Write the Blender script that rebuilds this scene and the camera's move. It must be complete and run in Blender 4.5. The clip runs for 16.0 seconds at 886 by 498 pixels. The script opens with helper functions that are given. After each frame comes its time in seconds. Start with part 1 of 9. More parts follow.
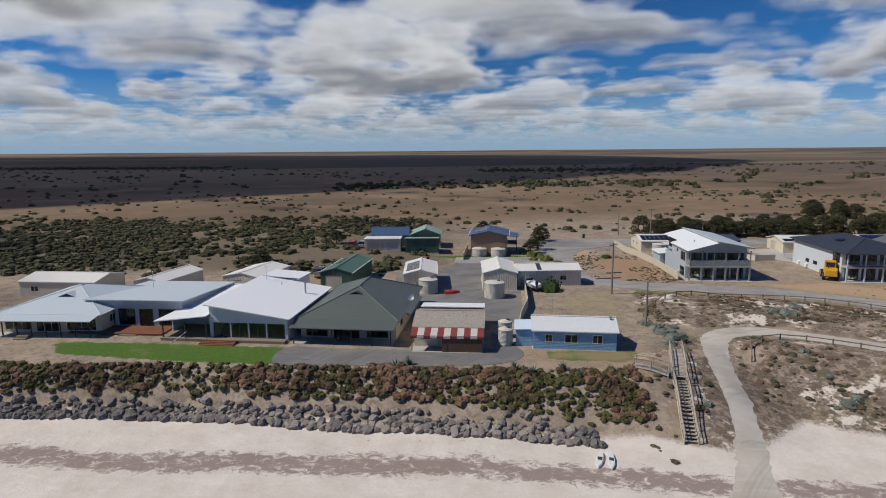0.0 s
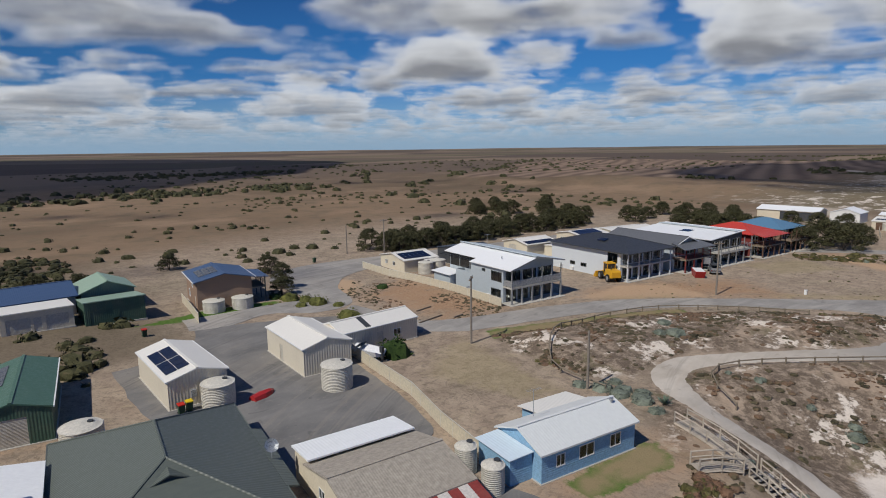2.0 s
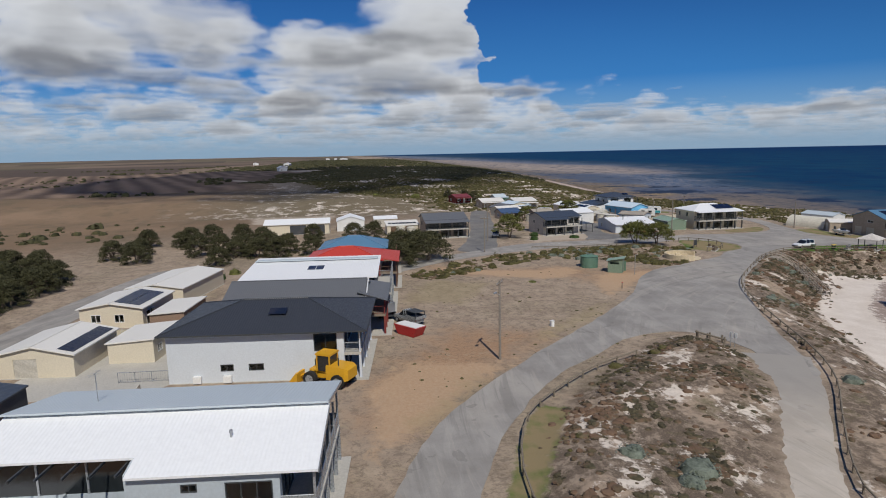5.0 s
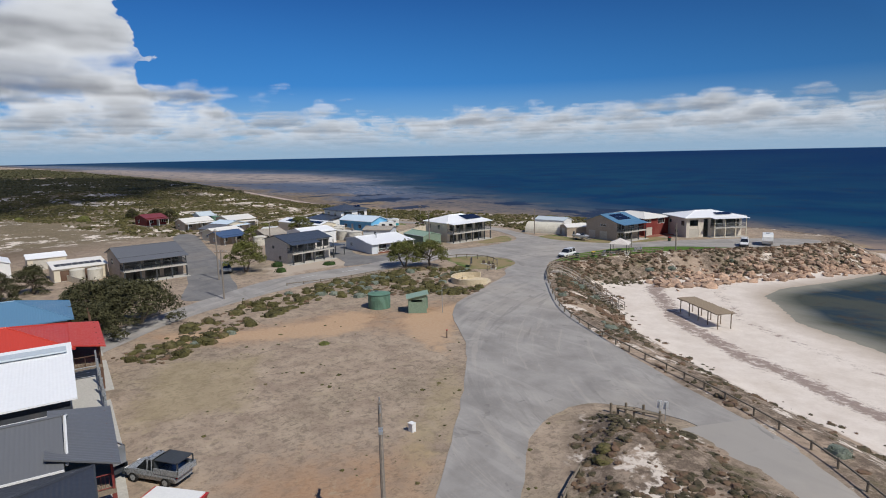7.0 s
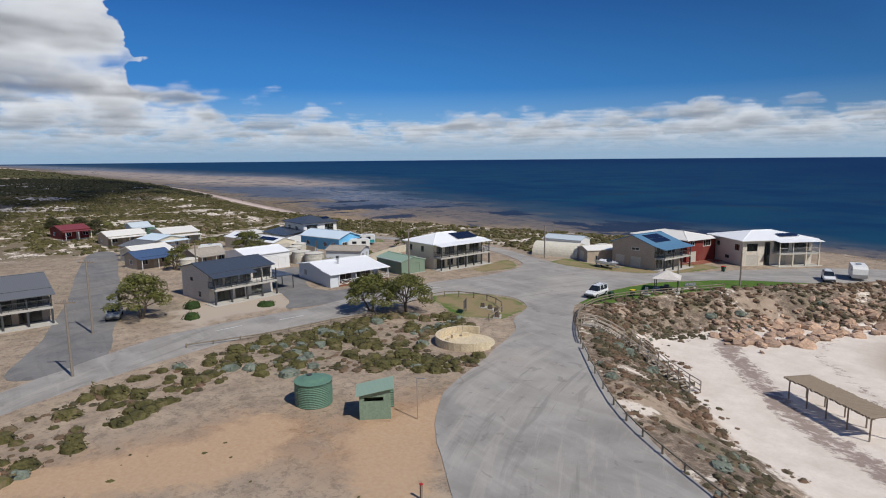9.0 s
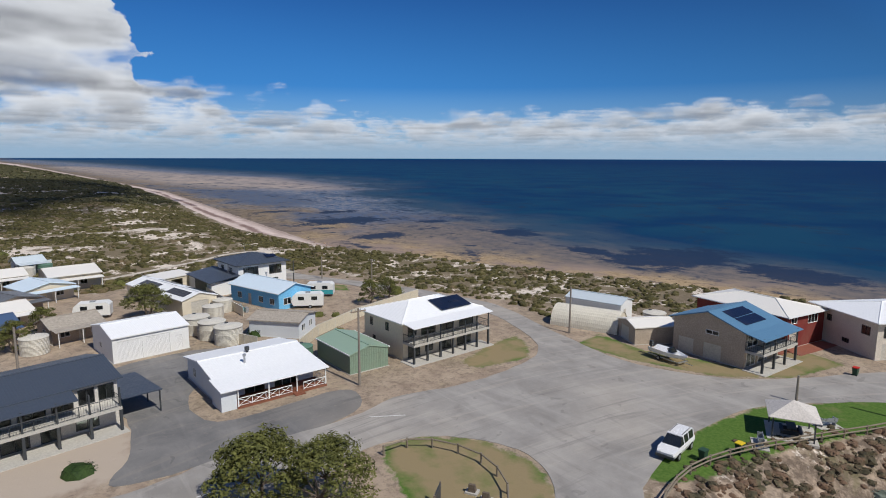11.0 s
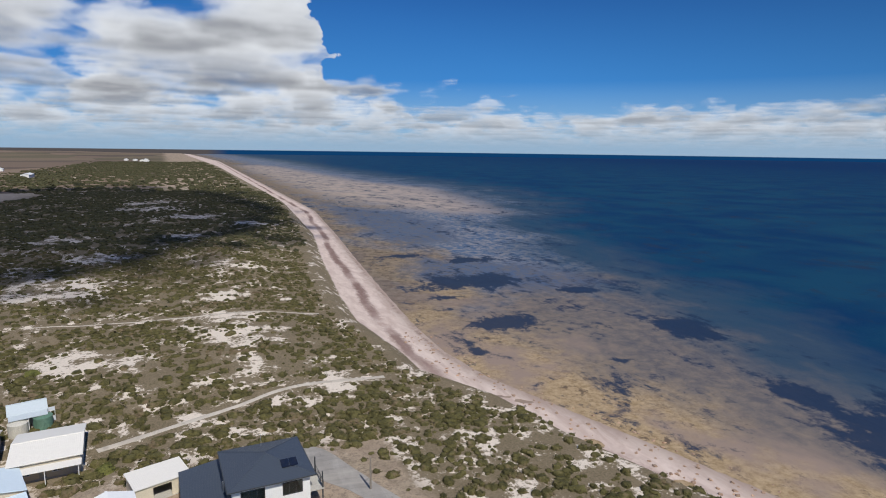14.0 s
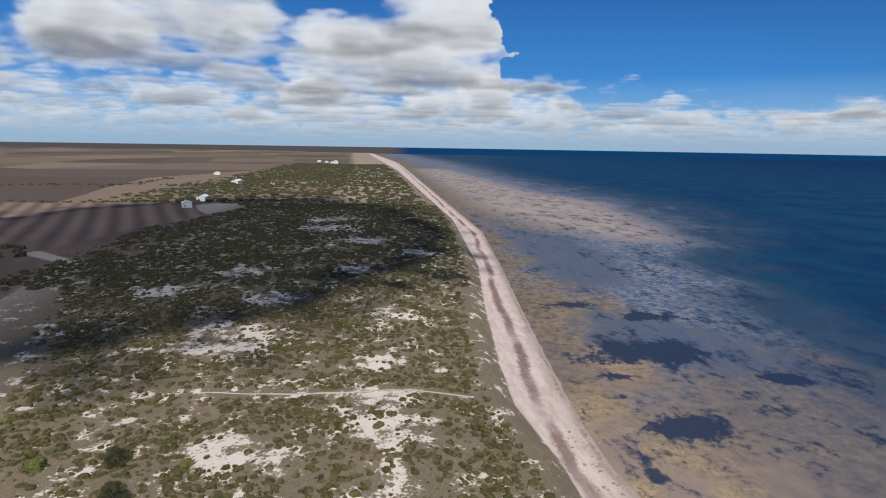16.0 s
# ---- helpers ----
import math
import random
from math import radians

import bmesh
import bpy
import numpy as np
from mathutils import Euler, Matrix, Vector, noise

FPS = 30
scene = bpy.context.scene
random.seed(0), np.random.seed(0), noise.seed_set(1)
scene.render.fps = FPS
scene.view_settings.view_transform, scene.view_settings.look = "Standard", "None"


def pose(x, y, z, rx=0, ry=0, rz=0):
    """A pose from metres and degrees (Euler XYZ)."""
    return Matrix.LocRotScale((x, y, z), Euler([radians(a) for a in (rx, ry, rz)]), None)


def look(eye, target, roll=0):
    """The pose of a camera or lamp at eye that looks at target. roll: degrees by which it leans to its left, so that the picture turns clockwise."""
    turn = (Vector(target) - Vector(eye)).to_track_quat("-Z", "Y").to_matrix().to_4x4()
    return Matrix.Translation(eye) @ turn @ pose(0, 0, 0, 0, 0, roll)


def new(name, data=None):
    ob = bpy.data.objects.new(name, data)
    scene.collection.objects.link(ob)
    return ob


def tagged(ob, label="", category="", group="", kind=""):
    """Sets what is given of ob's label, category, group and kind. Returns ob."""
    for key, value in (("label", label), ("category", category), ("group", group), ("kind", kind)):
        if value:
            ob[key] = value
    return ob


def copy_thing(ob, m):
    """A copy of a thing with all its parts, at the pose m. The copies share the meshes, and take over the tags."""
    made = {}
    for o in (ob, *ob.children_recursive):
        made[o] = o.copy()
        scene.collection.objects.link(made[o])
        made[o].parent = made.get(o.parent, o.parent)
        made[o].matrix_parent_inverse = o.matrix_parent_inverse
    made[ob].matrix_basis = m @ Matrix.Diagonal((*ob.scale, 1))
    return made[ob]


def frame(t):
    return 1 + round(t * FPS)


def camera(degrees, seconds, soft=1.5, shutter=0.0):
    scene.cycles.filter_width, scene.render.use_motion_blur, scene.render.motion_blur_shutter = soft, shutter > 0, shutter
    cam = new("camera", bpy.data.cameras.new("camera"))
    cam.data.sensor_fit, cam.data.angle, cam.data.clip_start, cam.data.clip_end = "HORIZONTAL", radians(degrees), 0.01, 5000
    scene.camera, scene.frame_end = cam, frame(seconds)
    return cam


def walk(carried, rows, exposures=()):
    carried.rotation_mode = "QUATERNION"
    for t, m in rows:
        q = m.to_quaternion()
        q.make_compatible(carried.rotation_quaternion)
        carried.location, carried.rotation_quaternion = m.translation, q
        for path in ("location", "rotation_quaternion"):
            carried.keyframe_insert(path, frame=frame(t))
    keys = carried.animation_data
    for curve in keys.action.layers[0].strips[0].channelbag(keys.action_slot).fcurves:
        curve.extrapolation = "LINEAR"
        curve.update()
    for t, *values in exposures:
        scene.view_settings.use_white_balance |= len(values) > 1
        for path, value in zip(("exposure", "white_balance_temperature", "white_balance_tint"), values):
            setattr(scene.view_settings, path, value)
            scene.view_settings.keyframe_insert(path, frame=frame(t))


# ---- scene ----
import itertools
from mathutils.geometry import tessellate_polygon

cam = camera(73.22, 16.0, soft=1.0)
PATH = [
    (0, (0.00, 0.00, 24.00), (-0.00, 98.62, 7.42), -0.47),
    (0.5, (-8.14, 8.10, 24.10), (8.22, 105.33, 7.40), -0.28),
    (1, (-14.49, 18.33, 24.35), (17.96, 111.39, 7.41), -0.30),
    (1.5, (-18.51, 30.18, 24.17), (29.24, 116.46, 7.58), -0.60),
    (2, (-19.41, 42.44, 24.24), (42.07, 119.50, 7.43), -0.69),
    (2.5, (-18.65, 54.81, 23.81), (55.35, 120.02, 7.30), -0.78),
    (3, (-16.69, 66.07, 23.53), (67.29, 117.88, 7.30), -1.02),
    (3.5, (-12.58, 76.65, 23.68), (78.98, 113.38, 7.30), -1.16),
    (4, (-5.44, 86.61, 23.96), (90.82, 107.77, 7.04), -1.28),
    (4.5, (3.67, 95.76, 22.95), (102.23, 100.12, 6.58), -1.43),
    (5, (13.18, 102.23, 22.52), (111.11, 89.99, 6.39), -1.24),
    (5.2, (16.72, 104.18, 22.72), (113.58, 85.51, 6.29), -0.91),
    (5.6, (24.01, 107.73, 22.62), (117.68, 76.72, 6.35), -0.75),
    (6, (30.96, 109.00, 22.58), (120.26, 67.01, 6.40), -0.80),
    (6.4, (37.52, 108.36, 22.56), (122.03, 57.37, 6.49), -0.96),
    (6.8, (43.69, 106.18, 22.53), (124.06, 48.85, 6.59), -1.14),
    (7.1, (48.03, 103.76, 22.48), (126.51, 43.83, 6.66), -1.24),
    (7.3, (50.79, 101.85, 22.43), (128.87, 41.39, 6.69), -1.26),
    (7.5, (53.48, 99.95, 22.54), (131.56, 39.48, 6.86), -1.22),
    (8, (60.27, 94.47, 22.10), (138.41, 33.99, 6.74), -0.97),
    (8.2, (63.02, 92.14, 21.89), (141.14, 31.60, 6.65), -0.89),
    (8.6, (68.57, 87.45, 21.62), (146.67, 26.86, 6.52), -0.70),
    (9, (74.29, 82.35, 21.59), (152.35, 21.71, 6.46), -0.50),
    (9.4, (80.16, 76.94, 21.80), (158.19, 16.28, 6.58), -0.31),
    (9.8, (86.15, 71.30, 22.28), (164.21, 10.69, 7.01), -0.12),
    (10.1, (90.72, 66.97, 22.84), (168.86, 6.46, 7.60), 0.01),
    (10.3, (93.79, 64.06, 23.31), (172.04, 3.65, 8.16), 0.09),
    (10.5, (96.87, 61.14, 23.82), (175.23, 0.86, 8.79), 0.17),
    (11, (104.88, 54.03, 25.77), (183.23, -6.18, 10.41), 0.18),
    (11.5, (112.58, 46.67, 27.94), (191.13, -13.24, 12.40), 0.13),
    (12, (119.77, 39.51, 30.76), (198.60, -20.00, 15.09), 0.13),
    (12.5, (126.51, 33.30, 34.18), (205.59, -25.87, 18.53), 0.34),
    (13, (132.64, 27.71, 38.52), (214.01, -28.20, 22.57), 0.53),
    (13.5, (138.09, 22.66, 43.08), (223.80, -26.22, 26.84), 0.60),
    (14, (143.38, 18.73, 47.41), (234.84, -18.26, 31.05), 0.75),
    (14.5, (147.92, 16.30, 52.25), (242.57, -11.33, 35.59), 0.84),
    (15, (152.70, 14.17, 57.32), (248.90, -7.06, 40.19), 0.80),
    (15.5, (158.30, 13.15, 61.92), (255.69, -1.65, 44.71), 0.85),
    (16, (164.27, 12.71, 65.76), (262.31, 2.89, 48.69), 0.92),
]
walk(cam, [(t, look(eye, target, roll)) for t, eye, target, roll in PATH], exposures=[(0, -0.15, 6350, 9), (2.0, -0.17, 6350, 9), (5.2, -0.2, 6300, 9), (7.3, 0.06, 6250, 9), (12.5, 0.06, 6250, 9), (16, 0.12, 6300, 9)])

# ---- sky, sun ----
SUN_DIR = Vector((7.15, 0.9, -8.6)).normalized()
sun = new("sun", bpy.data.lights.new("sun", "SUN"))
sun.matrix_world = look((0, 0, 300), Vector((0, 0, 300)) + SUN_DIR)
sun.data.energy, sun.data.angle, sun.data.color = 4.0, radians(0.5), (1.0, 0.935, 0.83)


class Nodes:
    """A short hand for building node trees."""

    def __init__(self, tree):
        self.t = tree
        tree.nodes.clear()

    def add(self, kind, ins=None, **props):
        n = self.t.nodes.new("ShaderNode" + kind)
        for k, v in props.items():
            if k == "operation":
                n.operation = v
            elif k == "blend":
                n.blend_type = v
            elif k == "data":
                n.data_type = v
            elif k == "name":
                n.attribute_name = v
            elif k == "sky":
                n.sky_type = v
            elif k == "bands":
                n.wave_type, n.bands_direction = "BANDS", v
            elif k == "clamp":
                n.use_clamp = v
            elif k == "feature":
                n.feature = v
        for k, v in (ins or {}).items():
            if isinstance(v, bpy.types.NodeSocket):
                self.t.links.new(v, n.inputs[k])
            else:
                n.inputs[k].default_value = v
        return n

    def math(self, op, a, b=0.0, c=0.0, clamp=False):
        return self.add("Math", {0: a, 1: b, 2: c}, operation=op, clamp=clamp).outputs[0]

    def vmath(self, op, a, b=(0, 0, 0)):
        n = self.add("VectorMath", {0: a, 1: b}, operation=op)
        return n.outputs["Value"] if op in ("DOT_PRODUCT", "LENGTH") else n.outputs["Vector"]

    def noise(self, vec, scale, detail=4.0, rough=0.55, distort=0.0):
        return self.add("TexNoise", {"Vector": vec, "Scale": scale, "Detail": detail, "Roughness": rough, "Distortion": distort}).outputs["Fac"]

    def ramp(self, fac, lo, hi):
        return self.add("MapRange", {"Value": fac, "From Min": lo, "From Max": hi}).outputs[0]

    def mix(self, fac, a, b, blend="MIX"):
        n = self.t.nodes.new("ShaderNodeMix")
        n.data_type, n.blend_type = "RGBA", blend
        for i, v in ((0, fac), (6, a), (7, b)):
            if isinstance(v, bpy.types.NodeSocket):
                self.t.links.new(v, n.inputs[i])
            elif i and len(v) == 3:
                n.inputs[i].default_value = (*v, 1)
            else:
                n.inputs[i].default_value = v
        return n.outputs[2]

    def link(self, a, b):
        self.t.links.new(a, b)


CLOUD_STEPS, CLOUD_DEPTH, CLOUD_EDGE = 8, 0.85, 0.415


def make_world():
    w = bpy.data.worlds.new("sky")
    scene.world = w
    w.use_nodes = True
    n = Nodes(w.node_tree)
    ray = n.add("TexCoord").outputs["Generated"]
    sep = n.add("SeparateXYZ", {0: ray})
    z = sep.outputs[2]
    sky = n.add("TexSky", sky="NISHITA")
    sky.sun_disc, sky.sun_elevation, sky.sun_rotation = False, radians(50), radians(-97)
    sky.air_density, sky.dust_density, sky.ozone_density, sky.altitude = 1.0, 0.3, 3.0, 50.0
    scaled = n.add("VectorMath", {0: sky.outputs[0], "Scale": 0.06}, operation="SCALE").outputs[0]
    clear_air = n.mix(n.ramp(z, 0.02, 0.11), (0.25, 0.45, 0.66), (0.032, 0.225, 0.60))
    clear_air = n.mix(n.ramp(z, 0.09, 0.30), clear_air, (0.004, 0.064, 0.305))
    clear_air = n.mix(n.ramp(z, 0.30, 0.80), clear_air, (0.010, 0.065, 0.24))
    # deepest blue at right angles to the sun
    away = n.math("ABSOLUTE", n.vmath("DOT_PRODUCT", ray, tuple(-SUN_DIR)))
    clear_air = n.add("VectorMath", {0: clear_air, "Scale": n.add("MapRange", {"Value": away, "From Max": 0.42, "To Min": 0.62, "To Max": 1.0}).outputs[0]}, operation="SCALE").outputs[0]
    blue = n.mix(0.12, clear_air, scaled)

    # cumulus over a flat base, met by the ray at rising heights
    flat = n.add("CombineXYZ", {0: sep.outputs[0], 1: sep.outputs[1]}).outputs[0]
    slope = n.math("DIVIDE", 1.0, n.math("ADD", n.math("MAXIMUM", z, 0.0), 0.010))
    speck = n.add("TexWhiteNoise", {"Vector": n.vmath("MULTIPLY", ray, (9371.0, 8123.0, 7919.0))}).outputs["Value"]
    # a low bank over the sea, high heaps over the land
    side = n.math("ADD", n.vmath("DOT_PRODUCT", ray, (0.17, 0.985, 0.0)), n.math("MULTIPLY", n.math("SUBTRACT", n.noise(n.vmath("MULTIPLY", ray, (1, 1, 1.6)), 9.0, 4.0, 0.55), 0.5), 0.17))
    crest = n.math("ADD", n.math("ADD", 0.096, n.math("MULTIPLY", n.ramp(side, -0.17, -0.10), 0.035)), n.math("MULTIPLY", n.ramp(side, -0.045, 0.065), 0.40))
    over = n.math("MULTIPLY", n.ramp(n.math("SUBTRACT", z, crest), -0.05, 0.04), 0.36)
    cover = n.math("ADD", n.math("ADD", over, CLOUD_EDGE), n.math("SUBTRACT", n.math("MULTIPLY", n.ramp(side, 0.45, 0.9), -0.005), n.math("MULTIPLY", n.ramp(side, 0.45, 0.10), 0.035)))

    def billow(height):
        v = n.vmath("MULTIPLY", flat, n.add("CombineXYZ", {i: n.math("MULTIPLY", slope, height) for i in range(2)}).outputs[0])
        v = n.vmath("ADD", v, n.add("CombineXYZ", {0: 41.7, 1: 13.2, 2: n.math("MULTIPLY", height, 2.2)}).outputs[0])
        mass = n.noise(v, 0.38, 5.5, 0.54, 0.1)
        puffs = n.add("TexVoronoi", {"Vector": v, "Scale": 0.72, "Detail": 2.0, "Roughness": 0.5, "Smoothness": 0.35}, feature="SMOOTH_F1").outputs["Distance"]
        return n.math("ADD", mass, n.math("MULTIPLY", n.math("SUBTRACT", 0.46, puffs), 0.27))

    total, clear_part = None, None
    for k in range(CLOUD_STEPS):
        lift = n.math("MULTIPLY", n.math("ADD", n.math("MULTIPLY", speck, 0.8), float(k)), CLOUD_DEPTH / CLOUD_STEPS)
        up = n.math("DIVIDE", lift, CLOUD_DEPTH)
        dens = n.math("SUBTRACT", n.math("SUBTRACT", billow(n.math("ADD", lift, 1.0)), cover), n.math("MULTIPLY", n.math("POWER", up, 1.6), 0.13))
        alpha = n.math("MULTIPLY", n.ramp(dens, 0.0, 0.035), 0.72)
        # flat bases lie in their own shade; flanks and thin edges take the sun
        shade = n.math("MULTIPLY", n.ramp(up, 0.62, 0.0), n.ramp(dens, 0.010, 0.095))
        tone = n.mix(shade, (0.76, 0.765, 0.78), (0.165, 0.17, 0.19))
        if total is None:
            total = n.add("VectorMath", {0: tone, "Scale": alpha}, operation="SCALE").outputs[0]
            clear_part = n.math("SUBTRACT", 1.0, alpha)
        else:
            total = n.vmath("ADD", total, n.add("VectorMath", {0: tone, "Scale": n.math("MULTIPLY", alpha, clear_part)}, operation="SCALE").outputs[0])
            clear_part = n.math("MULTIPLY", clear_part, n.math("SUBTRACT", 1.0, alpha))
    body = n.math("SUBTRACT", 1.0, clear_part)
    cloud = n.add("VectorMath", {0: total, "Scale": n.math("DIVIDE", 1.0, n.math("MAXIMUM", body, 0.001))}, operation="SCALE").outputs[0]
    cloud = n.mix(n.math("MULTIPLY", n.ramp(z, 0.080, 0.015), 0.55), cloud, (0.46, 0.52, 0.60))
    colour = n.mix(body, blue, cloud)
    colour = n.mix(n.math("MULTIPLY", n.ramp(z, 0.036, 0.006), 0.85), colour, (0.27, 0.40, 0.54))
    # beyond the edge of the built land and sea
    seaward = n.ramp(n.vmath("DOT_PRODUCT", ray, (0.02, 1.0, 0.0)), -0.02, 0.01)
    beyond = n.mix(seaward, (0.006, 0.045, 0.13), (0.085, 0.075, 0.075))
    colour = n.mix(n.ramp(z, -0.0035, -0.0045), colour, beyond)
    bg = n.add("Background", {"Color": colour, "Strength": 1.0})
    out = n.add("OutputWorld")
    n.link(bg.outputs[0], out.inputs[0])


make_world()

# ---- materials ----
def surface(name, colour, rough=0.8, metal=0.0, vary=0.25, grain=6.0, stain=0.5, bump=0.3, bump_scale=30.0, spread=0.0, dirt=(0.25, 0.2, 0.15), spec=0.3, ribs="", rib_width=0.2, rib_depth=0.02):
    """A weathered surface: grain, larger stains, fine relief, and pressed ribs across one axis."""
    m = bpy.data.materials.new(name)
    m.use_nodes = True
    n = Nodes(m.node_tree)
    pos = n.add("TexCoord").outputs["Object"]
    fine = n.noise(pos, grain, 6.0, 0.65)
    large = n.noise(pos, stain, 3.0, 0.5)
    c = Vector(colour)
    base = n.mix(n.ramp(fine, 0.3, 0.7), tuple(c * (1 - vary)), tuple(c * (1 + vary * 0.6)))
    base = n.mix(n.math("MULTIPLY", n.ramp(large, 0.5, 0.8), vary * 0.9), base, dirt)
    if spread:
        tint = n.add("ObjectInfo").outputs["Random"]
        base = n.mix(1.0, base, n.add("CombineXYZ", {i: n.add("MapRange", {"Value": tint, "To Min": 1 - spread, "To Max": 1 + spread * (1 - 0.25 * i)}).outputs[0] for i in range(3)}).outputs[0], "MULTIPLY")
    b = n.add("BsdfPrincipled", {"Base Color": base, "Metallic": metal, "Specular IOR Level": spec})
    n.link(n.add("MapRange", {"Value": fine, "From Min": 0.3, "From Max": 0.7, "To Min": max(rough - 0.12, 0.05), "To Max": min(rough + 0.1, 1)}).outputs[0], b.inputs["Roughness"])
    height = n.noise(pos, bump_scale, 4.0, 0.6)
    relief = n.add("Bump", {"Height": height, "Strength": bump, "Distance": 0.02})
    if ribs:
        wave = n.add("TexWave", {"Vector": pos, "Scale": 0.314 / rib_width, "Distortion": 0.0}, bands=ribs)
        relief = n.add("Bump", {"Height": wave.outputs["Fac"], "Strength": 0.8, "Distance": rib_depth, "Normal": relief.outputs[0]})
    n.link(relief.outputs[0], b.inputs["Normal"])
    out = n.add("OutputMaterial")
    n.link(b.outputs[0], out.inputs[0])
    return m


def glass_pane():
    m = bpy.data.materials.new("glass")
    m.use_nodes = True
    n = Nodes(m.node_tree)
    b = n.add("BsdfPrincipled", {"Base Color": (0.55, 0.62, 0.65, 1), "Roughness": 0.03, "Transmission Weight": 1.0, "IOR": 1.45})
    n.link(b.outputs[0], n.add("OutputMaterial").inputs[0])
    return m


def plain(name, colour, rough=0.5, metal=0.0, **kw):
    return surface(name, colour, rough, metal, vary=kw.pop("vary", 0.1), bump=0.1, **kw)


def leaves(name, dark, light, dry=(0.2, 0.14, 0.07), dry_part=0.25):
    """Foliage: each clump its own green, mottled, some of it dry."""
    m = bpy.data.materials.new(name)
    m.use_nodes = True
    n = Nodes(m.node_tree)
    pos = n.add("TexCoord").outputs["Object"]
    plant = n.noise(pos, 0.55, 3.0, 0.7)
    fine = n.noise(pos, 6.0, 3.0, 0.7)
    broad = n.noise(pos, 0.11, 3.0, 0.6)
    c = n.mix(n.ramp(n.math("ADD", n.math("MULTIPLY", plant, 0.6), n.math("MULTIPLY", fine, 0.5)), 0.36, 0.74), tuple(Vector(dark) * 0.7), light)
    c = n.mix(n.math("MULTIPLY", n.ramp(n.math("ADD", n.math("MULTIPLY", broad, 0.45), n.math("MULTIPLY", plant, 0.55)), 0.66 - dry_part * 0.22, 0.74 - dry_part * 0.22), 0.85), c, dry)
    b = n.add("BsdfPrincipled", {"Base Color": c, "Roughness": 0.75, "Specular IOR Level": 0.2})
    n.link(b.outputs[0], n.add("OutputMaterial").inputs[0])
    return m


def roofing(name, colour, rough=0.45, metal=0.0, rib=0.25, vary=0.05, spec=0.4):
    """The same pressed sheet with its ribs across x or across y."""
    return {a: surface(name + "_" + a.lower(), colour, rough, metal, vary=vary, grain=3.0, stain=0.25, bump=0.05, ribs=a, rib_width=rib, rib_depth=0.014, dirt=tuple(Vector(colour) * 0.7), spec=spec) for a in "XY"}


R_WHITE = roofing("white_sheet_roof", (0.80, 0.81, 0.82))
R_ZINC = roofing("pale_zinc_roof", (0.52, 0.58, 0.62), 0.4)
R_PALE = roofing("pale_cream_roof", (0.74, 0.715, 0.665))
R_CHALK = roofing("chalky_white_roof", (0.66, 0.675, 0.67))
R_OLD = roofing("old_fibre_cement_roof", (0.36, 0.32, 0.27), 0.9, rib=0.18, vary=0.3)
R_SLATE = roofing("green_grey_roof", (0.105, 0.12, 0.105))
R_DARK = roofing("charcoal_roof", (0.042, 0.046, 0.055))
R_GREY = roofing("mid_grey_roof", (0.13, 0.135, 0.145))
R_NAVY = roofing("dark_blue_grey_roof", (0.055, 0.068, 0.092))
R_RED = roofing("red_sheet_roof", (0.50, 0.055, 0.035))
R_CRIMSON = roofing("dull_crimson_roof", (0.20, 0.045, 0.048))
R_BLUE = roofing("blue_sheet_roof", (0.10, 0.21, 0.33))
R_INK = roofing("ink_blue_roof", (0.06, 0.10, 0.19))
R_GREEN = roofing("pale_green_roof", (0.27, 0.37, 0.28))
R_FOREST = roofing("dark_green_roof", (0.07, 0.14, 0.10))
R_SKY = roofing("sky_blue_white_roof", (0.60, 0.70, 0.78))

W_CREAM = surface("cream_wall", (0.64, 0.575, 0.455), 0.85, vary=0.12)
W_WHITE = surface("white_wall", (0.72, 0.72, 0.71), 0.8, vary=0.08)
W_GREY = surface("pale_blue_grey_wall", (0.42, 0.47, 0.51), 0.8, vary=0.1)
W_PALE = surface("pale_grey_wall", (0.60, 0.635, 0.675), 0.8, vary=0.08)
W_BLUE = surface("sky_blue_weatherboard", (0.24, 0.42, 0.60), 0.8, ribs="Z", rib_width=0.18, rib_depth=0.015)
W_BRIGHT = surface("bright_blue_wall", (0.17, 0.47, 0.75), 0.7)
W_STONE = surface("beige_block_wall", (0.42, 0.35, 0.28), 0.9, vary=0.3)
W_BRICK = surface("brown_brick_wall", (0.30, 0.205, 0.15), 0.9, vary=0.35, grain=9.0)
W_SAND = surface("pale_sand_render", (0.56, 0.53, 0.48), 0.85)
W_MAROON = surface("maroon_wall", (0.19, 0.035, 0.03), 0.8)
W_GREEN = surface("green_shed_wall", (0.20, 0.27, 0.20), 0.6, ribs="X", rib_width=0.25)
W_FOREST = surface("dark_green_shed_wall", (0.06, 0.115, 0.085), 0.6, ribs="X", rib_width=0.25)
W_SHED = surface("cream_steel_wall", (0.64, 0.585, 0.485), 0.6, vary=0.1, ribs="X", rib_width=0.3, rib_depth=0.05)
W_CHAR = surface("charcoal_wall", (0.06, 0.065, 0.075), 0.7)
W_TIMBER = surface("dark_timber_cladding", (0.13, 0.075, 0.05), 0.8)
TRIM = plain("white_trim", (0.75, 0.75, 0.74))
DARK_TRIM = plain("dark_trim", (0.05, 0.055, 0.06))
STEEL = plain("galvanised_steel", (0.45, 0.46, 0.47), 0.4, 0.7)
GLASS = glass_pane()
ROLLER = surface("roller_door_steel", (0.52, 0.49, 0.43), 0.5, ribs="Z", rib_width=0.12, rib_depth=0.02)
ROLLER_W = surface("white_roller_door", (0.72, 0.72, 0.715), 0.5, vary=0.06, ribs="Z", rib_width=0.12, rib_depth=0.02)
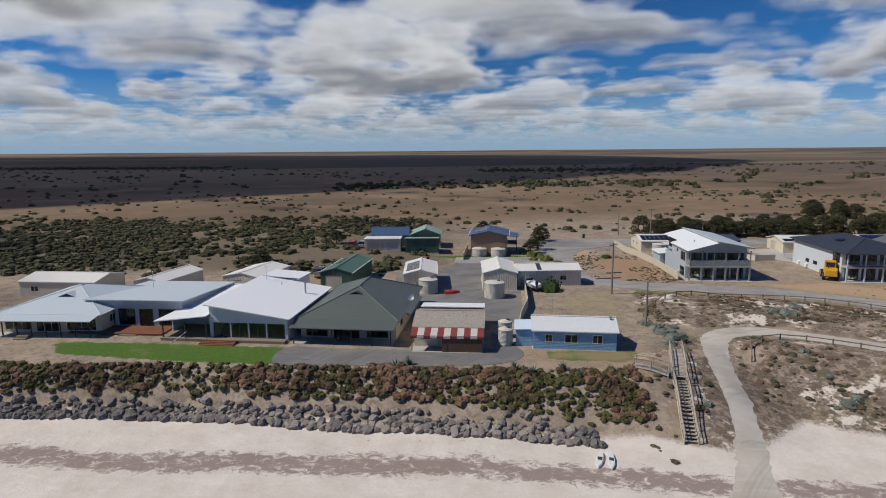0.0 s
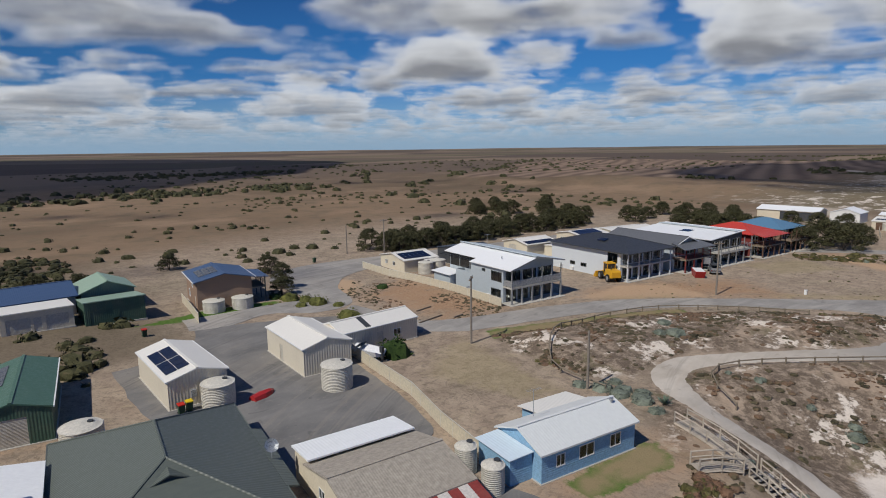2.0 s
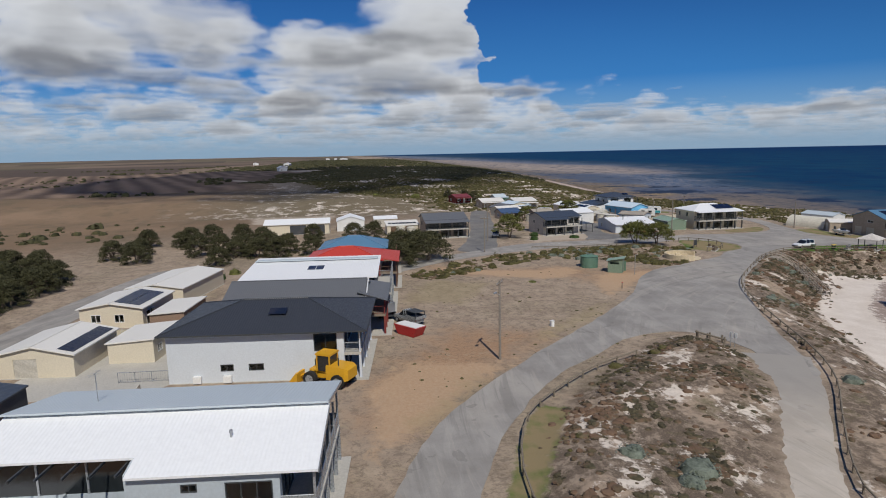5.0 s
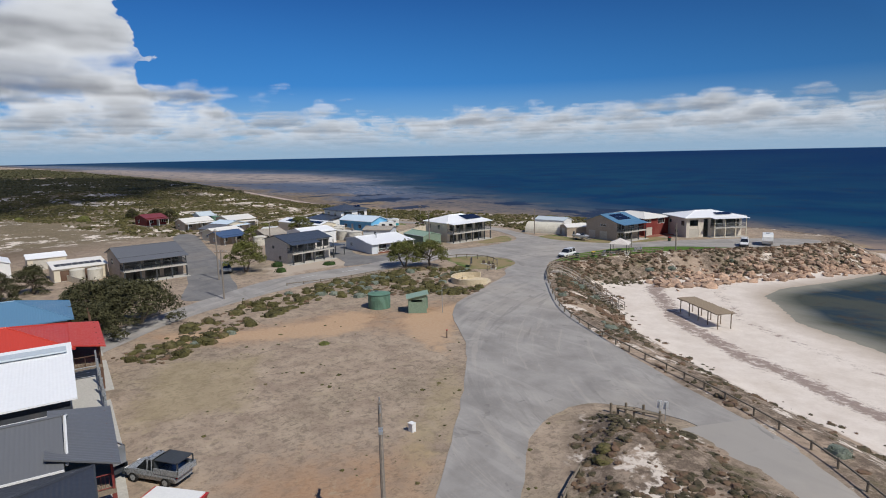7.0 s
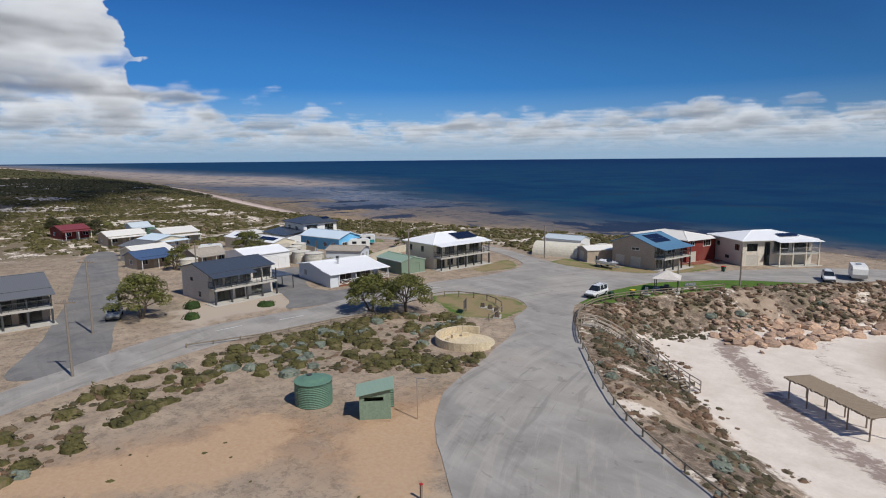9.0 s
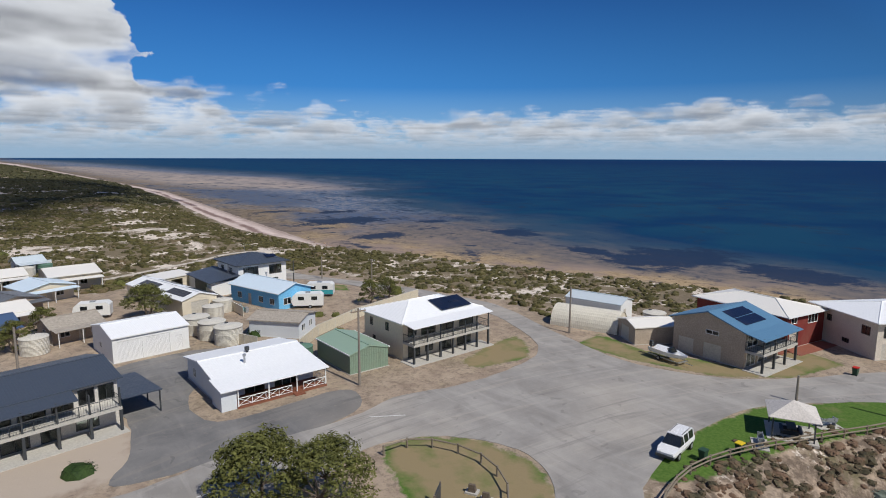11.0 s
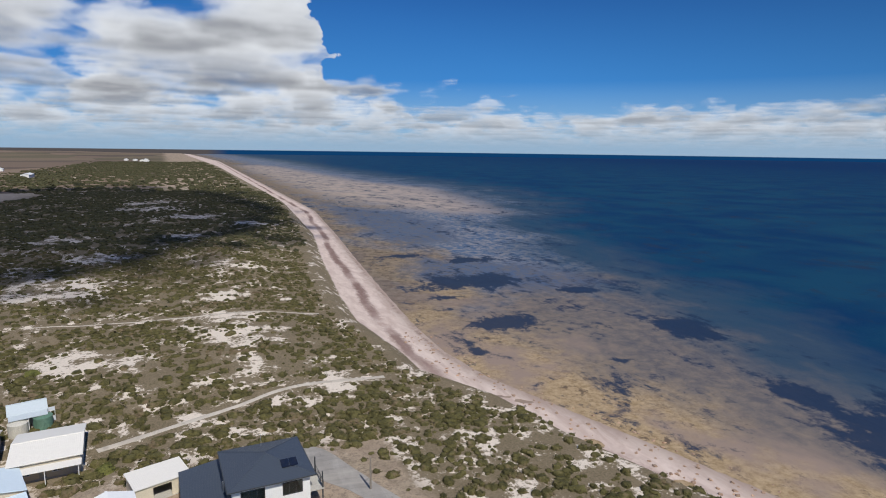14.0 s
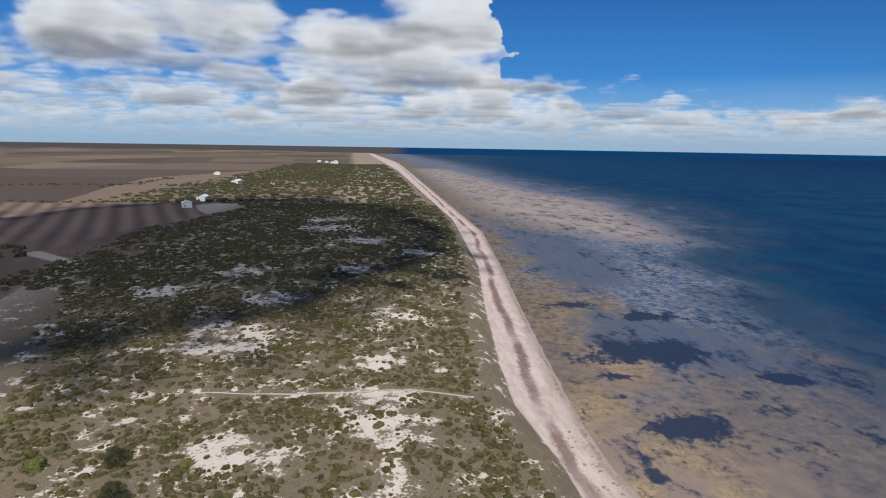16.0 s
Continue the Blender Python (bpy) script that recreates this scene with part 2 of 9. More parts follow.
CONCRETE = surface("concrete", (0.46, 0.44, 0.40), 0.9, vary=0.2)
DECK = surface("red_brown_deck", (0.22, 0.085, 0.05), 0.7, ribs="X", rib_width=0.14)
TIMBER = surface("weathered_timber", (0.25, 0.20, 0.15), 0.9, vary=0.35, grain=14.0)
LOG = surface("grey_log_rail", (0.22, 0.185, 0.14), 0.9, vary=0.35, grain=10.0)
POLE = surface("power_pole_steel_and_concrete", (0.24, 0.21, 0.18), 0.9, vary=0.25)
TANK = surface("cream_corrugated_tank", (0.60, 0.57, 0.50), 0.6, ribs="Z", rib_width=0.16, rib_depth=0.05)
TANK_G = surface("green_corrugated_tank", (0.12, 0.22, 0.16), 0.6, ribs="Z", rib_width=0.16, rib_depth=0.05)
FENCE = surface("cream_fence_sheet", (0.60, 0.54, 0.42), 0.7, ribs="X", rib_width=0.2, rib_depth=0.03)
SOLAR = plain("solar_cell_glass", (0.012, 0.016, 0.03), 0.12, spec=0.7)
CANVAS_R = surface("red_canvas", (0.24, 0.045, 0.04), 0.9)
CANVAS_W = surface("white_canvas", (0.58, 0.54, 0.50), 0.9)
YELLOW = plain("yellow_paint", (0.62, 0.33, 0.02), 0.45)
RUBBER = plain("black_rubber", (0.02, 0.02, 0.02), 0.85)
CAR_WHITE = plain("white_car_paint", (0.75, 0.75, 0.76), 0.25, spec=0.6)
CAR_SILVER = plain("silver_car_paint", (0.35, 0.37, 0.39), 0.3, 0.4)
CAR_RED = plain("red_paint", (0.40, 0.03, 0.03), 0.35)
CAR_GLASS = plain("tinted_car_glass", (0.015, 0.018, 0.02), 0.06, spec=0.8)
CARAVAN = plain("caravan_shell", (0.72, 0.72, 0.70), 0.4)
TEAL = plain("teal_paint", (0.05, 0.32, 0.36), 0.5)
BIN_GREEN = plain("dark_green_plastic", (0.03, 0.07, 0.04), 0.6)
BIN_YELLOW = plain("yellow_plastic", (0.70, 0.50, 0.02), 0.5)
BIN_RED = plain("red_plastic", (0.5, 0.03, 0.02), 0.5)
LIMESTONE = surface("cream_limestone", (0.62, 0.52, 0.36), 0.95, vary=0.3)
ROCK = surface("grey_granite_boulder", (0.25, 0.225, 0.21), 0.95, vary=0.4, grain=5.0, bump=0.8, bump_scale=9.0, spread=0.35)
CLIFF = surface("pink_brown_coastal_rock", (0.44, 0.315, 0.235), 0.95, vary=0.45, grain=4.0, bump=0.9, bump_scale=6.0, spread=0.3)
BARK = surface("grey_bark", (0.14, 0.11, 0.085), 0.95, vary=0.4)
L_TREE = leaves("tea_tree_leaves", (0.036, 0.048, 0.014), (0.195, 0.195, 0.055), (0.17, 0.14, 0.05), 0.1)
L_DARK = leaves("dark_acacia_leaves", (0.030, 0.034, 0.018), (0.105, 0.100, 0.046), (0.105, 0.078, 0.045), 0.2)
L_BLUFF = leaves("bluff_bush_leaves", (0.040, 0.036, 0.022), (0.150, 0.128, 0.075), (0.175, 0.108, 0.072), 0.85)
L_DUNE = leaves("dune_scrub_leaves", (0.024, 0.025, 0.011), (0.155, 0.138, 0.050), (0.17, 0.125, 0.082), 0.55)
L_RUST = leaves("dry_rusty_leaves", (0.045, 0.030, 0.020), (0.165, 0.105, 0.062), (0.20, 0.115, 0.075), 0.8)
L_SALT = leaves("saltbush_leaves", (0.10, 0.12, 0.09), (0.24, 0.27, 0.22), (0.20, 0.19, 0.13), 0.1)
L_HEATH = leaves("heath_leaves", (0.028, 0.030, 0.015), (0.105, 0.100, 0.044), (0.135, 0.102, 0.064), 0.45)
L_HEDGE = leaves("clipped_hedge_leaves", (0.015, 0.035, 0.01), (0.05, 0.085, 0.02), (0.06, 0.08, 0.03), 0.0)
L_AGAVE = leaves("agave_leaves", (0.08, 0.12, 0.09), (0.2, 0.27, 0.2), (0.2, 0.2, 0.12), 0.0)

# ---- shape of the land ----
COAST = [(-5200, 700), (-1200, 180), (-400, 85), (-120, 68), (-52, 66), (-29, 65), (-11, 63.8), (0, 63.2), (14, 62), (22, 62.5), (28, 68), (33, 72.5), (38, 72.5), (44, 69.5), (52, 64.5),
         (61, 57.3), (70, 53.6), (82, 49.5), (91, 46.2), (103, 40), (112, 32), (119, 25), (127, 16), (128.5, 9), (127, 0), (123, -11), (115, -24), (106, -42), (101, -52),
         (106, -62), (125, -66), (150, -62), (160, -60), (196, -46), (225, -36), (243, -32), (264, -21), (286, -20), (315, -16), (348, -18), (419, -25), (508, -36), (728, -46), (1797, -19), (5200, 160)]
SHORE = [(-5200, 560), (-400, 50), (-80, 36), (0, 31), (35, 26), (62, 18), (85, 7), (92, -2), (96, -6), (97, -14), (93, -27), (88, -50), (96, -72), (130, -80), (156, -78),
         (167, -73), (191, -65), (222, -55), (242, -48), (262, -41), (284, -38), (312, -39), (360, -43), (427, -49), (497, -56), (650, -69), (1677, -57), (2547, -46), (5200, 110)]
SEA = -4.6
DUNE_ISLE = [(32, 97), (41, 94), (49, 92), (57, 89), (67, 81), (73, 74), (77.5, 68), (78.5, 64.5), (73, 62), (66, 63.5), (59, 67), (52, 72), (46, 76.5), (41, 78), (35, 77), (30, 80), (29, 86)]
rng = np.random.default_rng(7)


def line_distance(x, y, line):
    best = np.full(x.shape, 1e9)
    for (ax, ay), (bx, by) in zip(line, line[1:]):
        ux, uy = bx - ax, by - ay
        s = np.clip(((x - ax) * ux + (y - ay) * uy) / (ux * ux + uy * uy), 0, 1)
        best = np.minimum(best, np.hypot(x - ax - s * ux, y - ay - s * uy))
    return best


def inside(x, y, ring):
    r = np.zeros(x.shape, bool)
    for (ax, ay), (bx, by) in zip(ring, ring[1:] + ring[:1]):
        hit = (ay > y) != (by > y)
        with np.errstate(divide="ignore", invalid="ignore"):
            r ^= hit & (x < (bx - ax) * (y - ay) / (by - ay if by != ay else 1e-9) + ax)
    return r


def inland(x, y, line):
    """Metres inland of a shore line, negative on the seaward side."""
    ring = line + [(5200, 9000), (-5200, 9000)]
    return np.where(inside(x, y, ring), 1, -1) * line_distance(x, y, line)


def smooth(v):
    v = np.clip(v, 0, 1)
    return v * v * (3 - 2 * v)


def lattice(x, y, seed):
    i, j = np.floor(x).astype(np.int64), np.floor(y).astype(np.int64)
    fx, fy = smooth(x - i), smooth(y - j)

    def h(a, b):
        v = (a * 374761393 + b * 668265263 + seed * 974711) & 0x7FFFFFFF
        v = ((v ^ (v >> 13)) * 1274126177) & 0x7FFFFFFF
        return ((v ^ (v >> 16)) & 0xFFFF) / 65535.0
    return (h(i, j) * (1 - fx) + h(i + 1, j) * fx) * (1 - fy) + (h(i, j + 1) * (1 - fx) + h(i + 1, j + 1) * fx) * fy


def rough(x, y, size, seed=0, octaves=3):
    """Value noise from 0 to 1 with features of about that size in metres."""
    v, a, total = 0, 1.0, 0
    for k in range(octaves):
        v = v + a * lattice(x / size * 2 ** k + 17.3 * k, y / size * 2 ** k - 9.1 * k, seed + k)
        total, a = total + a, a * 0.5
    return v / total


def in_dune_isle(x, y):
    return inside(x, y, DUNE_ISLE) * smooth(line_distance(x, y, DUNE_ISLE + DUNE_ISLE[:1]) / 4)


def land_height(x, y):
    x, y = np.asarray(x, float), np.asarray(y, float)
    d, s = inland(x, y, COAST), inland(x, y, SHORE)
    width = np.interp(x, [-30, -11, 6, 20, 28, 40, 60, 100, 130, 150, 200, 300], [5.2, 6.6, 8.2, 9.5, 15, 17, 11, 12, 9, 7, 7, 8])
    fall = smooth(-d / width)
    beach = SEA + np.where(s > 0, np.minimum(s * 0.018, 0.5), s * 0.05)
    east = smooth((x - 236) / 45) * smooth((d - 2) / 30)
    dunes = east * (1.2 + 5.0 * rough(x, y, 70, 3, 2) ** 1.6 + 0.9 * (rough(x, y, 14, 5, 2) - 0.5))
    fade = smooth((1400 - np.hypot(x - 300, y)) / 900)
    dunes = dunes * fade
    west = smooth((6 - x) / 20) * smooth((y - 112) / 20) * smooth((190 - y) / 30) * (1.6 * rough(x, y, 30, 8, 2))
    isle = in_dune_isle(x, y) * (0.3 + 1.1 * rough(x, y, 9, 11, 2))
    bluff = smooth((d + 14) / 6) * smooth((-d - 0.5) / 4) * 0.7 * (rough(x, y, 5, 13, 2) - 0.5)
    far = smooth((np.hypot(x, y - 100) - 2600) / 2200) * 9 * (0.35 + rough(x, y, 900, 21, 2)) * smooth((d - 300) / 400)
    return (1 - fall) * (dunes + west + isle + far) + fall * beach + bluff


def ground_z(x, y):
    return float(land_height(np.array([x]), np.array([y]))[0])


def axis(lo, hi, step, end_lo, end_hi, growth=1.16, growth_hi=None):
    v = list(np.arange(lo, hi + step, step))
    s, a = step, v[-1]
    while a < end_hi:
        s *= growth_hi or growth
        a += s
        v.append(min(a, end_hi))
    s, a, head = step, v[0], []
    while a > end_lo:
        s *= growth
        a -= s
        head.append(max(a, end_lo))
    return np.array(head[::-1] + v)


def sheet(name, xs, ys, height, masks, material, keep=None):
    """A graded sheet of ground or water with masks on its points."""
    gx, gy = np.meshgrid(xs, ys)
    z = height(gx, gy)
    nx, ny = len(xs), len(ys)
    co = np.stack([gx, gy, z], -1).reshape(-1, 3).astype(np.float32)
    i = np.arange(nx * ny).reshape(ny, nx)
    quads = np.stack([i[:-1, :-1], i[:-1, 1:], i[1:, 1:], i[1:, :-1]], -1).reshape(-1, 4)
    if keep is not None:
        k = keep(gx, gy).reshape(-1)
        quads = quads[k[quads].any(1)]
    me = bpy.data.meshes.new(name)
    me.vertices.add(len(co))
    me.vertices.foreach_set("co", co.ravel())
    me.loops.add(quads.size)
    me.loops.foreach_set("vertex_index", quads.ravel().astype(np.int32))
    me.polygons.add(len(quads))
    me.polygons.foreach_set("loop_start", np.arange(0, quads.size, 4, dtype=np.int32))
    me.update(calc_edges=True)
    me.polygons.foreach_set("use_smooth", np.ones(len(quads), bool))
    for key, f in masks.items():
        a = me.attributes.new(key, "FLOAT", "POINT")
        a.data.foreach_set("value", np.clip(f(gx, gy), -5, 50).astype(np.float32).ravel())
    me.materials.append(material)
    return new(name, me)


LAWNS = [[(-50, 73.6), (-34, 72.2), (-19.3, 70.4), (-18.2, 64.4), (-31.7, 66), (-47, 69)], [(148, 28), (147.5, 24), (144, 20), (138, 19), (133, 21), (131, 28), (136, 32)],
         [(131.5, 14), (132.5, 1), (131.5, -8), (125, -20), (118, -33), (113, -30), (122, -12), (126, 0), (128, 12)],
         [(157, -9.5), (149, -9.8), (139, -13), (133, -20), (131, -30), (140, -32), (137, -19), (150, -14.5), (158, -16)],
         [(62, 88), (56, 91), (48, 94), (41, 96.5), (33, 99), (31, 96), (40, 93.5), (48, 91.5), (56, 88), (61, 85)], [(12, 65.5), (21, 64.5), (23, 68), (12, 68.5)],
         [(165, -6), (160, -3), (157, 0), (158, 8), (161, 8), (164, 0)], [(205, 0), (213, 4), (218, 3), (210, -2)], [(217, 22.5), (224, 24), (225, 28), (218, 27)],
         [(-4, 131), (6, 129.5), (17, 128), (18, 133), (7, 134.5)]]
RED_EARTH = [[(32, 106), (44, 105), (45, 115), (44, 133), (30, 128)], [(58, 99), (66, 95), (74, 87), (82, 80), (88, 92), (72, 102), (60, 104)], [(130, 92), (122, 89), (118.5, 82), (114, 69), (112, 64), (118, 60), (123, 66), (123, 78), (128, 86)], [(119, 58), (116, 47), (110, 50), (106, 60), (110, 66), (114, 64)],
             [(-24, 117), (-17, 117), (-18, 100), (-24, 102)], [(10, 66), (24, 63), (26, 68), (12, 69)]]


def any_of(rings, soft):
    def f(x, y):
        v = np.zeros(x.shape)
        for ring in rings:
            e = line_distance(x, y, ring + ring[:1])
            v = np.maximum(v, np.where(inside(x, y, ring), 0.5 + 0.5 * np.clip(e / soft, 0, 1), 0.5 - 0.5 * np.clip(e / soft, 0, 1)))
        return v
    return f


def sand_mask(x, y):
    d = inland(x, y, COAST)
    width = np.interp(x, [-30, -11, 6, 20, 28, 40, 60, 100, 130, 150, 200, 300], [5.2, 6.6, 8.2, 9.5, 15, 17, 11, 12, 9, 7, 7, 8])
    return smooth((-d / width - 0.72) / 0.25)


def dune_mask(x, y):
    d = inland(x, y, COAST)
    isle = inside(x, y, DUNE_ISLE) * 1.0
    south = smooth((d + 30) / 4) * smooth((4 - d) / 3) * smooth((x - 20) / 8) * smooth((232 - x) / 10)
    strip = smooth((x - 150) / 10) * smooth((32 - d) / 6) * smooth((d + 30) / 4) * (y < -8)
    east = smooth((x - 228) / 12) * smooth((d + 22) / 4) * smooth((900 - x) / 100) * smooth((190 - y) / 60)
    return np.maximum.reduce([isle, south, strip, east])


def field_mask(x, y):
    return smooth((np.hypot(x - 80, y - 70) - 105) / 60) * smooth((inland(x, y, COAST) - 95) / 40)


def scrub_mask(x, y):
    return smooth((8 - x) / 15) * smooth((y - 112) / 10) * smooth((240 - y) / 90)


def land_material():
    m = bpy.data.materials.new("coastal_ground")
    m.use_nodes = True
    n = Nodes(m.node_tree)
    pos = n.add("TexCoord").outputs["Object"]

    def mask(key):
        return n.add("Attribute", name=key).outputs["Fac"]
    fine = n.noise(pos, 3.0, 6.0, 0.7)
    grain = n.noise(pos, 14.0, 4.0, 0.7)
    mid = n.noise(pos, 0.35, 5.0, 0.6)
    broad = n.noise(pos, 0.05, 4.0, 0.55)
    huge = n.noise(pos, 0.004, 4.0, 0.55)
    soil = n.mix(n.ramp(mid, 0.35, 0.65), (0.285, 0.220, 0.168), (0.42, 0.335, 0.252))
    soil = n.mix(n.math("MULTIPLY", n.ramp(fine, 0.52, 0.68), 0.55), soil, (0.165, 0.125, 0.083))
    soil = n.mix(n.math("MULTIPLY", n.ramp(broad, 0.5, 0.7), 0.5), soil, (0.20, 0.175, 0.12))
    tuft = n.noise(pos, 0.9, 6.0, 0.75, 0.3)
    soil = n.mix(n.math("MULTIPLY", n.ramp(tuft, 0.50, 0.60), 0.55), soil, (0.15, 0.122, 0.096))
    soil = n.mix(n.math("MULTIPLY", n.ramp(tuft, 0.42, 0.34), 0.4), soil, (0.36, 0.295, 0.225))
    red = n.mix(n.ramp(fine, 0.3, 0.7), (0.28, 0.165, 0.095), (0.42, 0.27, 0.165))
    soil = n.mix(n.math("MULTIPLY", n.ramp(n.math("ADD", mask("earth"), n.math("MULTIPLY", n.math("SUBTRACT", mid, 0.5), 0.9)), 0.35, 0.75), 0.85), soil, red)
    stub = n.noise(n.add("Mapping", {"Vector": pos, "Scale": (1.0, 0.6, 1.0), "Rotation": (0, 0, 0.9)}).outputs[0], 2.2, 7.0, 0.8, 0.5)
    soil = n.mix(n.math("MULTIPLY", n.ramp(stub, 0.53, 0.60), n.math("MULTIPLY", n.ramp(broad, 0.38, 0.58), 0.65)), soil, (0.145, 0.115, 0.085))
    straw = n.noise(pos, 0.45, 7.0, 0.78, 0.6)
    soil = n.mix(n.math("MULTIPLY", n.ramp(straw, 0.55, 0.64), 0.55), soil, (0.40, 0.325, 0.225))
    soil = n.mix(n.math("MULTIPLY", n.ramp(n.math("ADD", mask("clay"), n.math("MULTIPLY", n.math("SUBTRACT", straw, 0.5), 1.8)), 0.42, 0.78), 0.8), soil, n.mix(n.ramp(fine, 0.3, 0.7), (0.44, 0.28, 0.165), (0.50, 0.37, 0.25)))
    soil = n.mix(n.math("MULTIPLY", n.ramp(n.math("ADD", mask("hay"), n.math("MULTIPLY", n.math("SUBTRACT", straw, 0.5), 1.5)), 0.5, 0.9), 0.45), soil, (0.31, 0.255, 0.14))
    scrub = n.mix(n.ramp(fine, 0.35, 0.65), (0.085, 0.07, 0.047), (0.185, 0.145, 0.10))
    soil = n.mix(n.math("MULTIPLY", mask("scrub"), 0.8), soil, scrub)
    # paddocks
    wave = n.add("TexWave", {"Vector": n.add("Mapping", {"Vector": pos, "Rotation": (0, 0, 1.15)}).outputs[0], "Scale": 0.012, "Distortion": 1.5, "Detail": 2.0, "Detail Scale": 2.0}, bands="X").outputs["Fac"]
    field = n.mix(n.ramp(huge, 0.42, 0.56), (0.12, 0.085, 0.056), (0.22, 0.150, 0.095))
    field = n.mix(n.math("MULTIPLY", wave, 0.25), field, (0.20, 0.142, 0.095))
    field = n.mix(n.math("MULTIPLY", n.ramp(n.noise(pos, 0.12, 5.0, 0.65), 0.50, 0.62), 0.55), field, (0.12, 0.10, 0.065))
    field = n.mix(n.math("MULTIPLY", n.ramp(n.noise(pos, 0.022, 5.0, 0.6), 0.52, 0.64), 0.6), field, (0.30, 0.205, 0.135))
    cell = n.add("TexVoronoi", {"Vector": n.add("Mapping", {"Vector": pos, "Rotation": (0, 0, 0.18), "Scale": (0.75, 1.6, 1.0)}).outputs[0], "Scale": 0.0021, "Randomness": 0.8}).outputs["Color"]
    crop = n.add("SeparateXYZ", {0: cell})
    patch = n.mix(n.ramp(crop.outputs[0], 0.2, 0.8), (0.082, 0.062, 0.052), (0.20, 0.148, 0.108))
    patch = n.mix(n.math("MULTIPLY", n.ramp(crop.outputs[1], 0.55, 0.8), 0.6), patch, (0.105, 0.098, 0.056))
    field = n.mix(n.ramp(n.vmath("LENGTH", pos), 420.0, 620.0), field, patch)
    soil = n.mix(n.math("MULTIPLY", mask("field"), 0.92), soil, field)
    sep = n.add("SeparateXYZ", {0: pos})
    # ploughed land with a pale headland
    furrow = n.add("TexWave", {"Vector": n.add("Mapping", {"Vector": pos, "Rotation": (0, 0, 1.19)}).outputs[0], "Scale": 0.018, "Distortion": 0.8, "Detail": 2.0}, bands="X").outputs["Fac"]
    tilth = n.mix(furrow, (0.125, 0.088, 0.068), (0.26, 0.185, 0.135))
    soil = n.mix(mask("plough"), soil, n.mix(n.math("MULTIPLY", n.ramp(mid, 0.4, 0.7), 0.4), tilth, (0.17, 0.13, 0.10)))
    soil = n.mix(n.ramp(n.math("ADD", mask("bare"), n.math("MULTIPLY", n.math("SUBTRACT", mid, 0.5), 0.6)), 0.4, 0.6), soil, (0.43, 0.36, 0.29))
    # dunes: bare sand between litter
    litter = n.mix(n.ramp(grain, 0.35, 0.65), (0.095, 0.072, 0.054), (0.20, 0.155, 0.118))
    litter = n.mix(n.math("MULTIPLY", n.ramp(n.noise(pos, 0.9, 7.0, 0.8), 0.48, 0.58), 0.75), litter, (0.37, 0.295, 0.225))
    litter = n.mix(n.math("MULTIPLY", n.ramp(n.noise(pos, 0.11, 5.0, 0.7), 0.53, 0.60), 0.6), litter, (0.46, 0.355, 0.265))
    litter = n.mix(n.math("MULTIPLY", n.ramp(n.noise(pos, 0.17, 6.0, 0.7, 0.5), 0.56, 0.64), 0.55), litter, (0.125, 0.115, 0.055))
    mat = n.mix(n.ramp(fine, 0.35, 0.65), (0.105, 0.088, 0.050), (0.235, 0.190, 0.128))
    litter = n.mix(n.math("MULTIPLY", n.ramp(sep.outputs[0], 140.0, 170.0), 0.85), litter, mat)
    bare = n.math("ADD", n.math("MULTIPLY", n.noise(pos, 0.16, 5.0, 0.65), 0.75), n.math("MULTIPLY", n.noise(pos, 1.2, 5.0, 0.75), 0.36))
    bare = n.math("ADD", bare, n.math("ADD", n.math("MULTIPLY", mask("blown"), 0.085), n.math("SUBTRACT", n.math("ADD", n.math("MULTIPLY", n.ramp(sep.outputs[0], 130.0, 160.0), 0.006), n.math("MULTIPLY", n.math("MULTIPLY", n.ramp(sep.outputs[0], 150.0, 185.0), n.ramp(sep.outputs[0], 275.0, 245.0)), 0.035)), 0.018)))
    shellsand = n.mix(n.ramp(fine, 0.3, 0.7), (0.56, 0.49, 0.42), (0.72, 0.645, 0.56))
    dune = n.mix(n.ramp(bare, 0.60, 0.64), litter, shellsand)
    c = n.mix(mask("dune"), soil, dune)
    # beach
    beach = n.mix(n.ramp(mid, 0.3, 0.7), (0.60, 0.525, 0.455), (0.72, 0.65, 0.58))
    beach = n.mix(n.math("MULTIPLY", n.ramp(fine, 0.45, 0.75), 0.3), beach, (0.47, 0.40, 0.33))
    drift = n.math("ADD", n.math("MULTIPLY", mask("wrack"), 0.425), n.math("MULTIPLY", n.noise(n.add("Mapping", {"Vector": pos, "Scale": (0.7, 1.0, 1.0)}).outputs[0], 1.1, 7.0, 0.78, 0.6), 0.62))
    beach = n.mix(n.math("MULTIPLY", n.ramp(drift, 0.635, 0.70), 0.78), beach, (0.20, 0.14, 0.12))
    wet = n.ramp(mask("off"), 5.0, -1.0)
    eastern = n.ramp(sep.outputs[0], 140.0, 200.0)
    along = n.noise(n.add("Mapping", {"Vector": pos, "Scale": (0.3, 1.0, 1.0), "Rotation": (0, 0, 0.12)}).outputs[0], 0.35, 6.0, 0.7, 0.5)
    beach = n.mix(n.math("MULTIPLY", eastern, 0.75), beach, n.mix(n.ramp(along, 0.38, 0.62), (0.43, 0.32, 0.285), (0.62, 0.505, 0.455)))
    stripe = n.ramp(n.math("ADD", mask("wrack"), n.math("MULTIPLY", n.math("SUBTRACT", n.noise(pos, 0.5, 6.0, 0.75, 0.4), 0.5), 1.3)), 0.50, 0.85)
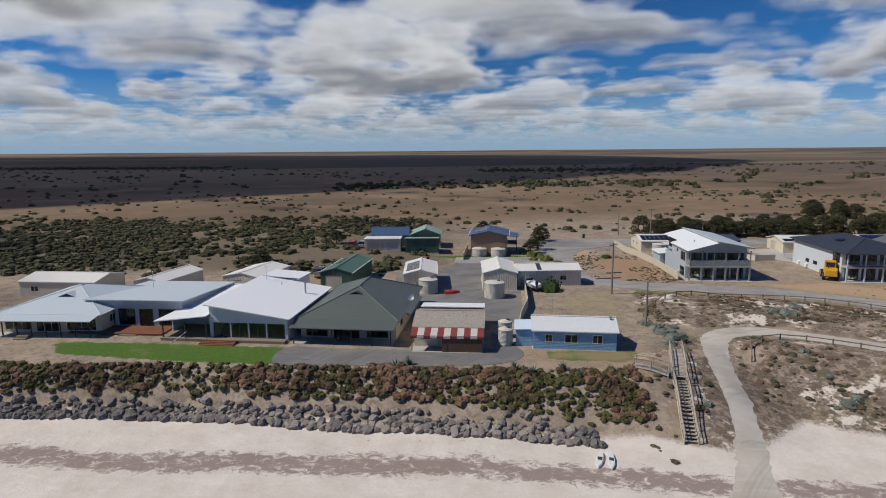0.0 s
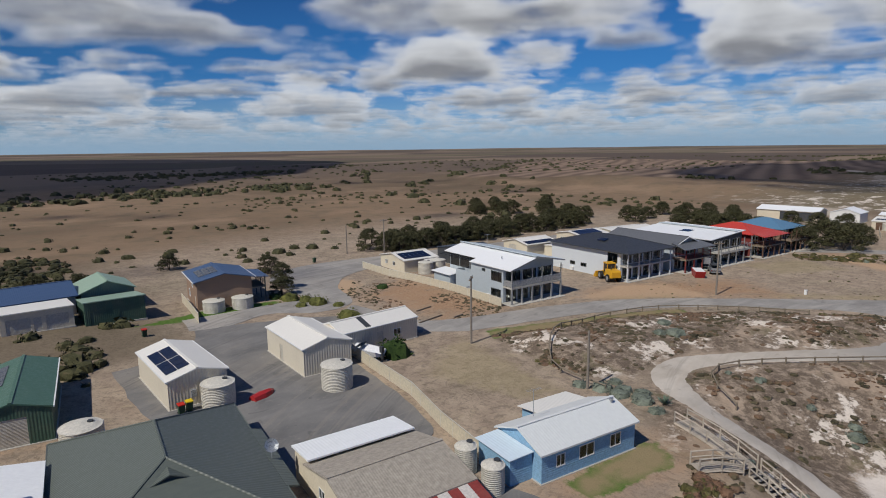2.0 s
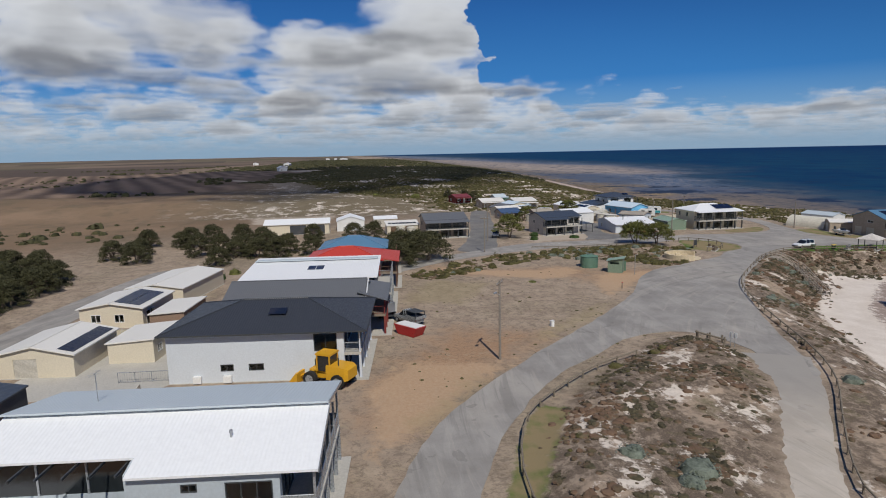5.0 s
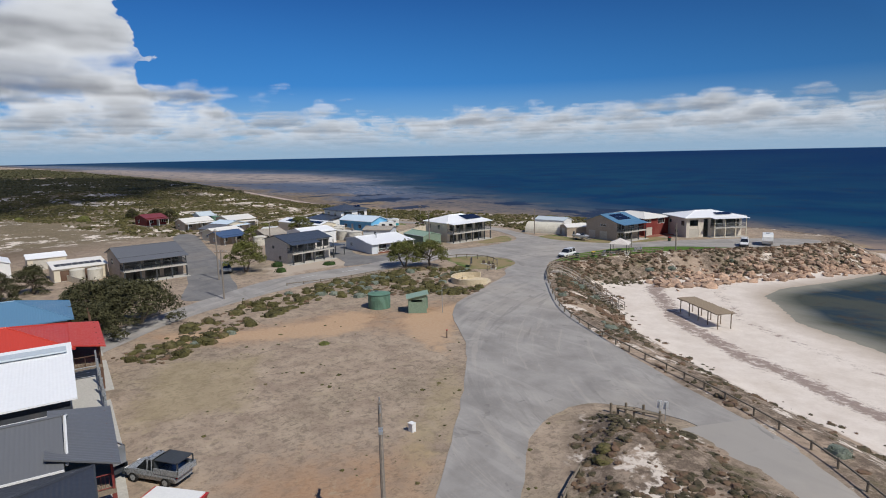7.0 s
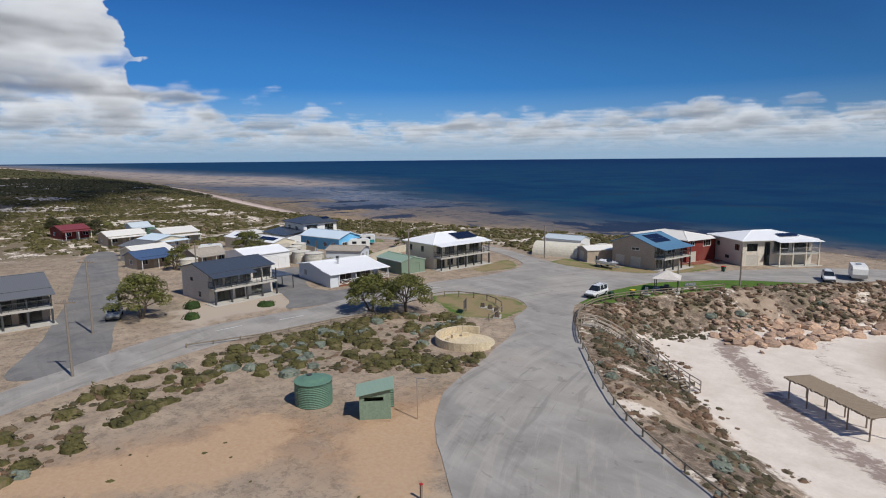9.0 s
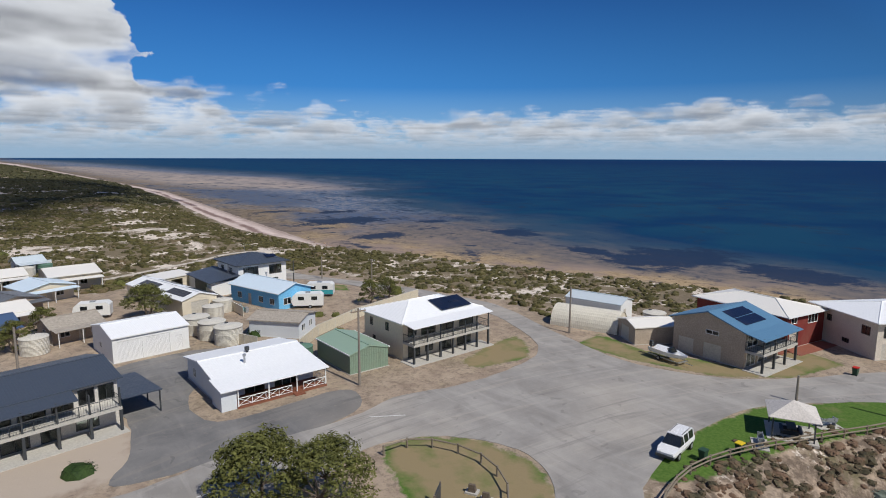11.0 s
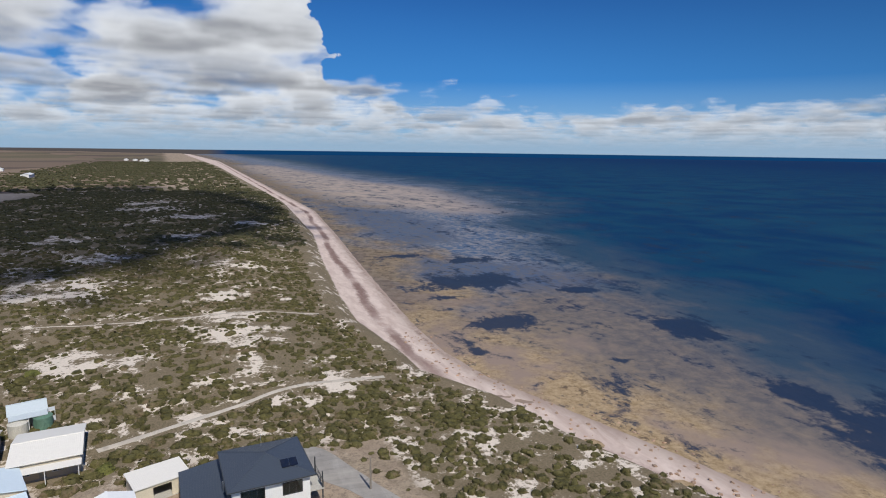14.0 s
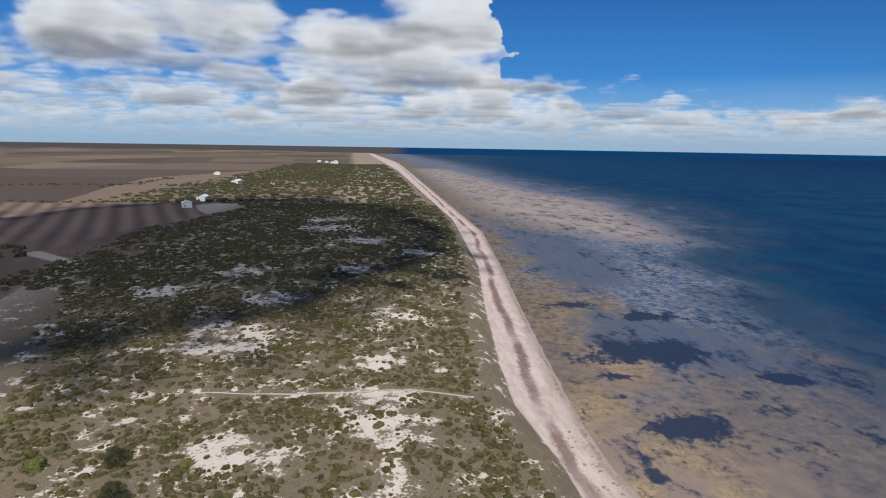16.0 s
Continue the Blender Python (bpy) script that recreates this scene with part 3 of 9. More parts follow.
    beach = n.mix(n.math("MULTIPLY", n.math("MULTIPLY", stripe, n.math("MULTIPLY", n.ramp(sep.outputs[0], 235.0, 300.0), n.ramp(n.noise(pos, 0.03, 3.0, 0.5), 0.35, 0.55))), 0.85), beach, (0.17, 0.105, 0.092))
    beach = n.mix(n.math("MULTIPLY", wet, 0.7), beach, n.mix(eastern, (0.25, 0.185, 0.12), (0.20, 0.148, 0.115)))
    c = n.mix(n.ramp(n.math("ADD", mask("sand"), n.math("MULTIPLY", n.math("SUBTRACT", fine, 0.5), 0.8)), 0.35, 0.65), c, beach)
    # lawn
    turf = n.mix(n.ramp(fine, 0.3, 0.7), (0.050, 0.105, 0.018), (0.115, 0.185, 0.04))
    dry = n.mix(n.ramp(n.math("ADD", mask("worn"), n.math("ADD", n.math("MULTIPLY", n.math("SUBTRACT", broad, 0.5), 2.0), n.math("MULTIPLY", n.math("SUBTRACT", mid, 0.5), 1.8))), 0.25, 0.95), turf, (0.26, 0.205, 0.115))
    c = n.mix(n.ramp(n.math("ADD", mask("lawn"), n.math("MULTIPLY", n.math("SUBTRACT", n.noise(pos, 0.8, 5.0, 0.7), 0.5), 0.9)), 0.42, 0.58), c, dry)
    b = n.add("BsdfPrincipled", {"Base Color": c, "Roughness": 0.95, "Specular IOR Level": 0.1})
    lump = n.math("ADD", n.math("MULTIPLY", n.noise(pos, 1.1, 5.0, 0.7), 1.0), n.math("MULTIPLY", grain, 0.25))
    n.link(n.add("Bump", {"Height": lump, "Strength": 0.7, "Distance": 0.12}).outputs[0], b.inputs["Normal"])
    n.link(b.outputs[0], n.add("OutputMaterial").inputs[0])
    return m


def wrack_mask(x, y):
    s = inland(x, y, SHORE)
    south = np.exp(-((s - 17 - 3 * rough(x, y, 12, 31)) / 3.2) ** 2) + 0.8 * np.exp(-((s - 8) / 2.5) ** 2) + 0.5 * np.exp(-((s - 24) / 2) ** 2)
    east = np.exp(-((s - 7 - 4 * rough(x, y, 30, 32)) / 2.6) ** 2) + 0.7 * np.exp(-((s - 1.5) / 1.6) ** 2)
    return np.where(x > 140, east, south)


BLOWN = [(57.4, 87.5, 1.5), (52.0, 85.2, 2.2), (47.5, 86.5, 1.2), (363, 63, 13), (347, 71, 9), (307, 16, 9), (291, 13, 8), (283, 44, 9), (890, 37, 30), (673, 56, 22), (418, 104, 10), (452, 80, 12), (511, -7, 12), (457, 27, 9), (401, 58, 9), (258, -5, 6), (382, 11, 9), (620, 53, 20), (333, 15, 7), (348, 60, 9), (267, 12, 6), (414, 108, 8), (560, 30, 16)]
PLOUGHED = [[(808, 400), (813, 231), (805, 166), (767, 151), (706, 162), (578, 194), (545, 199), (509, 211), (470, 180)], [(389, 172), (324, 262), (262, 375), (700, 690), (785, 650), (768, 420), (764, 261), (700, 215), (500, 235)]]
BARE = [[(153, 63), (156.5, 55.5), (155.5, 50), (157, 46), (166.5, 44.5), (168, 48), (166, 57.5), (164, 62)], [(512, 214), (488, 181), (455, 172), (400, 160), (355, 140), (362, 130), (410, 142), (466, 160), (496, 178), (520, 208)], [(705, 168), (770, 150), (806, 163), (812, 190), (780, 200), (740, 186)], [(1100, 200), (1190, 120), (1240, 130), (1140, 215)], [(205, 118), (245, 112), (300, 128), (270, 150), (215, 140)]]


def blown_mask(x, y):
    v = np.zeros(x.shape)
    for px, py, r in BLOWN:
        v = np.maximum(v, 1.5 - np.hypot(x - px, (y - py) * 0.8) / r)
    return np.clip(v, 0, 1)


CLAY = [[(129, 90.4), (123.6, 81.1), (121.2, 71.3), (123.4, 64.8), (118.9, 62.8), (114, 66.8), (112.8, 72.4), (118.5, 82.3), (123.8, 88.6)], [(69, 103), (75.5, 98.7), (73.4, 89.5), (79.8, 81), (84, 80), (66, 92.5), (57, 100), (54, 103)],
        [(115, 62), (115.4, 50.6), (120.6, 37), (117, 44), (107, 58), (97, 66), (106.7, 65.3)], [(30, 128), (36, 136), (33, 146), (28, 138), (27, 126)]]
HAY = [[(94, 72), (96, 66), (88, 70), (78, 82), (82, 84)], [(24, 98), (30, 101), (28, 88), (25, 76), (20, 80), (16, 92)], [(60, 101), (72, 92), (68, 90), (56, 99)], [(100, 100), (118, 92), (112, 80), (98, 88)]]
worn = any_of([LAWNS[5], LAWNS[1], LAWNS[3], LAWNS[4], LAWNS[6], LAWNS[7]], 1.0)
land = sheet("ground", axis(-80, 300, 1.3, -5000, 5000, 1.03, 1.016), axis(-90, 165, 1.3, -160, 5000, 1.04, 1.03), land_height,
             {"sand": sand_mask, "dune": dune_mask, "field": field_mask, "scrub": scrub_mask, "lawn": any_of(LAWNS, 1.2), "earth": any_of(RED_EARTH, 8.0),
              "wrack": wrack_mask, "plough": any_of(PLOUGHED, 6.0), "bare": any_of(BARE, 5.0), "blown": blown_mask, "worn": worn, "clay": any_of(CLAY, 2.0), "hay": any_of(HAY, 3.0), "off": lambda x, y: inland(x, y, SHORE)}, land_material(), keep=lambda x, y: inland(x, y, SHORE) > -25)
tagged(land, "dry brown coastal ground with pale sand dunes and a beach", "ground", kind="structure")

# ---- sea ----
POOLS = [(301, -64, 7, 10), (277, -115, 12, 9), (259, -79, 2.5, 3.2), (356, -80, 14, 30), (230, -101, 9, 7), (205, -112, 17, 26), (330, -112, 6, 9), (400, -99, 8, 18), (170, -112, 20, 12), (286, -92, 3, 5), (420, -70, 6, 14), (335, -60, 4, 8)]


BANKS = [[(1980, -180), (1099, -225), (915, -275), (660, -235), (590, -215), (600, -166), (691, -125), (835, -96), (1400, -85), (2100, -75)]]
LAGOONS = [[(800, -84), (690, -98), (620, -138), (545, -145), (455, -120), (440, -80), (500, -72), (600, -76), (700, -80)], [(420, -70), (405, -110), (380, -125), (340, -130), (330, -100), (350, -60), (380, -58)]]


def reef_width(x):
    return np.interp(x, [-500, 60, 95, 170, 200, 240, 300, 345, 530, 660, 930, 1666, 5000], [60, 40, 30, 50, 58, 66, 112, 105, 140, 215, 270, 250, 300])


def offshore(x, y):
    return -inland(x, y, SHORE) / reef_width(x)


def pool_mask(x, y):
    v = np.zeros(x.shape)
    for px, py, a, b in POOLS:
        v = np.maximum(v, 1.25 - np.hypot((x - px) / a, (y - py) / b))
    return v


def sea_material():
    m = bpy.data.materials.new("sea_over_reef")
    m.use_nodes = True
    n = Nodes(m.node_tree)
    pos = n.add("TexCoord").outputs["Object"]
    off = n.add("Attribute", name="off").outputs["Fac"]
    pool = n.add("Attribute", name="pool").outputs["Fac"]
    bay = n.add("Attribute", name="bay").outputs["Fac"]
    broad = n.noise(pos, 0.018, 5.0, 0.6, 0.4)
    mid = n.noise(n.add("Mapping", {"Vector": pos, "Scale": (0.5, 1.0, 1.0), "Rotation": (0, 0, 0.1)}).outputs[0], 0.075, 6.0, 0.68, 0.5)
    fine = n.noise(pos, 0.8, 5.0, 0.7)
    t = n.math("ADD", off, n.math("ADD", n.math("MULTIPLY", n.math("SUBTRACT", broad, 0.5), 0.9), n.math("MULTIPLY", n.math("SUBTRACT", mid, 0.5), 0.55)))
    east = n.math("ADD", n.add("SeparateXYZ", {0: pos}).outputs[0], n.math("MULTIPLY", n.math("SUBTRACT", broad, 0.5), 220.0))
    fleck = n.noise(pos, 0.28, 6.0, 0.72, 0.3)
    weed = n.mix(n.ramp(fine, 0.35, 0.65), (0.255, 0.18, 0.098), (0.43, 0.325, 0.20))
    weed = n.mix(n.math("MULTIPLY", n.ramp(n.math("ADD", n.math("MULTIPLY", fleck, 0.6), n.math("MULTIPLY", n.noise(pos, 0.6, 6.0, 0.78), 0.4)), 0.53, 0.59), 0.85), weed, (0.085, 0.058, 0.042))
    weed = n.mix(n.ramp(n.noise(pos, 0.035, 4.0, 0.6), 0.46, 0.58), weed, (0.27, 0.205, 0.165))
    flat = n.mix(n.ramp(fleck, 0.35, 0.62), (0.185, 0.155, 0.13), (0.105, 0.098, 0.102))
    # blue flecks paint the sky's reflection into the colour of the shallows
    sky_mottle = n.mix(n.ramp(fleck, 0.44, 0.56), (0.20, 0.20, 0.215), (0.06, 0.105, 0.185))
    bar = n.mix(n.ramp(mid, 0.4, 0.6), (0.40, 0.325, 0.27), (0.23, 0.20, 0.185))
    bank = n.math("ADD", n.add("Attribute", name="bank").outputs["Fac"], n.math("ADD", n.math("MULTIPLY", n.math("SUBTRACT", mid, 0.5), 1.1), n.math("MULTIPLY", n.math("SUBTRACT", fleck, 0.5), 0.5)))
    lagoon = n.math("ADD", n.add("Attribute", name="lagoon").outputs["Fac"], n.math("ADD", n.math("MULTIPLY", n.math("SUBTRACT", mid, 0.5), 1.2), n.math("MULTIPLY", n.math("SUBTRACT", fleck, 0.5), 0.9)))
    weed = n.mix(n.math("MULTIPLY", n.ramp(east, 290.0, 390.0), 0.75), weed, n.mix(n.ramp(fleck, 0.40, 0.58), (0.185, 0.155, 0.125), (0.085, 0.066, 0.052)))
    shallow = n.mix(n.ramp(east, 330.0, 370.0), flat, sky_mottle)
    c = n.mix(n.ramp(n.math("ADD", t, n.math("MULTIPLY", n.ramp(east, 380.0, 480.0), 0.12)), 0.18, 0.48), weed, shallow)
    c = n.mix(n.ramp(t, 0.64, 0.98), c, (0.040, 0.066, 0.098))
    c = n.mix(n.math("MULTIPLY", n.ramp(lagoon, 0.35, 0.75), 0.85), c, n.mix(n.ramp(fleck, 0.42, 0.60), (0.050, 0.088, 0.165), (0.125, 0.122, 0.13)))
    c = n.mix(n.math("MULTIPLY", n.ramp(bank, 0.30, 0.80), 0.85), c, bar)
    c = n.mix(n.ramp(t, 0.95, 1.35), c, n.mix(n.ramp(broad, 0.4, 0.6), (0.003, 0.028, 0.082), (0.007, 0.046, 0.092)))
    c = n.mix(n.ramp(off, 3.0, 9.0), c, (0.002, 0.022, 0.078))
    c = n.mix(n.math("MULTIPLY", n.ramp(n.math("ADD", pool, n.math("ADD", n.math("MULTIPLY", n.math("SUBTRACT", mid, 0.5), 2.8), n.math("MULTIPLY", n.math("SUBTRACT", fleck, 0.5), 1.6))), 0.2, 0.5), 0.92), c, (0.016, 0.030, 0.062))
    green = n.mix(n.ramp(mid, 0.44, 0.56), (0.016, 0.034, 0.050), (0.060, 0.066, 0.052))
    green = n.mix(n.math("MULTIPLY", n.ramp(fleck, 0.54, 0.62), 0.6), green, (0.050, 0.040, 0.028))
    green = n.mix(n.ramp(n.math("ADD", off, n.math("MULTIPLY", n.math("SUBTRACT", mid, 0.5), 0.25)), 0.16, 0.02), green, (0.23, 0.22, 0.18))
    c = n.mix(bay, c, green)
    depth = n.ramp(t, 0.2, 0.8)
    b = n.add("BsdfDiffuse", {"Color": c})
    g = n.add("BsdfGlossy", {"Color": (0.8, 0.9, 1.0, 1), "Roughness": n.add("MapRange", {"Value": depth, "To Min": 0.6, "To Max": 0.3}).outputs[0]})
    swell = n.math("ADD", n.noise(n.add("Mapping", {"Vector": pos, "Scale": (0.45, 1.0, 1.0), "Rotation": (0, 0, 0.6)}).outputs[0], 0.45, 4.0, 0.6), n.math("MULTIPLY", fine, 0.4))
    n.link(n.add("Bump", {"Height": swell, "Strength": 0.45, "Distance": 0.4}).outputs[0], g.inputs["Normal"])
    film = n.add("MixShader", {0: n.add("MapRange", {"Value": depth, "To Min": 0.03, "To Max": 0.075}).outputs[0], 1: b.outputs[0], 2: g.outputs[0]})
    n.link(film.outputs[0], n.add("OutputMaterial").inputs[0])
    return m


sea = sheet("water", axis(60, 620, 4, -5000, 5000, 1.15), axis(-330, 60, 3, -5000, 420, 1.15), lambda x, y: np.full(x.shape, SEA),
            {"off": offshore, "pool": pool_mask, "bank": any_of(BANKS, 45.0), "lagoon": any_of(LAGOONS, 22.0), "bay": lambda x, y: smooth((110 - x) / 12) * smooth((y + 70) / 15)}, sea_material(), keep=lambda x, y: inland(x, y, SHORE) < 25)
tagged(sea, "dark blue sea over a shallow tan reef flat", "water", kind="structure")

# ---- building tools ----
class Shape:
    """Points and faces of one mesh in the making."""

    def __init__(self):
        self.v, self.f = [], []

    def add(self, pts, faces):
        k = len(self.v)
        self.v += [tuple(p) for p in pts]
        self.f += [tuple(i + k for i in f) for f in faces]
        return self

    def hexa(self, p):
        """Eight corners: four below, four above, both counter-clockwise."""
        return self.add(p, [(3, 2, 1, 0), (4, 5, 6, 7), (0, 1, 5, 4), (1, 2, 6, 5), (2, 3, 7, 6), (3, 0, 4, 7)])

    def box(self, x0, y0, z0, x1, y1, z1):
        x0, x1, y0, y1, z0, z1 = min(x0, x1), max(x0, x1), min(y0, y1), max(y0, y1), min(z0, z1), max(z0, z1)
        return self.hexa([(x0, y0, z0), (x1, y0, z0), (x1, y1, z0), (x0, y1, z0), (x0, y0, z1), (x1, y0, z1), (x1, y1, z1), (x0, y1, z1)])

    def slab(self, quad, thick):
        """A plate whose top is the quad, counter-clockwise from above."""
        return self.hexa([(x, y, z - thick) for x, y, z in quad] + list(quad))

    def beam(self, a, b, r, sides=6, r2=None):
        a, b = Vector(a), Vector(b)
        q = (b - a).to_track_quat("Z", "Y")
        r2 = r if r2 is None else r2
        ring = [(math.cos(2 * math.pi * i / sides), math.sin(2 * math.pi * i / sides)) for i in range(sides)]
        pts = [a + q @ Vector((c * r, s * r, 0)) for c, s in ring] + [b + q @ Vector((c * r2, s * r2, 0)) for c, s in ring]
        return self.add(pts, [(i, (i + 1) % sides, sides + (i + 1) % sides, sides + i) for i in range(sides)] + [tuple(range(sides))[::-1], tuple(range(sides, 2 * sides))])

    def prism(self, ring, z0, z1):
        k = len(ring)
        return self.add([(x, y, z0) for x, y in ring] + [(x, y, z1) for x, y in ring], [(i, (i + 1) % k, k + (i + 1) % k, k + i) for i in range(k)] + [tuple(range(k))[::-1], tuple(range(k, 2 * k))])

    def lathe(self, profile, sides=24):
        """Turn (radius, height) pairs about z."""
        k = len(profile)
        pts = [(r * math.cos(2 * math.pi * i / sides), r * math.sin(2 * math.pi * i / sides), z) for i in range(sides) for r, z in profile]
        return self.add(pts, [(i * k + j, ((i + 1) % sides) * k + j, ((i + 1) % sides) * k + j + 1, i * k + j + 1) for i in range(sides) for j in range(k - 1)])

    def weld(self):
        """Join points that coincide."""
        seen, index, pts = {}, [], []
        for p in self.v:
            k = tuple(round(c, 3) for c in p)
            if k not in seen:
                seen[k] = len(pts)
                pts.append(p)
            index.append(seen[k])
        self.v, self.f = pts, [f for f in (tuple(dict.fromkeys(index[i] for i in f)) for f in self.f) if len(f) > 2]
        return self

    def mesh(self, name):
        me = bpy.data.meshes.new(name)
        me.from_pydata(self.v, [], self.f)
        me.update()
        return me


def part(name, shape, material, parent, label="", smooth_faces=False):
    me = shape.mesh(name)
    me.materials.append(material)
    if smooth_faces:
        me.polygons.foreach_set("use_smooth", np.ones(len(me.polygons), bool))
    ob = new(name, me)
    ob.parent = parent
    if label:
        ob["label"] = label
    return ob


def thing(name, x, y, yaw, label, category, group="", z=None, kind=""):
    e = new(name)
    e.matrix_world = pose(x, y, ground_z(x, y) if z is None else z, 0, 0, yaw)
    return tagged(e, label, category, group, kind)


def copy_at(ob, x, y, yaw, z=None):
    return copy_thing(ob, pose(x, y, ground_z(x, y) if z is None else z, 0, 0, yaw))


SIDES = {"F": ((-1, -1), (1, 0)), "R": ((1, -1), (0, 1)), "B": ((1, 1), (-1, 0)), "L": ((-1, 1), (0, -1))}


def on_side(side, w, d, u, out, z):
    """A point u metres along a side as seen from outside, out metres proud of it."""
    (sx, sy), (ux, uy) = SIDES[side]
    return (sx * w / 2 + ux * u + uy * out, sy * d / 2 + uy * u - ux * out, z)


def side_box(s, side, w, d, u0, u1, o0, o1, z0, z1):
    a, b = on_side(side, w, d, u0, o0, z0), on_side(side, w, d, u1, o1, z1)
    return s.box(*a, *b)


def roof_z(kind, w, d, h, rise):
    """Height of the underside of a roof over (x, y)."""
    if kind == "gx":
        return lambda x, y: h + rise * (1 - abs(y) / (d / 2))
    if kind == "gy":
        return lambda x, y: h + rise * (1 - abs(x) / (w / 2))
    if kind == "s+x":
        return lambda x, y: h + rise * (x / w + 0.5)
    if kind == "s-x":
        return lambda x, y: h + rise * (0.5 - x / w)
    if kind == "s+y":
        return lambda x, y: h + rise * (y / d + 0.5)
    if kind == "s-y":
        return lambda x, y: h + rise * (0.5 - y / d)
    return lambda x, y: h


def make_roof(kind, w, d, h, rise, over, thick=0.14):
    """The plates of a roof, and the axis across which its ribs lie."""
    s, z = Shape(), roof_z(kind, w, d, h, rise)
    X, Y = w / 2 + over, d / 2 + over
    t = thick

    def p(x, y):
        return (x, y, z(x, y) + t)
    if kind == "gx":
        s.slab([p(-X, -Y), p(X, -Y), p(X, 0), p(-X, 0)], t).slab([p(-X, 0), p(X, 0), p(X, Y), p(-X, Y)], t)
        return s, "X"
    if kind == "gy":
        s.slab([p(-X, -Y), p(0, -Y), p(0, Y), p(-X, Y)], t).slab([p(0, -Y), p(X, -Y), p(X, Y), p(0, Y)], t)
        return s, "Y"
    if kind in ("hip", "pyr"):
        e = h - rise * over / (min(w, d) / 2)
        if w >= d:
            r = 0 if kind == "pyr" else X - Y
            a, b, ax = (-r, 0, h + rise), (r, 0, h + rise), "X"
            c = [(-X, -Y, e), (X, -Y, e), (X, Y, e), (-X, Y, e)]
            faces = [(c[0], c[1], b, a), (c[1], c[2], b), (c[2], c[3], a, b), (c[3], c[0], a)]
        else:
            r = 0 if kind == "pyr" else Y - X
            a, b, ax = (0, -r, h + rise), (0, r, h + rise), "Y"
            c = [(-X, -Y, e), (X, -Y, e), (X, Y, e), (-X, Y, e)]
            faces = [(c[0], c[1], a), (c[1], c[2], b, a), (c[2], c[3], b), (c[3], c[0], a, b)]
        for f in faces:
            k = len(f)
            top = [(x, y, q + t) for x, y, q in f]
            s.add(list(f) + top, [tuple(range(k))[::-1], tuple(range(k, 2 * k))] + [(i, (i + 1) % k, k + (i + 1) % k, k + i) for i in range(k)])
        return s, ax
    s.slab([p(-X, -Y), p(X, -Y), p(X, Y), p(-X, Y)], t)
    return s, ("Y" if kind in ("s+x", "s-x") else "X")


def window(parent, side, w, d, u, z, ww, hh, frame_m, bars=1, proud=0.0):
    """A glazed opening: frame, sill and panes."""
    f = Shape()
    posts_u = [(0, 0.07)] + [(ww * i / (bars + 1) - 0.03, ww * i / (bars + 1) + 0.03) for i in range(1, bars + 1)] + [(ww - 0.07, ww)]
    cuts = [c for q in posts_u for c in q]
    for k, (a, b) in enumerate(zip(cuts, cuts[1:])):
        side_box(f, side, w, d, u + a, u + b, proud + 0.02, proud - 0.06, z, z + 0.07)
        side_box(f, side, w, d, u + a, u + b, proud + 0.02, proud - 0.06, z + hh - 0.07, z + hh)
        if k % 2 == 0:
            side_box(f, side, w, d, u + a, u + b, proud + 0.02, proud - 0.06, z + 0.07, z + hh - 0.07)
    fr = part("window", f.weld(), frame_m, parent)
    for i in range(bars + 1):
        a, b = ww * i / (bars + 1) + 0.05, ww * (i + 1) / (bars + 1) - 0.05
        g = part("pane", side_box(Shape(), side, w, d, u + a, u + b, proud - 0.02, proud - 0.03, z + 0.05, z + hh - 0.05), GLASS, fr)
        g.visible_shadow = False
    return fr


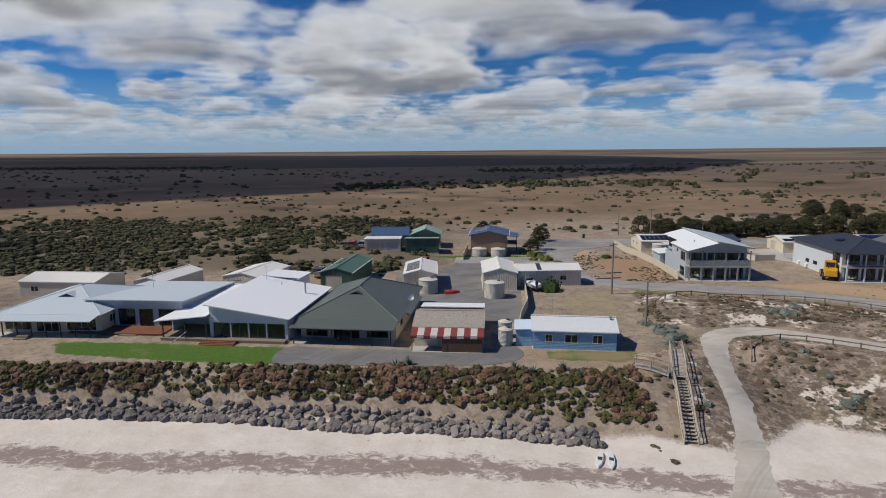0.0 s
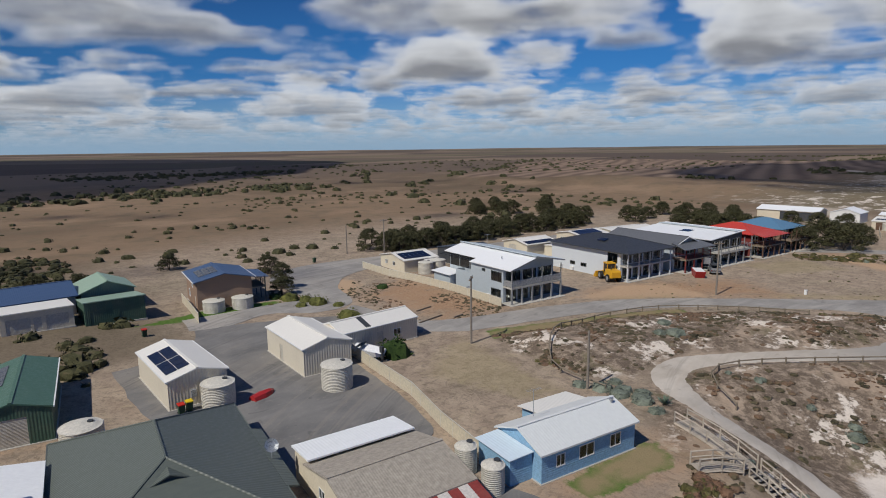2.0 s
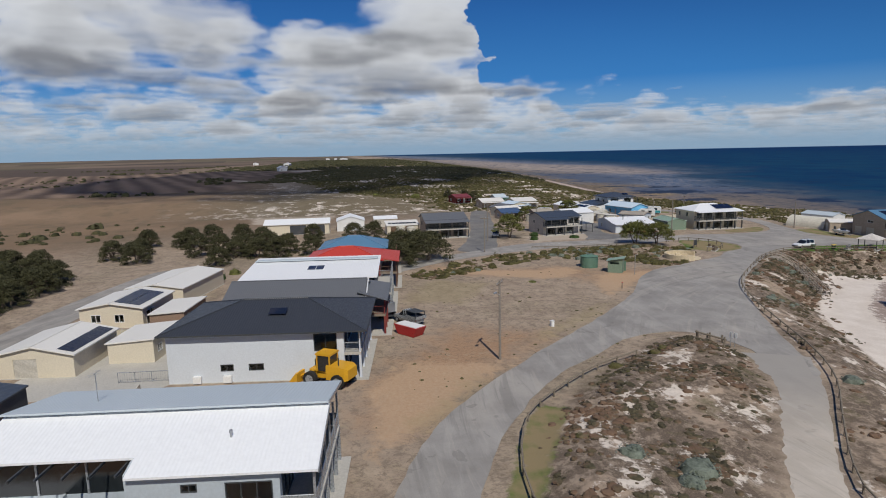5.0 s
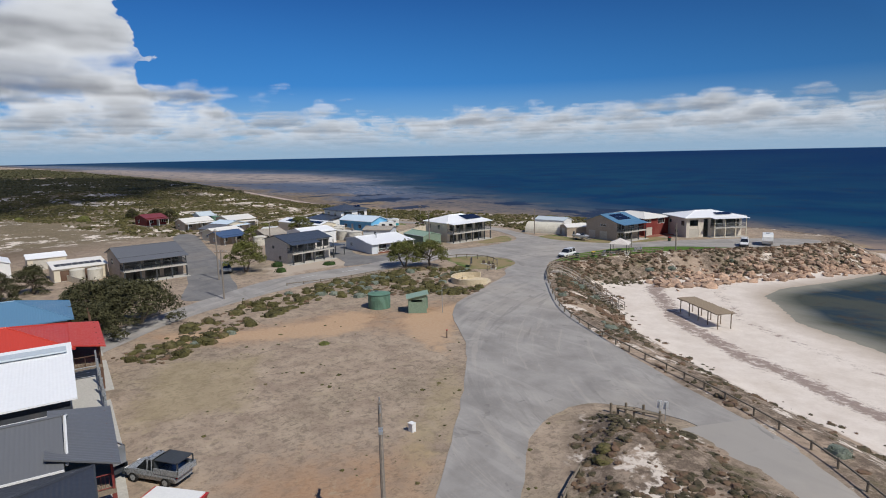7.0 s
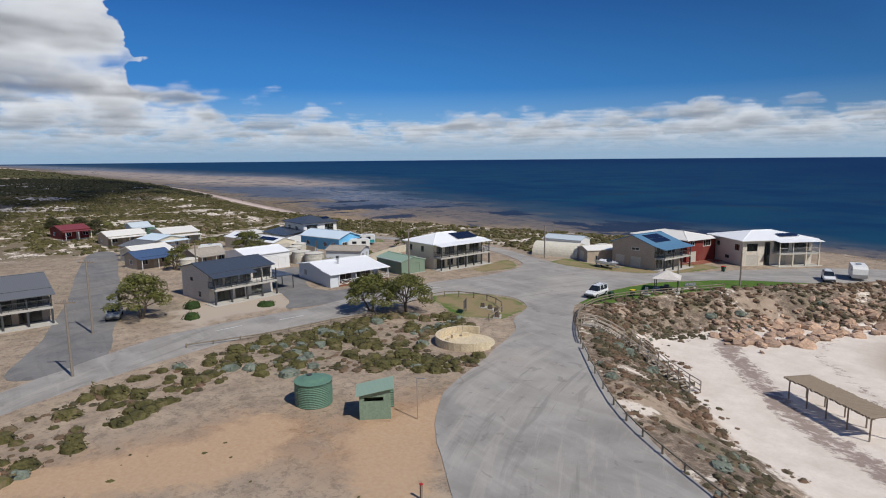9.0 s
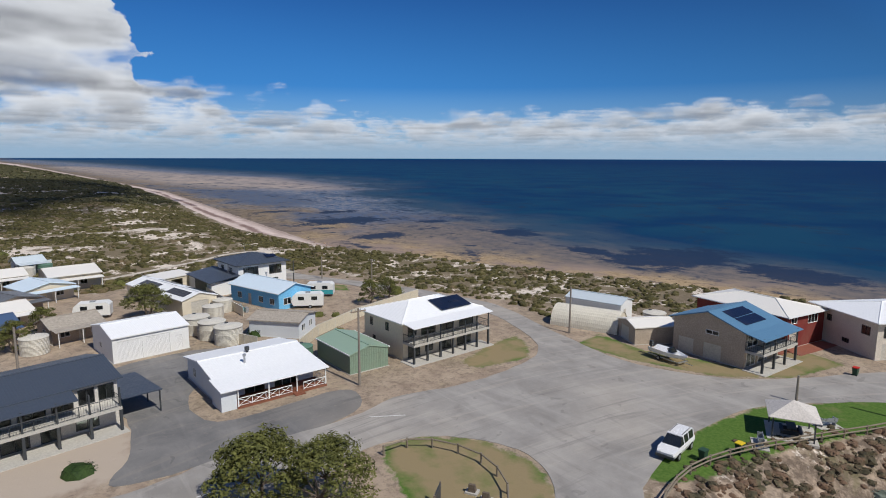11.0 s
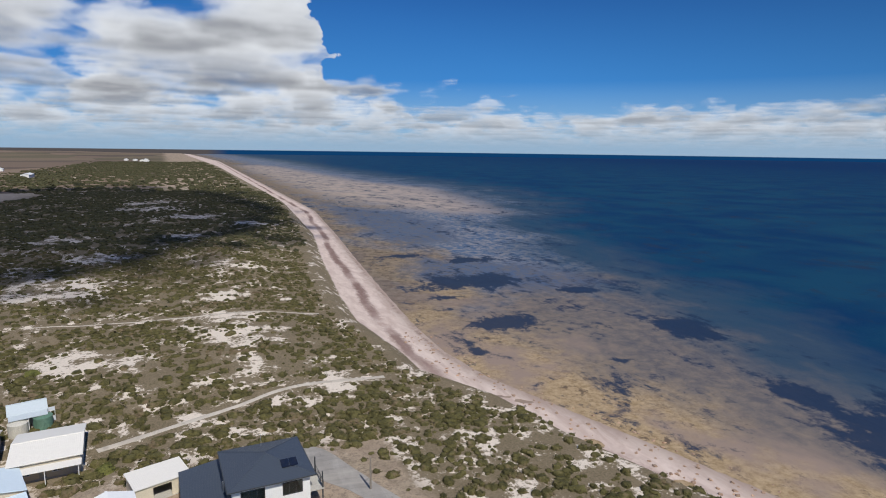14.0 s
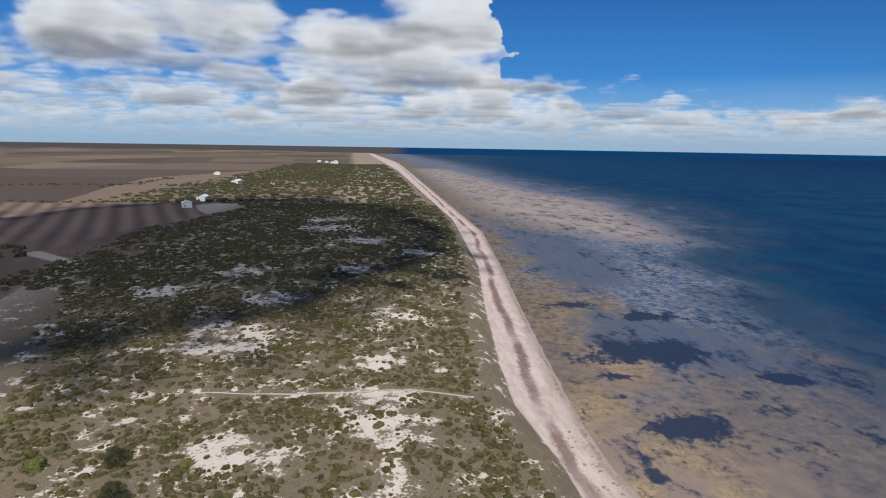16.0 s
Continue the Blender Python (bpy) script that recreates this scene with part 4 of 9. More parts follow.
def walls(parent, w, d, h, material, openings, top=None, thick=0.15, z0=0.0, frame_m=None, door_m=None):
    """Four walls with real openings. openings: side -> rows of (u, z, width, height, kind)."""
    frame_m, door_m = frame_m or TRIM, door_m or ROLLER
    s = Shape()
    for side in "FRBL":
        length = w if side in "FB" else d
        rows = openings.get(side, [])
        if rows is None:
            continue
        a, b = (0.0, length) if side in "FB" else (thick, length - thick)
        us = sorted({a, b, *((thick, length - thick) if side in "FB" else ()), *[r[0] for r in rows], *[r[0] + r[2] for r in rows]})
        zs = sorted({z0, h, *[r[1] for r in rows], *[r[1] + r[3] for r in rows]})
        for (u0, u1), (q0, q1) in itertools.product(zip(us, us[1:]), zip(zs, zs[1:])):
            mid = ((u0 + u1) / 2, (q0 + q1) / 2)
            if not any(r[0] < mid[0] < r[0] + r[2] and r[1] < mid[1] < r[1] + r[3] for r in rows):
                side_box(s, side, w, d, u0, u1, 0, -thick, q0, q1)
        if top:
            cuts = [a, b] if side in "LR" else [0, length]
            cuts = [cuts[0], length / 2, cuts[1]]
            for u0, u1 in zip(cuts, cuts[1:]):
                o = [on_side(side, w, d, u, k, 0) for u, k in ((u0, 0), (u1, 0), (u1, -thick), (u0, -thick))]
                hi = [max(top(*on_side(side, w, d, u, 0, 0)[:2]), h + 0.002) for u in (u0, u1, u1, u0)]
                if max(hi) > h + 0.02:
                    s.hexa([(x, y, h) for x, y, _ in o] + [(x, y, q) for (x, y, _), q in zip(o, hi)])
        for u, z, ww, hh, kind in rows:
            if kind in ("win", "slide", "wide"):
                window(parent, side, w, d, u, z, ww, hh, frame_m, {"win": 1, "slide": 1, "wide": max(2, round(ww / 1.2) - 1)}[kind])
            elif kind == "roller":
                part("roller_door", side_box(Shape(), side, w, d, u, u + ww, -0.05, -0.11, z, z + hh), door_m, parent)
            elif kind == "door":
                dr = part("door", side_box(Shape(), side, w, d, u, u + ww, -0.04, -0.09, z, z + hh), door_m, parent)
                part("handle", side_box(Shape(), side, w, d, u + ww - 0.14, u + ww - 0.06, 0.02, -0.04, z + hh * 0.5, z + hh * 0.5 + 0.05), STEEL, dr)
    return part("wall", s.weld(), material, parent)


def building(name, label, category, x, y, w, d, yaw, h, wall_m, roof, openings=None, group="", frame_m=None, door_m=None, gutter=None, z=None, slab=True, lap=0.0):
    """A house or shed. roof: (kind, rise, overhang, materials); a hipped one may lap forward over a balcony."""
    b = thing(name, x, y, yaw, label, category, group, z)
    kind, rise, over, mats = roof
    top = roof_z(kind, w, d, h, rise) if kind not in ("hip", "pyr") else None
    walls(b, w, d, h, wall_m, openings or {}, top, frame_m=frame_m, door_m=door_m)
    d += lap
    s, ax = make_roof(kind, w, d, h, rise, over)
    part("roof", s.weld(), mats[ax], b)
    X, Y = w / 2 + over, d / 2 + over
    if kind == "gx":
        part("ridge_cap", Shape().box(-X, -0.14, h + rise + 0.12, X, 0.14, h + rise + 0.19), mats[ax], b)
    elif kind == "gy":
        part("ridge_cap", Shape().box(-0.14, -Y, h + rise + 0.12, 0.14, Y, h + rise + 0.19), mats[ax], b)
    elif kind == "hip":
        r = abs(X - Y)
        part("ridge_cap", Shape().beam((-r, 0, h + rise + 0.14), (r, 0, h + rise + 0.14), 0.11, 6) if w >= d else Shape().beam((0, -r, h + rise + 0.14), (0, r, h + rise + 0.14), 0.11, 6), mats[ax], b)
        for sx, sy in itertools.product((-1, 1), repeat=2):
            e0 = h - rise * over / (min(w, d) / 2) + 0.14
            peak = (sx * r, 0, h + rise + 0.14) if w >= d else (0, sy * r, h + rise + 0.14)
            part("hip_cap", Shape().beam((sx * X, sy * Y, e0), peak, 0.09, 5), mats[ax], b)
    if kind in ("hip", "pyr"):
        part("ceiling", Shape().box(-w / 2 + 0.16, -d / 2 + 0.16 + lap / 2, h - 0.06, w / 2 - 0.16, d / 2 - 0.16 - lap / 2, h - 0.01), TRIM, b)
    if slab:
        part("floor_slab", Shape().box(-w / 2 - 0.12, -d / 2 - 0.12 + lap / 2, -0.6, w / 2 + 0.12, d / 2 + 0.12 - lap / 2, 0.05), CONCRETE, b)
    if gutter:
        X, Y = w / 2 + over, d / 2 + over
        e = h - (rise * over / (min(w, d) / 2) if kind in ("hip", "pyr") else 0)
        if kind in ("hip", "pyr"):
            for q in ((-X - 0.1, -Y - 0.1, X + 0.1, -Y), (-X - 0.1, Y, X + 0.1, Y + 0.1), (-X - 0.1, -Y, -X, Y), (X, -Y, X + 0.1, Y)):
                part("gutter", Shape().box(q[0], q[1], e + 0.02, q[2], q[3], e + 0.15), gutter, b)
        elif kind == "gx":
            e = h - rise * over / (d / 2)
            for q in ((-X, -Y - 0.1, X, -Y), (-X, Y, X, Y + 0.1)):
                part("gutter", Shape().box(q[0], q[1], e + 0.02, q[2], q[3], e + 0.15), gutter, b)
        elif kind == "gy":
            e = h - rise * over / (w / 2)
            for q in ((-X - 0.1, -Y, -X, Y), (X, -Y, X + 0.1, Y)):
                part("gutter", Shape().box(q[0], q[1], e + 0.02, q[2], q[3], e + 0.15), gutter, b)
    for c in b.children if lap else ():
        if c.name.split(".")[0] in ("roof", "ridge_cap", "hip_cap", "gutter"):
            c.location.y -= lap / 2
    return b


def solar(parent, zf, x0, y0, nx, ny, pw=1.0, ph=1.65, lift=0.2):
    """Panels in rows on a roof whose underside height is zf."""
    for i, j in itertools.product(range(nx), range(ny)):
        a, b = x0 + i * pw, y0 + j * ph
        c = [(a, b), (a + pw - 0.07, b), (a + pw - 0.07, b + ph - 0.08), (a, b + ph - 0.08)]
        part("solar_panel", Shape().slab([(x, y, zf(x, y) + lift) for x, y in c], 0.04), SOLAR, parent)


def posts(parent, rows, z0, z1, material, r=0.06, name="post"):
    for x, y in rows:
        part(name, Shape().box(x - r, y - r, z0, x + r, y + r, z1), material, parent)


def balustrade(parent, a, b, z, material, height=1.0, kind="bars"):
    """A railing from a to b at deck height z: rails with bars, a glass or sheet infill, or crossed braces."""
    a, b = Vector((*a, z)), Vector((*b, z))
    up = Vector((0, 0, 1))
    n = max(1, round((b - a).length / 1.6))
    s = Shape().beam(a + up * height, b + up * height, 0.04, 4).beam(a + up * 0.1, b + up * 0.1, 0.03, 4)
    for i in range(n + 1):
        q = a.lerp(b, i / n)
        s.beam(q, q + up * height, 0.035, 4)
    if kind == "bars":
        k = max(2, int((b - a).length / 0.22))
        for i in range(1, k):
            q = a.lerp(b, i / k)
            s.beam(q + up * 0.1, q + up * height, 0.012, 3)
    elif kind == "wires":
        for k in (0.3, 0.5, 0.7, 0.85):
            s.beam(a + up * height * k, b + up * height * k, 0.012, 3)
    elif kind == "cross":
        for i in range(n):
            p, q = a.lerp(b, i / n), a.lerp(b, (i + 1) / n)
            s.beam(p + up * 0.1, q + up * height, 0.03, 4).beam(q + up * 0.1, p + up * height, 0.03, 4)
    elif kind == "sheet":
        q = (b - a).to_2d().orthogonal().normalized().to_3d() * 0.02
        s.hexa([a - q + up * 0.1, b - q + up * 0.1, b + q + up * 0.1, a + q + up * 0.1, a - q + up * (height - 0.03), b - q + up * (height - 0.03), b + q + up * (height - 0.03), a + q + up * (height - 0.03)])
    return part("balustrade", s, material, parent)

# ---- roads and paths ----
def road_material(name, dark, light, worn, edge=0.0):
    m = bpy.data.materials.new(name)
    m.use_nodes = True
    n = Nodes(m.node_tree)
    pos = n.add("TexCoord").outputs["Object"]
    fine = n.noise(pos, 8.0, 5.0, 0.7)
    mid = n.noise(pos, 0.22, 5.0, 0.6, 0.3)
    broad = n.noise(pos, 0.06, 3.0, 0.5)
    c = n.mix(n.ramp(mid, 0.35, 0.65), dark, light)
    c = n.mix(n.math("MULTIPLY", n.ramp(broad, 0.5, 0.7), 0.6), c, worn)
    c = n.mix(n.math("MULTIPLY", n.ramp(fine, 0.5, 0.75), 0.25), c, tuple(Vector(dark) * 0.7))
    sweep = n.noise(n.add("Mapping", {"Vector": pos, "Rotation": (0, 0, 0.7), "Scale": (0.16, 1.0, 1.0)}).outputs[0], 0.55, 4.0, 0.6, 0.8)
    c = n.mix(n.math("MULTIPLY", n.ramp(sweep, 0.54, 0.64), 0.28), c, tuple(Vector(light) * 1.22))
    c = n.mix(n.math("MULTIPLY", n.ramp(sweep, 0.42, 0.34), 0.28), c, tuple(Vector(dark) * 0.82))
    # wheel scuffs that swing round, tar patches and drifted sand
    swing = n.vmath("LENGTH", n.vmath("SUBTRACT", pos, (58.0, 20.0, 0.0)))
    scuff = n.noise(n.add("CombineXYZ", {0: n.math("MULTIPLY", swing, 1.0), 1: n.math("MULTIPLY", n.vmath("DOT_PRODUCT", pos, (0.75, -0.66, 0.0)), 0.09)}).outputs[0], 0.75, 4.0, 0.7, 0.5)
    c = n.mix(n.math("MULTIPLY", n.ramp(scuff, 0.55, 0.63), n.math("MULTIPLY", n.ramp(broad, 0.40, 0.55), 0.45)), c, tuple(Vector(dark) * 0.72))
    c = n.mix(n.math("MULTIPLY", n.ramp(scuff, 0.44, 0.37), 0.30), c, tuple(Vector(worn) * 1.08))
    tar = n.noise(pos, 0.45, 3.0, 0.45, 1.2)
    c = n.mix(n.math("MULTIPLY", n.ramp(tar, 0.665, 0.69), 0.35), c, tuple(Vector(dark) * 0.6))
    c = n.mix(n.math("MULTIPLY", n.ramp(n.noise(pos, 1.6, 7.0, 0.8), 0.57, 0.68), 0.30), c, (0.42, 0.36, 0.29))
    if edge:
        near = n.math("ADD", n.vmath("LENGTH", n.vmath("SUBTRACT", pos, (72.0, 58.0, 0.0))), n.math("MULTIPLY", n.math("SUBTRACT", n.noise(pos, 0.5, 5.0, 0.7), 0.5), 9.0))
        c = n.mix(n.math("MULTIPLY", n.ramp(near, 26.0, 9.0), edge), c, (0.31, 0.29, 0.265))
    b = n.add("BsdfPrincipled", {"Base Color": c, "Roughness": 0.9, "Specular IOR Level": 0.2})
    n.link(n.add("Bump", {"Height": n.noise(pos, 18.0, 3.0, 0.7), "Strength": 0.4, "Distance": 0.02}).outputs[0], b.inputs["Normal"])
    n.link(b.outputs[0], n.add("OutputMaterial").inputs[0])
    return m


ASPHALT = road_material("bleached_asphalt", (0.245, 0.230, 0.215), (0.345, 0.326, 0.303), (0.40, 0.365, 0.32))
YARD = road_material("dark_yard_asphalt", (0.145, 0.142, 0.142), (0.21, 0.203, 0.195), (0.25, 0.225, 0.195))
GRAVEL = road_material("pale_limestone_track", (0.43, 0.385, 0.33), (0.56, 0.51, 0.45), (0.46, 0.39, 0.31), 0.9)
LINE = plain("road_line_paint", (0.6, 0.6, 0.58), 0.8)


def rounded(ring, steps=4, closed=True):
    """Catmull-Rom points through a ring or a line."""
    k = len(ring)
    out = []
    for i in range(k if closed else k - 1):
        q = [Vector(ring[j % k] if closed else ring[min(max(j, 0), k - 1)]) for j in (i - 1, i, i + 1, i + 2)]
        for s in range(steps):
            t = s / steps
            out.append(0.5 * (2 * q[1] + (q[2] - q[0]) * t + (2 * q[0] - 5 * q[1] + 4 * q[2] - q[3]) * t * t + (3 * q[1] - q[0] - 3 * q[2] + q[3]) * t ** 3))
    if not closed:
        out.append(Vector(ring[-1]))
    return out


def paving(name, ring, material, label, z=0.04, ragged=0.25, category="road"):
    """A flat paved area with a slightly ragged edge and a skirt."""
    pts = [Vector((p.x + ragged * (rough(np.array([p.x]), np.array([p.y]), 1.5, 41)[0] - 0.5) * 2, p.y + ragged * (rough(np.array([p.x]), np.array([p.y]), 1.5, 43)[0] - 0.5) * 2)) for p in rounded(ring, 6)]
    k = len(pts)
    tris = tessellate_polygon([[p.to_3d() for p in pts]])
    me = bpy.data.meshes.new(name)
    me.from_pydata([(p.x, p.y, z) for p in pts] + [(p.x, p.y, z - 0.15) for p in pts], [], [tuple(t) for t in tris] + [(i, (i + 1) % k, k + (i + 1) % k, k + i) for i in range(k)])
    me.materials.append(material)
    me.update()
    if me.polygons and me.polygons[0].normal.z < 0:
        me.flip_normals()
    return tagged(new(name, me), label, category, kind="structure")


def strip(name, line, widths, material, label, lift=0.05, ragged=0.2, category="road"):
    """A track laid on the land along a line."""
    pts = rounded(line, 8, False)
    ws = np.interp(np.linspace(0, 1, len(pts)), np.linspace(0, 1, len(widths)), widths)
    s = Shape()
    rows = []
    for i, p in enumerate(pts):
        d = (pts[min(i + 1, len(pts) - 1)] - pts[max(i - 1, 0)]).normalized()
        nrm = Vector((-d.y, d.x))
        jag = [ragged * (random.random() - 0.5) * 2 for _ in range(2)]
        for q in (-1, -0.5, 0, 0.5, 1):
            o = p + nrm * q * (ws[i] / 2 + (jag[0] if q < 0 else jag[1]) * (abs(q) == 1))
            rows.append((o.x, o.y, ground_z(o.x, o.y) + lift - (0.12 if abs(q) == 1 else 0)))
    s.add(rows, [(5 * i + j, 5 * i + j + 1, 5 * i + j + 6, 5 * i + j + 5) for i in range(len(pts) - 1) for j in range(4)])
    me = s.mesh(name)
    me.materials.append(material)
    me.polygons.foreach_set("use_smooth", np.ones(len(me.polygons), bool))
    if me.polygons[0].normal.z < 0:
        me.flip_normals()
    return tagged(new(name, me), label, category, kind="structure")


paving("road", [(26, 122), (28, 110), (34, 105.5), (44, 103), (52, 100.5), (60, 97), (66, 92.5), (75, 84.5), (83, 76.5), (92, 68), (100, 61.5), (110, 55.5), (116, 50), (120, 42), (126, 31),
                (130, 27), (134, 20.5), (140, 18.5), (146, 22), (148.5, 28), (146, 36), (145.5, 46), (145, 58), (141, 72), (134, 86), (124, 98), (127, 101), (138, 89), (147, 75), (152, 66), (153.5, 56), (153.5, 46),
                (155, 38), (155, 27), (156.5, 21), (155, 12), (155.5, 4), (158, -3), (165, -7.5), (179, -11), (192, -9), (204, -5), (218, 0.5), (226, 6.5), (233, 7), (233, 3), (220, -2.5), (205, -9.5), (192, -13.5), (179, -15.5),
                (163, -11.5), (149, -9), (139, -12.5), (133, -19.5), (127, -31), (118, -44), (108, -52), (104, -48), (112, -30), (123, -21), (131, -9), (132.5, 0), (131.5, 9), (129, 16), (123, 23),
                (117, 28.5), (109, 36), (103, 40.5), (95, 45.5), (82, 51.5), (71, 56), (64, 58.6), (66, 62), (72, 60.6), (78, 62.5), (80, 66), (78.5, 72), (74, 77.5), (68, 84.5), (58, 91.5), (49, 95.5), (40, 98), (30, 101), (25, 107), (22, 116)],
       ASPHALT, "bleached grey asphalt road and turning area, worn at the edges", 0.045)
paving("road", [(-40, 128), (-28, 124), (-10, 127.5), (6, 124), (14, 126), (20, 122), (27, 124), (31, 136), (40, 144), (60, 146), (90, 144), (107, 143.5), (130, 137), (136, 144), (112, 149.5), (92, 151), (60, 154.5), (36, 157), (24, 150), (22, 132),
                (16, 131), (-8, 131), (-28, 130), (-42, 133)], ASPHALT, "grey asphalt back street behind the houses", 0.05)
paving("pavement", [(-9, 121), (-9, 113), (-8.5, 99), (-4, 92), (-2.6, 80), (3, 81), (9, 80), (11.5, 86), (13.2, 99), (14, 110), (22, 109), (26, 104), (27, 112), (20, 119), (8, 124), (-2, 127), (-9, 127.5)], YARD, "dark grey asphalt yard between sheds", 0.035, category="pavement")
paving("pavement", [(-19.2, 64.8), (-10, 64), (2, 63.6), (8, 65), (9.5, 68), (8, 72), (6.5, 76), (5.8, 72), (5, 69.4), (-6, 69.2), (-14, 70), (-19.2, 70.5)], YARD, "dark grey asphalt strip before the seafront shacks", 0.035, category="pavement")
paving("pavement", [(155, 48), (160, 46), (168, 45), (176, 46), (184, 44.5), (186, 34), (182, 27), (178, 27), (172, 37.5), (162, 38), (162, 24.5), (156, 26), (154.5, 38)], YARD, "grey asphalt driveway between houses", 0.035, category="pavement")
paving("pavement", [(146, 74), (160, 70), (180, 66), (205, 62), (232, 58), (234, 63), (206, 69), (182, 73), (160, 78), (146, 82)], YARD, "grey asphalt side street", 0.03, category="pavement")
paving("pavement", [(72, 138), (82, 138), (88, 133), (94, 128), (94, 123.5), (86, 124), (73, 122.8), (71.5, 130)], CONCRETE, "pale concrete yard behind the houses", 0.04, 0.1, category="pavement")
strip("track", [(70, 58.8), (61.5, 62.8), (53, 68.8), (46.5, 73.2), (41.5, 75.4), (37, 74.8), (33.8, 71.6), (32, 66), (31, 60), (29.5, 54), (27, 48), (24.5, 42)], [8.5, 5.2, 4.6, 4.4, 4.8, 4.6, 4.2, 3.8, 3.6, 3.4, 4, 6], GRAVEL, "pale limestone boat ramp track winding to the beach", 0.06)
strip("path", [(244, 36), (252, 17), (258, 3), (259, -15)], [2.0, 1.6, 1.6, 2.0], GRAVEL, "pale sandy walking path through dune scrub", 0.05, category="path")
strip("path", [(314, 60), (312, 36), (312, 19), (313, -1), (312, -11)], [0.8, 1.2, 1.2, 1.4], GRAVEL, "narrow sandy path through dune scrub", 0.05, category="path")
for x, y, yaw in ((150.3, 58.5, 96), (150, 50, 92), (149.5, 41.5, 88), (153, 24, 60)):
    tagged(part("road_line", Shape().box(-1.8, -0.06, 0.048, 1.8, 0.06, 0.058), LINE, None), "faded white painted road line", "road marking", "centre line", "structure").matrix_world = pose(x, y, 0, 0, 0, yaw)

# ---- seafront row ----
def front_verandah(b, w, d, depth, h0, h1, mats, posts_n, post_m, over=0.3, deck_m=None, z=0.0):
    """A lean-to roof before the front wall, on posts, over a slab."""
    y0, y1 = -d / 2 - depth - over, -d / 2
    part("verandah_roof", Shape().slab([(-w / 2 - over, y0, h0), (w / 2 + over, y0, h0), (w / 2 + over, y1, h1), (-w / 2 - over, y1, h1)], 0.1), mats["X"], b)
    part("verandah_floor", Shape().box(-w / 2, -d / 2 - depth, z - 0.4, w / 2, -d / 2 - 0.13, z + 0.04), deck_m or CONCRETE, b)
    posts(b, [(-w / 2 + 0.1 + i * (w - 0.2) / (posts_n - 1), -d / 2 - depth + 0.15) for i in range(posts_n)], z, h0 - 0.08, post_m)


def gablet(b, y, z, w, depth, mats):
    part("gablet_roof", Shape().slab([(-w, y - 0.2, z), (0, y - 0.2, z + w * 0.42), (0, y + depth, z + w * 0.42), (-w, y + depth, z)], 0.08).slab([(0, y - 0.2, z + w * 0.42), (w, y - 0.2, z), (w, y + depth, z), (0, y + depth, z + w * 0.42)], 0.08), mats["Y"], b)
    part("gablet_vent", Shape().add([(-w * 0.9, y, z - 0.1), (w * 0.9, y, z - 0.1), (0, y, z + w * 0.36), (-w * 0.9, y + 0.3, z - 0.1), (w * 0.9, y + 0.3, z - 0.1), (0, y + 0.3, z + w * 0.36)], [(0, 1, 2), (5, 4, 3), (0, 3, 4, 1), (1, 4, 5, 2), (2, 5, 3, 0)]), DARK_TRIM, b)


def steps(b, x, y, w, n, rise, tread, material, name="step"):
    for i in range(n):
        part(name, Shape().box(x - w / 2, y - tread * (i + 1), -0.1, x + w / 2, y - tread * i, rise * (n - i)), material, b)


def antenna(b, x, y, z, h=2.5):
    s = Shape().beam((x, y, z), (x, y, z + h), 0.03, 5).beam((x - 0.7, y, z + h), (x + 0.7, y, z + h), 0.015, 4)
    for i in range(5):
        s.beam((x - 0.6 + 0.3 * i, y - 0.35, z + h), (x - 0.6 + 0.3 * i, y + 0.35, z + h), 0.01, 3)
    part("antenna", s, STEEL, b)


def flue(b, x, y, z, h=1.2, r=0.12):
    part("flue", Shape().beam((x, y, z), (x, y, z + h), r, 10).beam((x, y, z + h), (x, y, z + h + 0.18), r * 1.7, 10), STEEL, b)


def dish(b, x, y, z):
    s = Shape().beam((x, y, z), (x, y, z + 0.9), 0.035, 6)
    k = len(s.v)
    s.lathe([(0.02, 0.0), (0.25, 0.04), (0.5, 0.16)], 14)
    m = Matrix.Translation((x, y, z + 0.95)) @ Matrix.Rotation(radians(55), 4, "X")
    s.v = s.v[:k] + [tuple(m @ Vector(p)) for p in s.v[k:]]
    part("satellite_dish", s, CAR_SILVER, b)


h = building("house", "pale zinc-roofed seafront house with a glazed verandah", "house", -52.5, 85, 14, 15, -3, 2.7, W_CREAM, ("hip", 2.1, 0.5, R_ZINC),
             {"F": [(0.6, 0.3, 3.6, 2.1, "wide"), (5.0, 0.1, 3.2, 2.3, "wide"), (9.2, 0.3, 4.2, 2.1, "wide")], "R": [(2, 0.9, 1.4, 1.1, "win"), (6, 0.9, 1.4, 1.1, "win")]}, gutter=TRIM)
front_verandah(h, 14, 15, 2.4, 2.35, 2.75, R_ZINC, 8, DARK_TRIM)
gablet(h, -3.6, 3.7, 2.0, 2.5, R_ZINC)
steps(h, -2, -9.9, 1.6, 3, 0.13, 0.3, TIMBER)

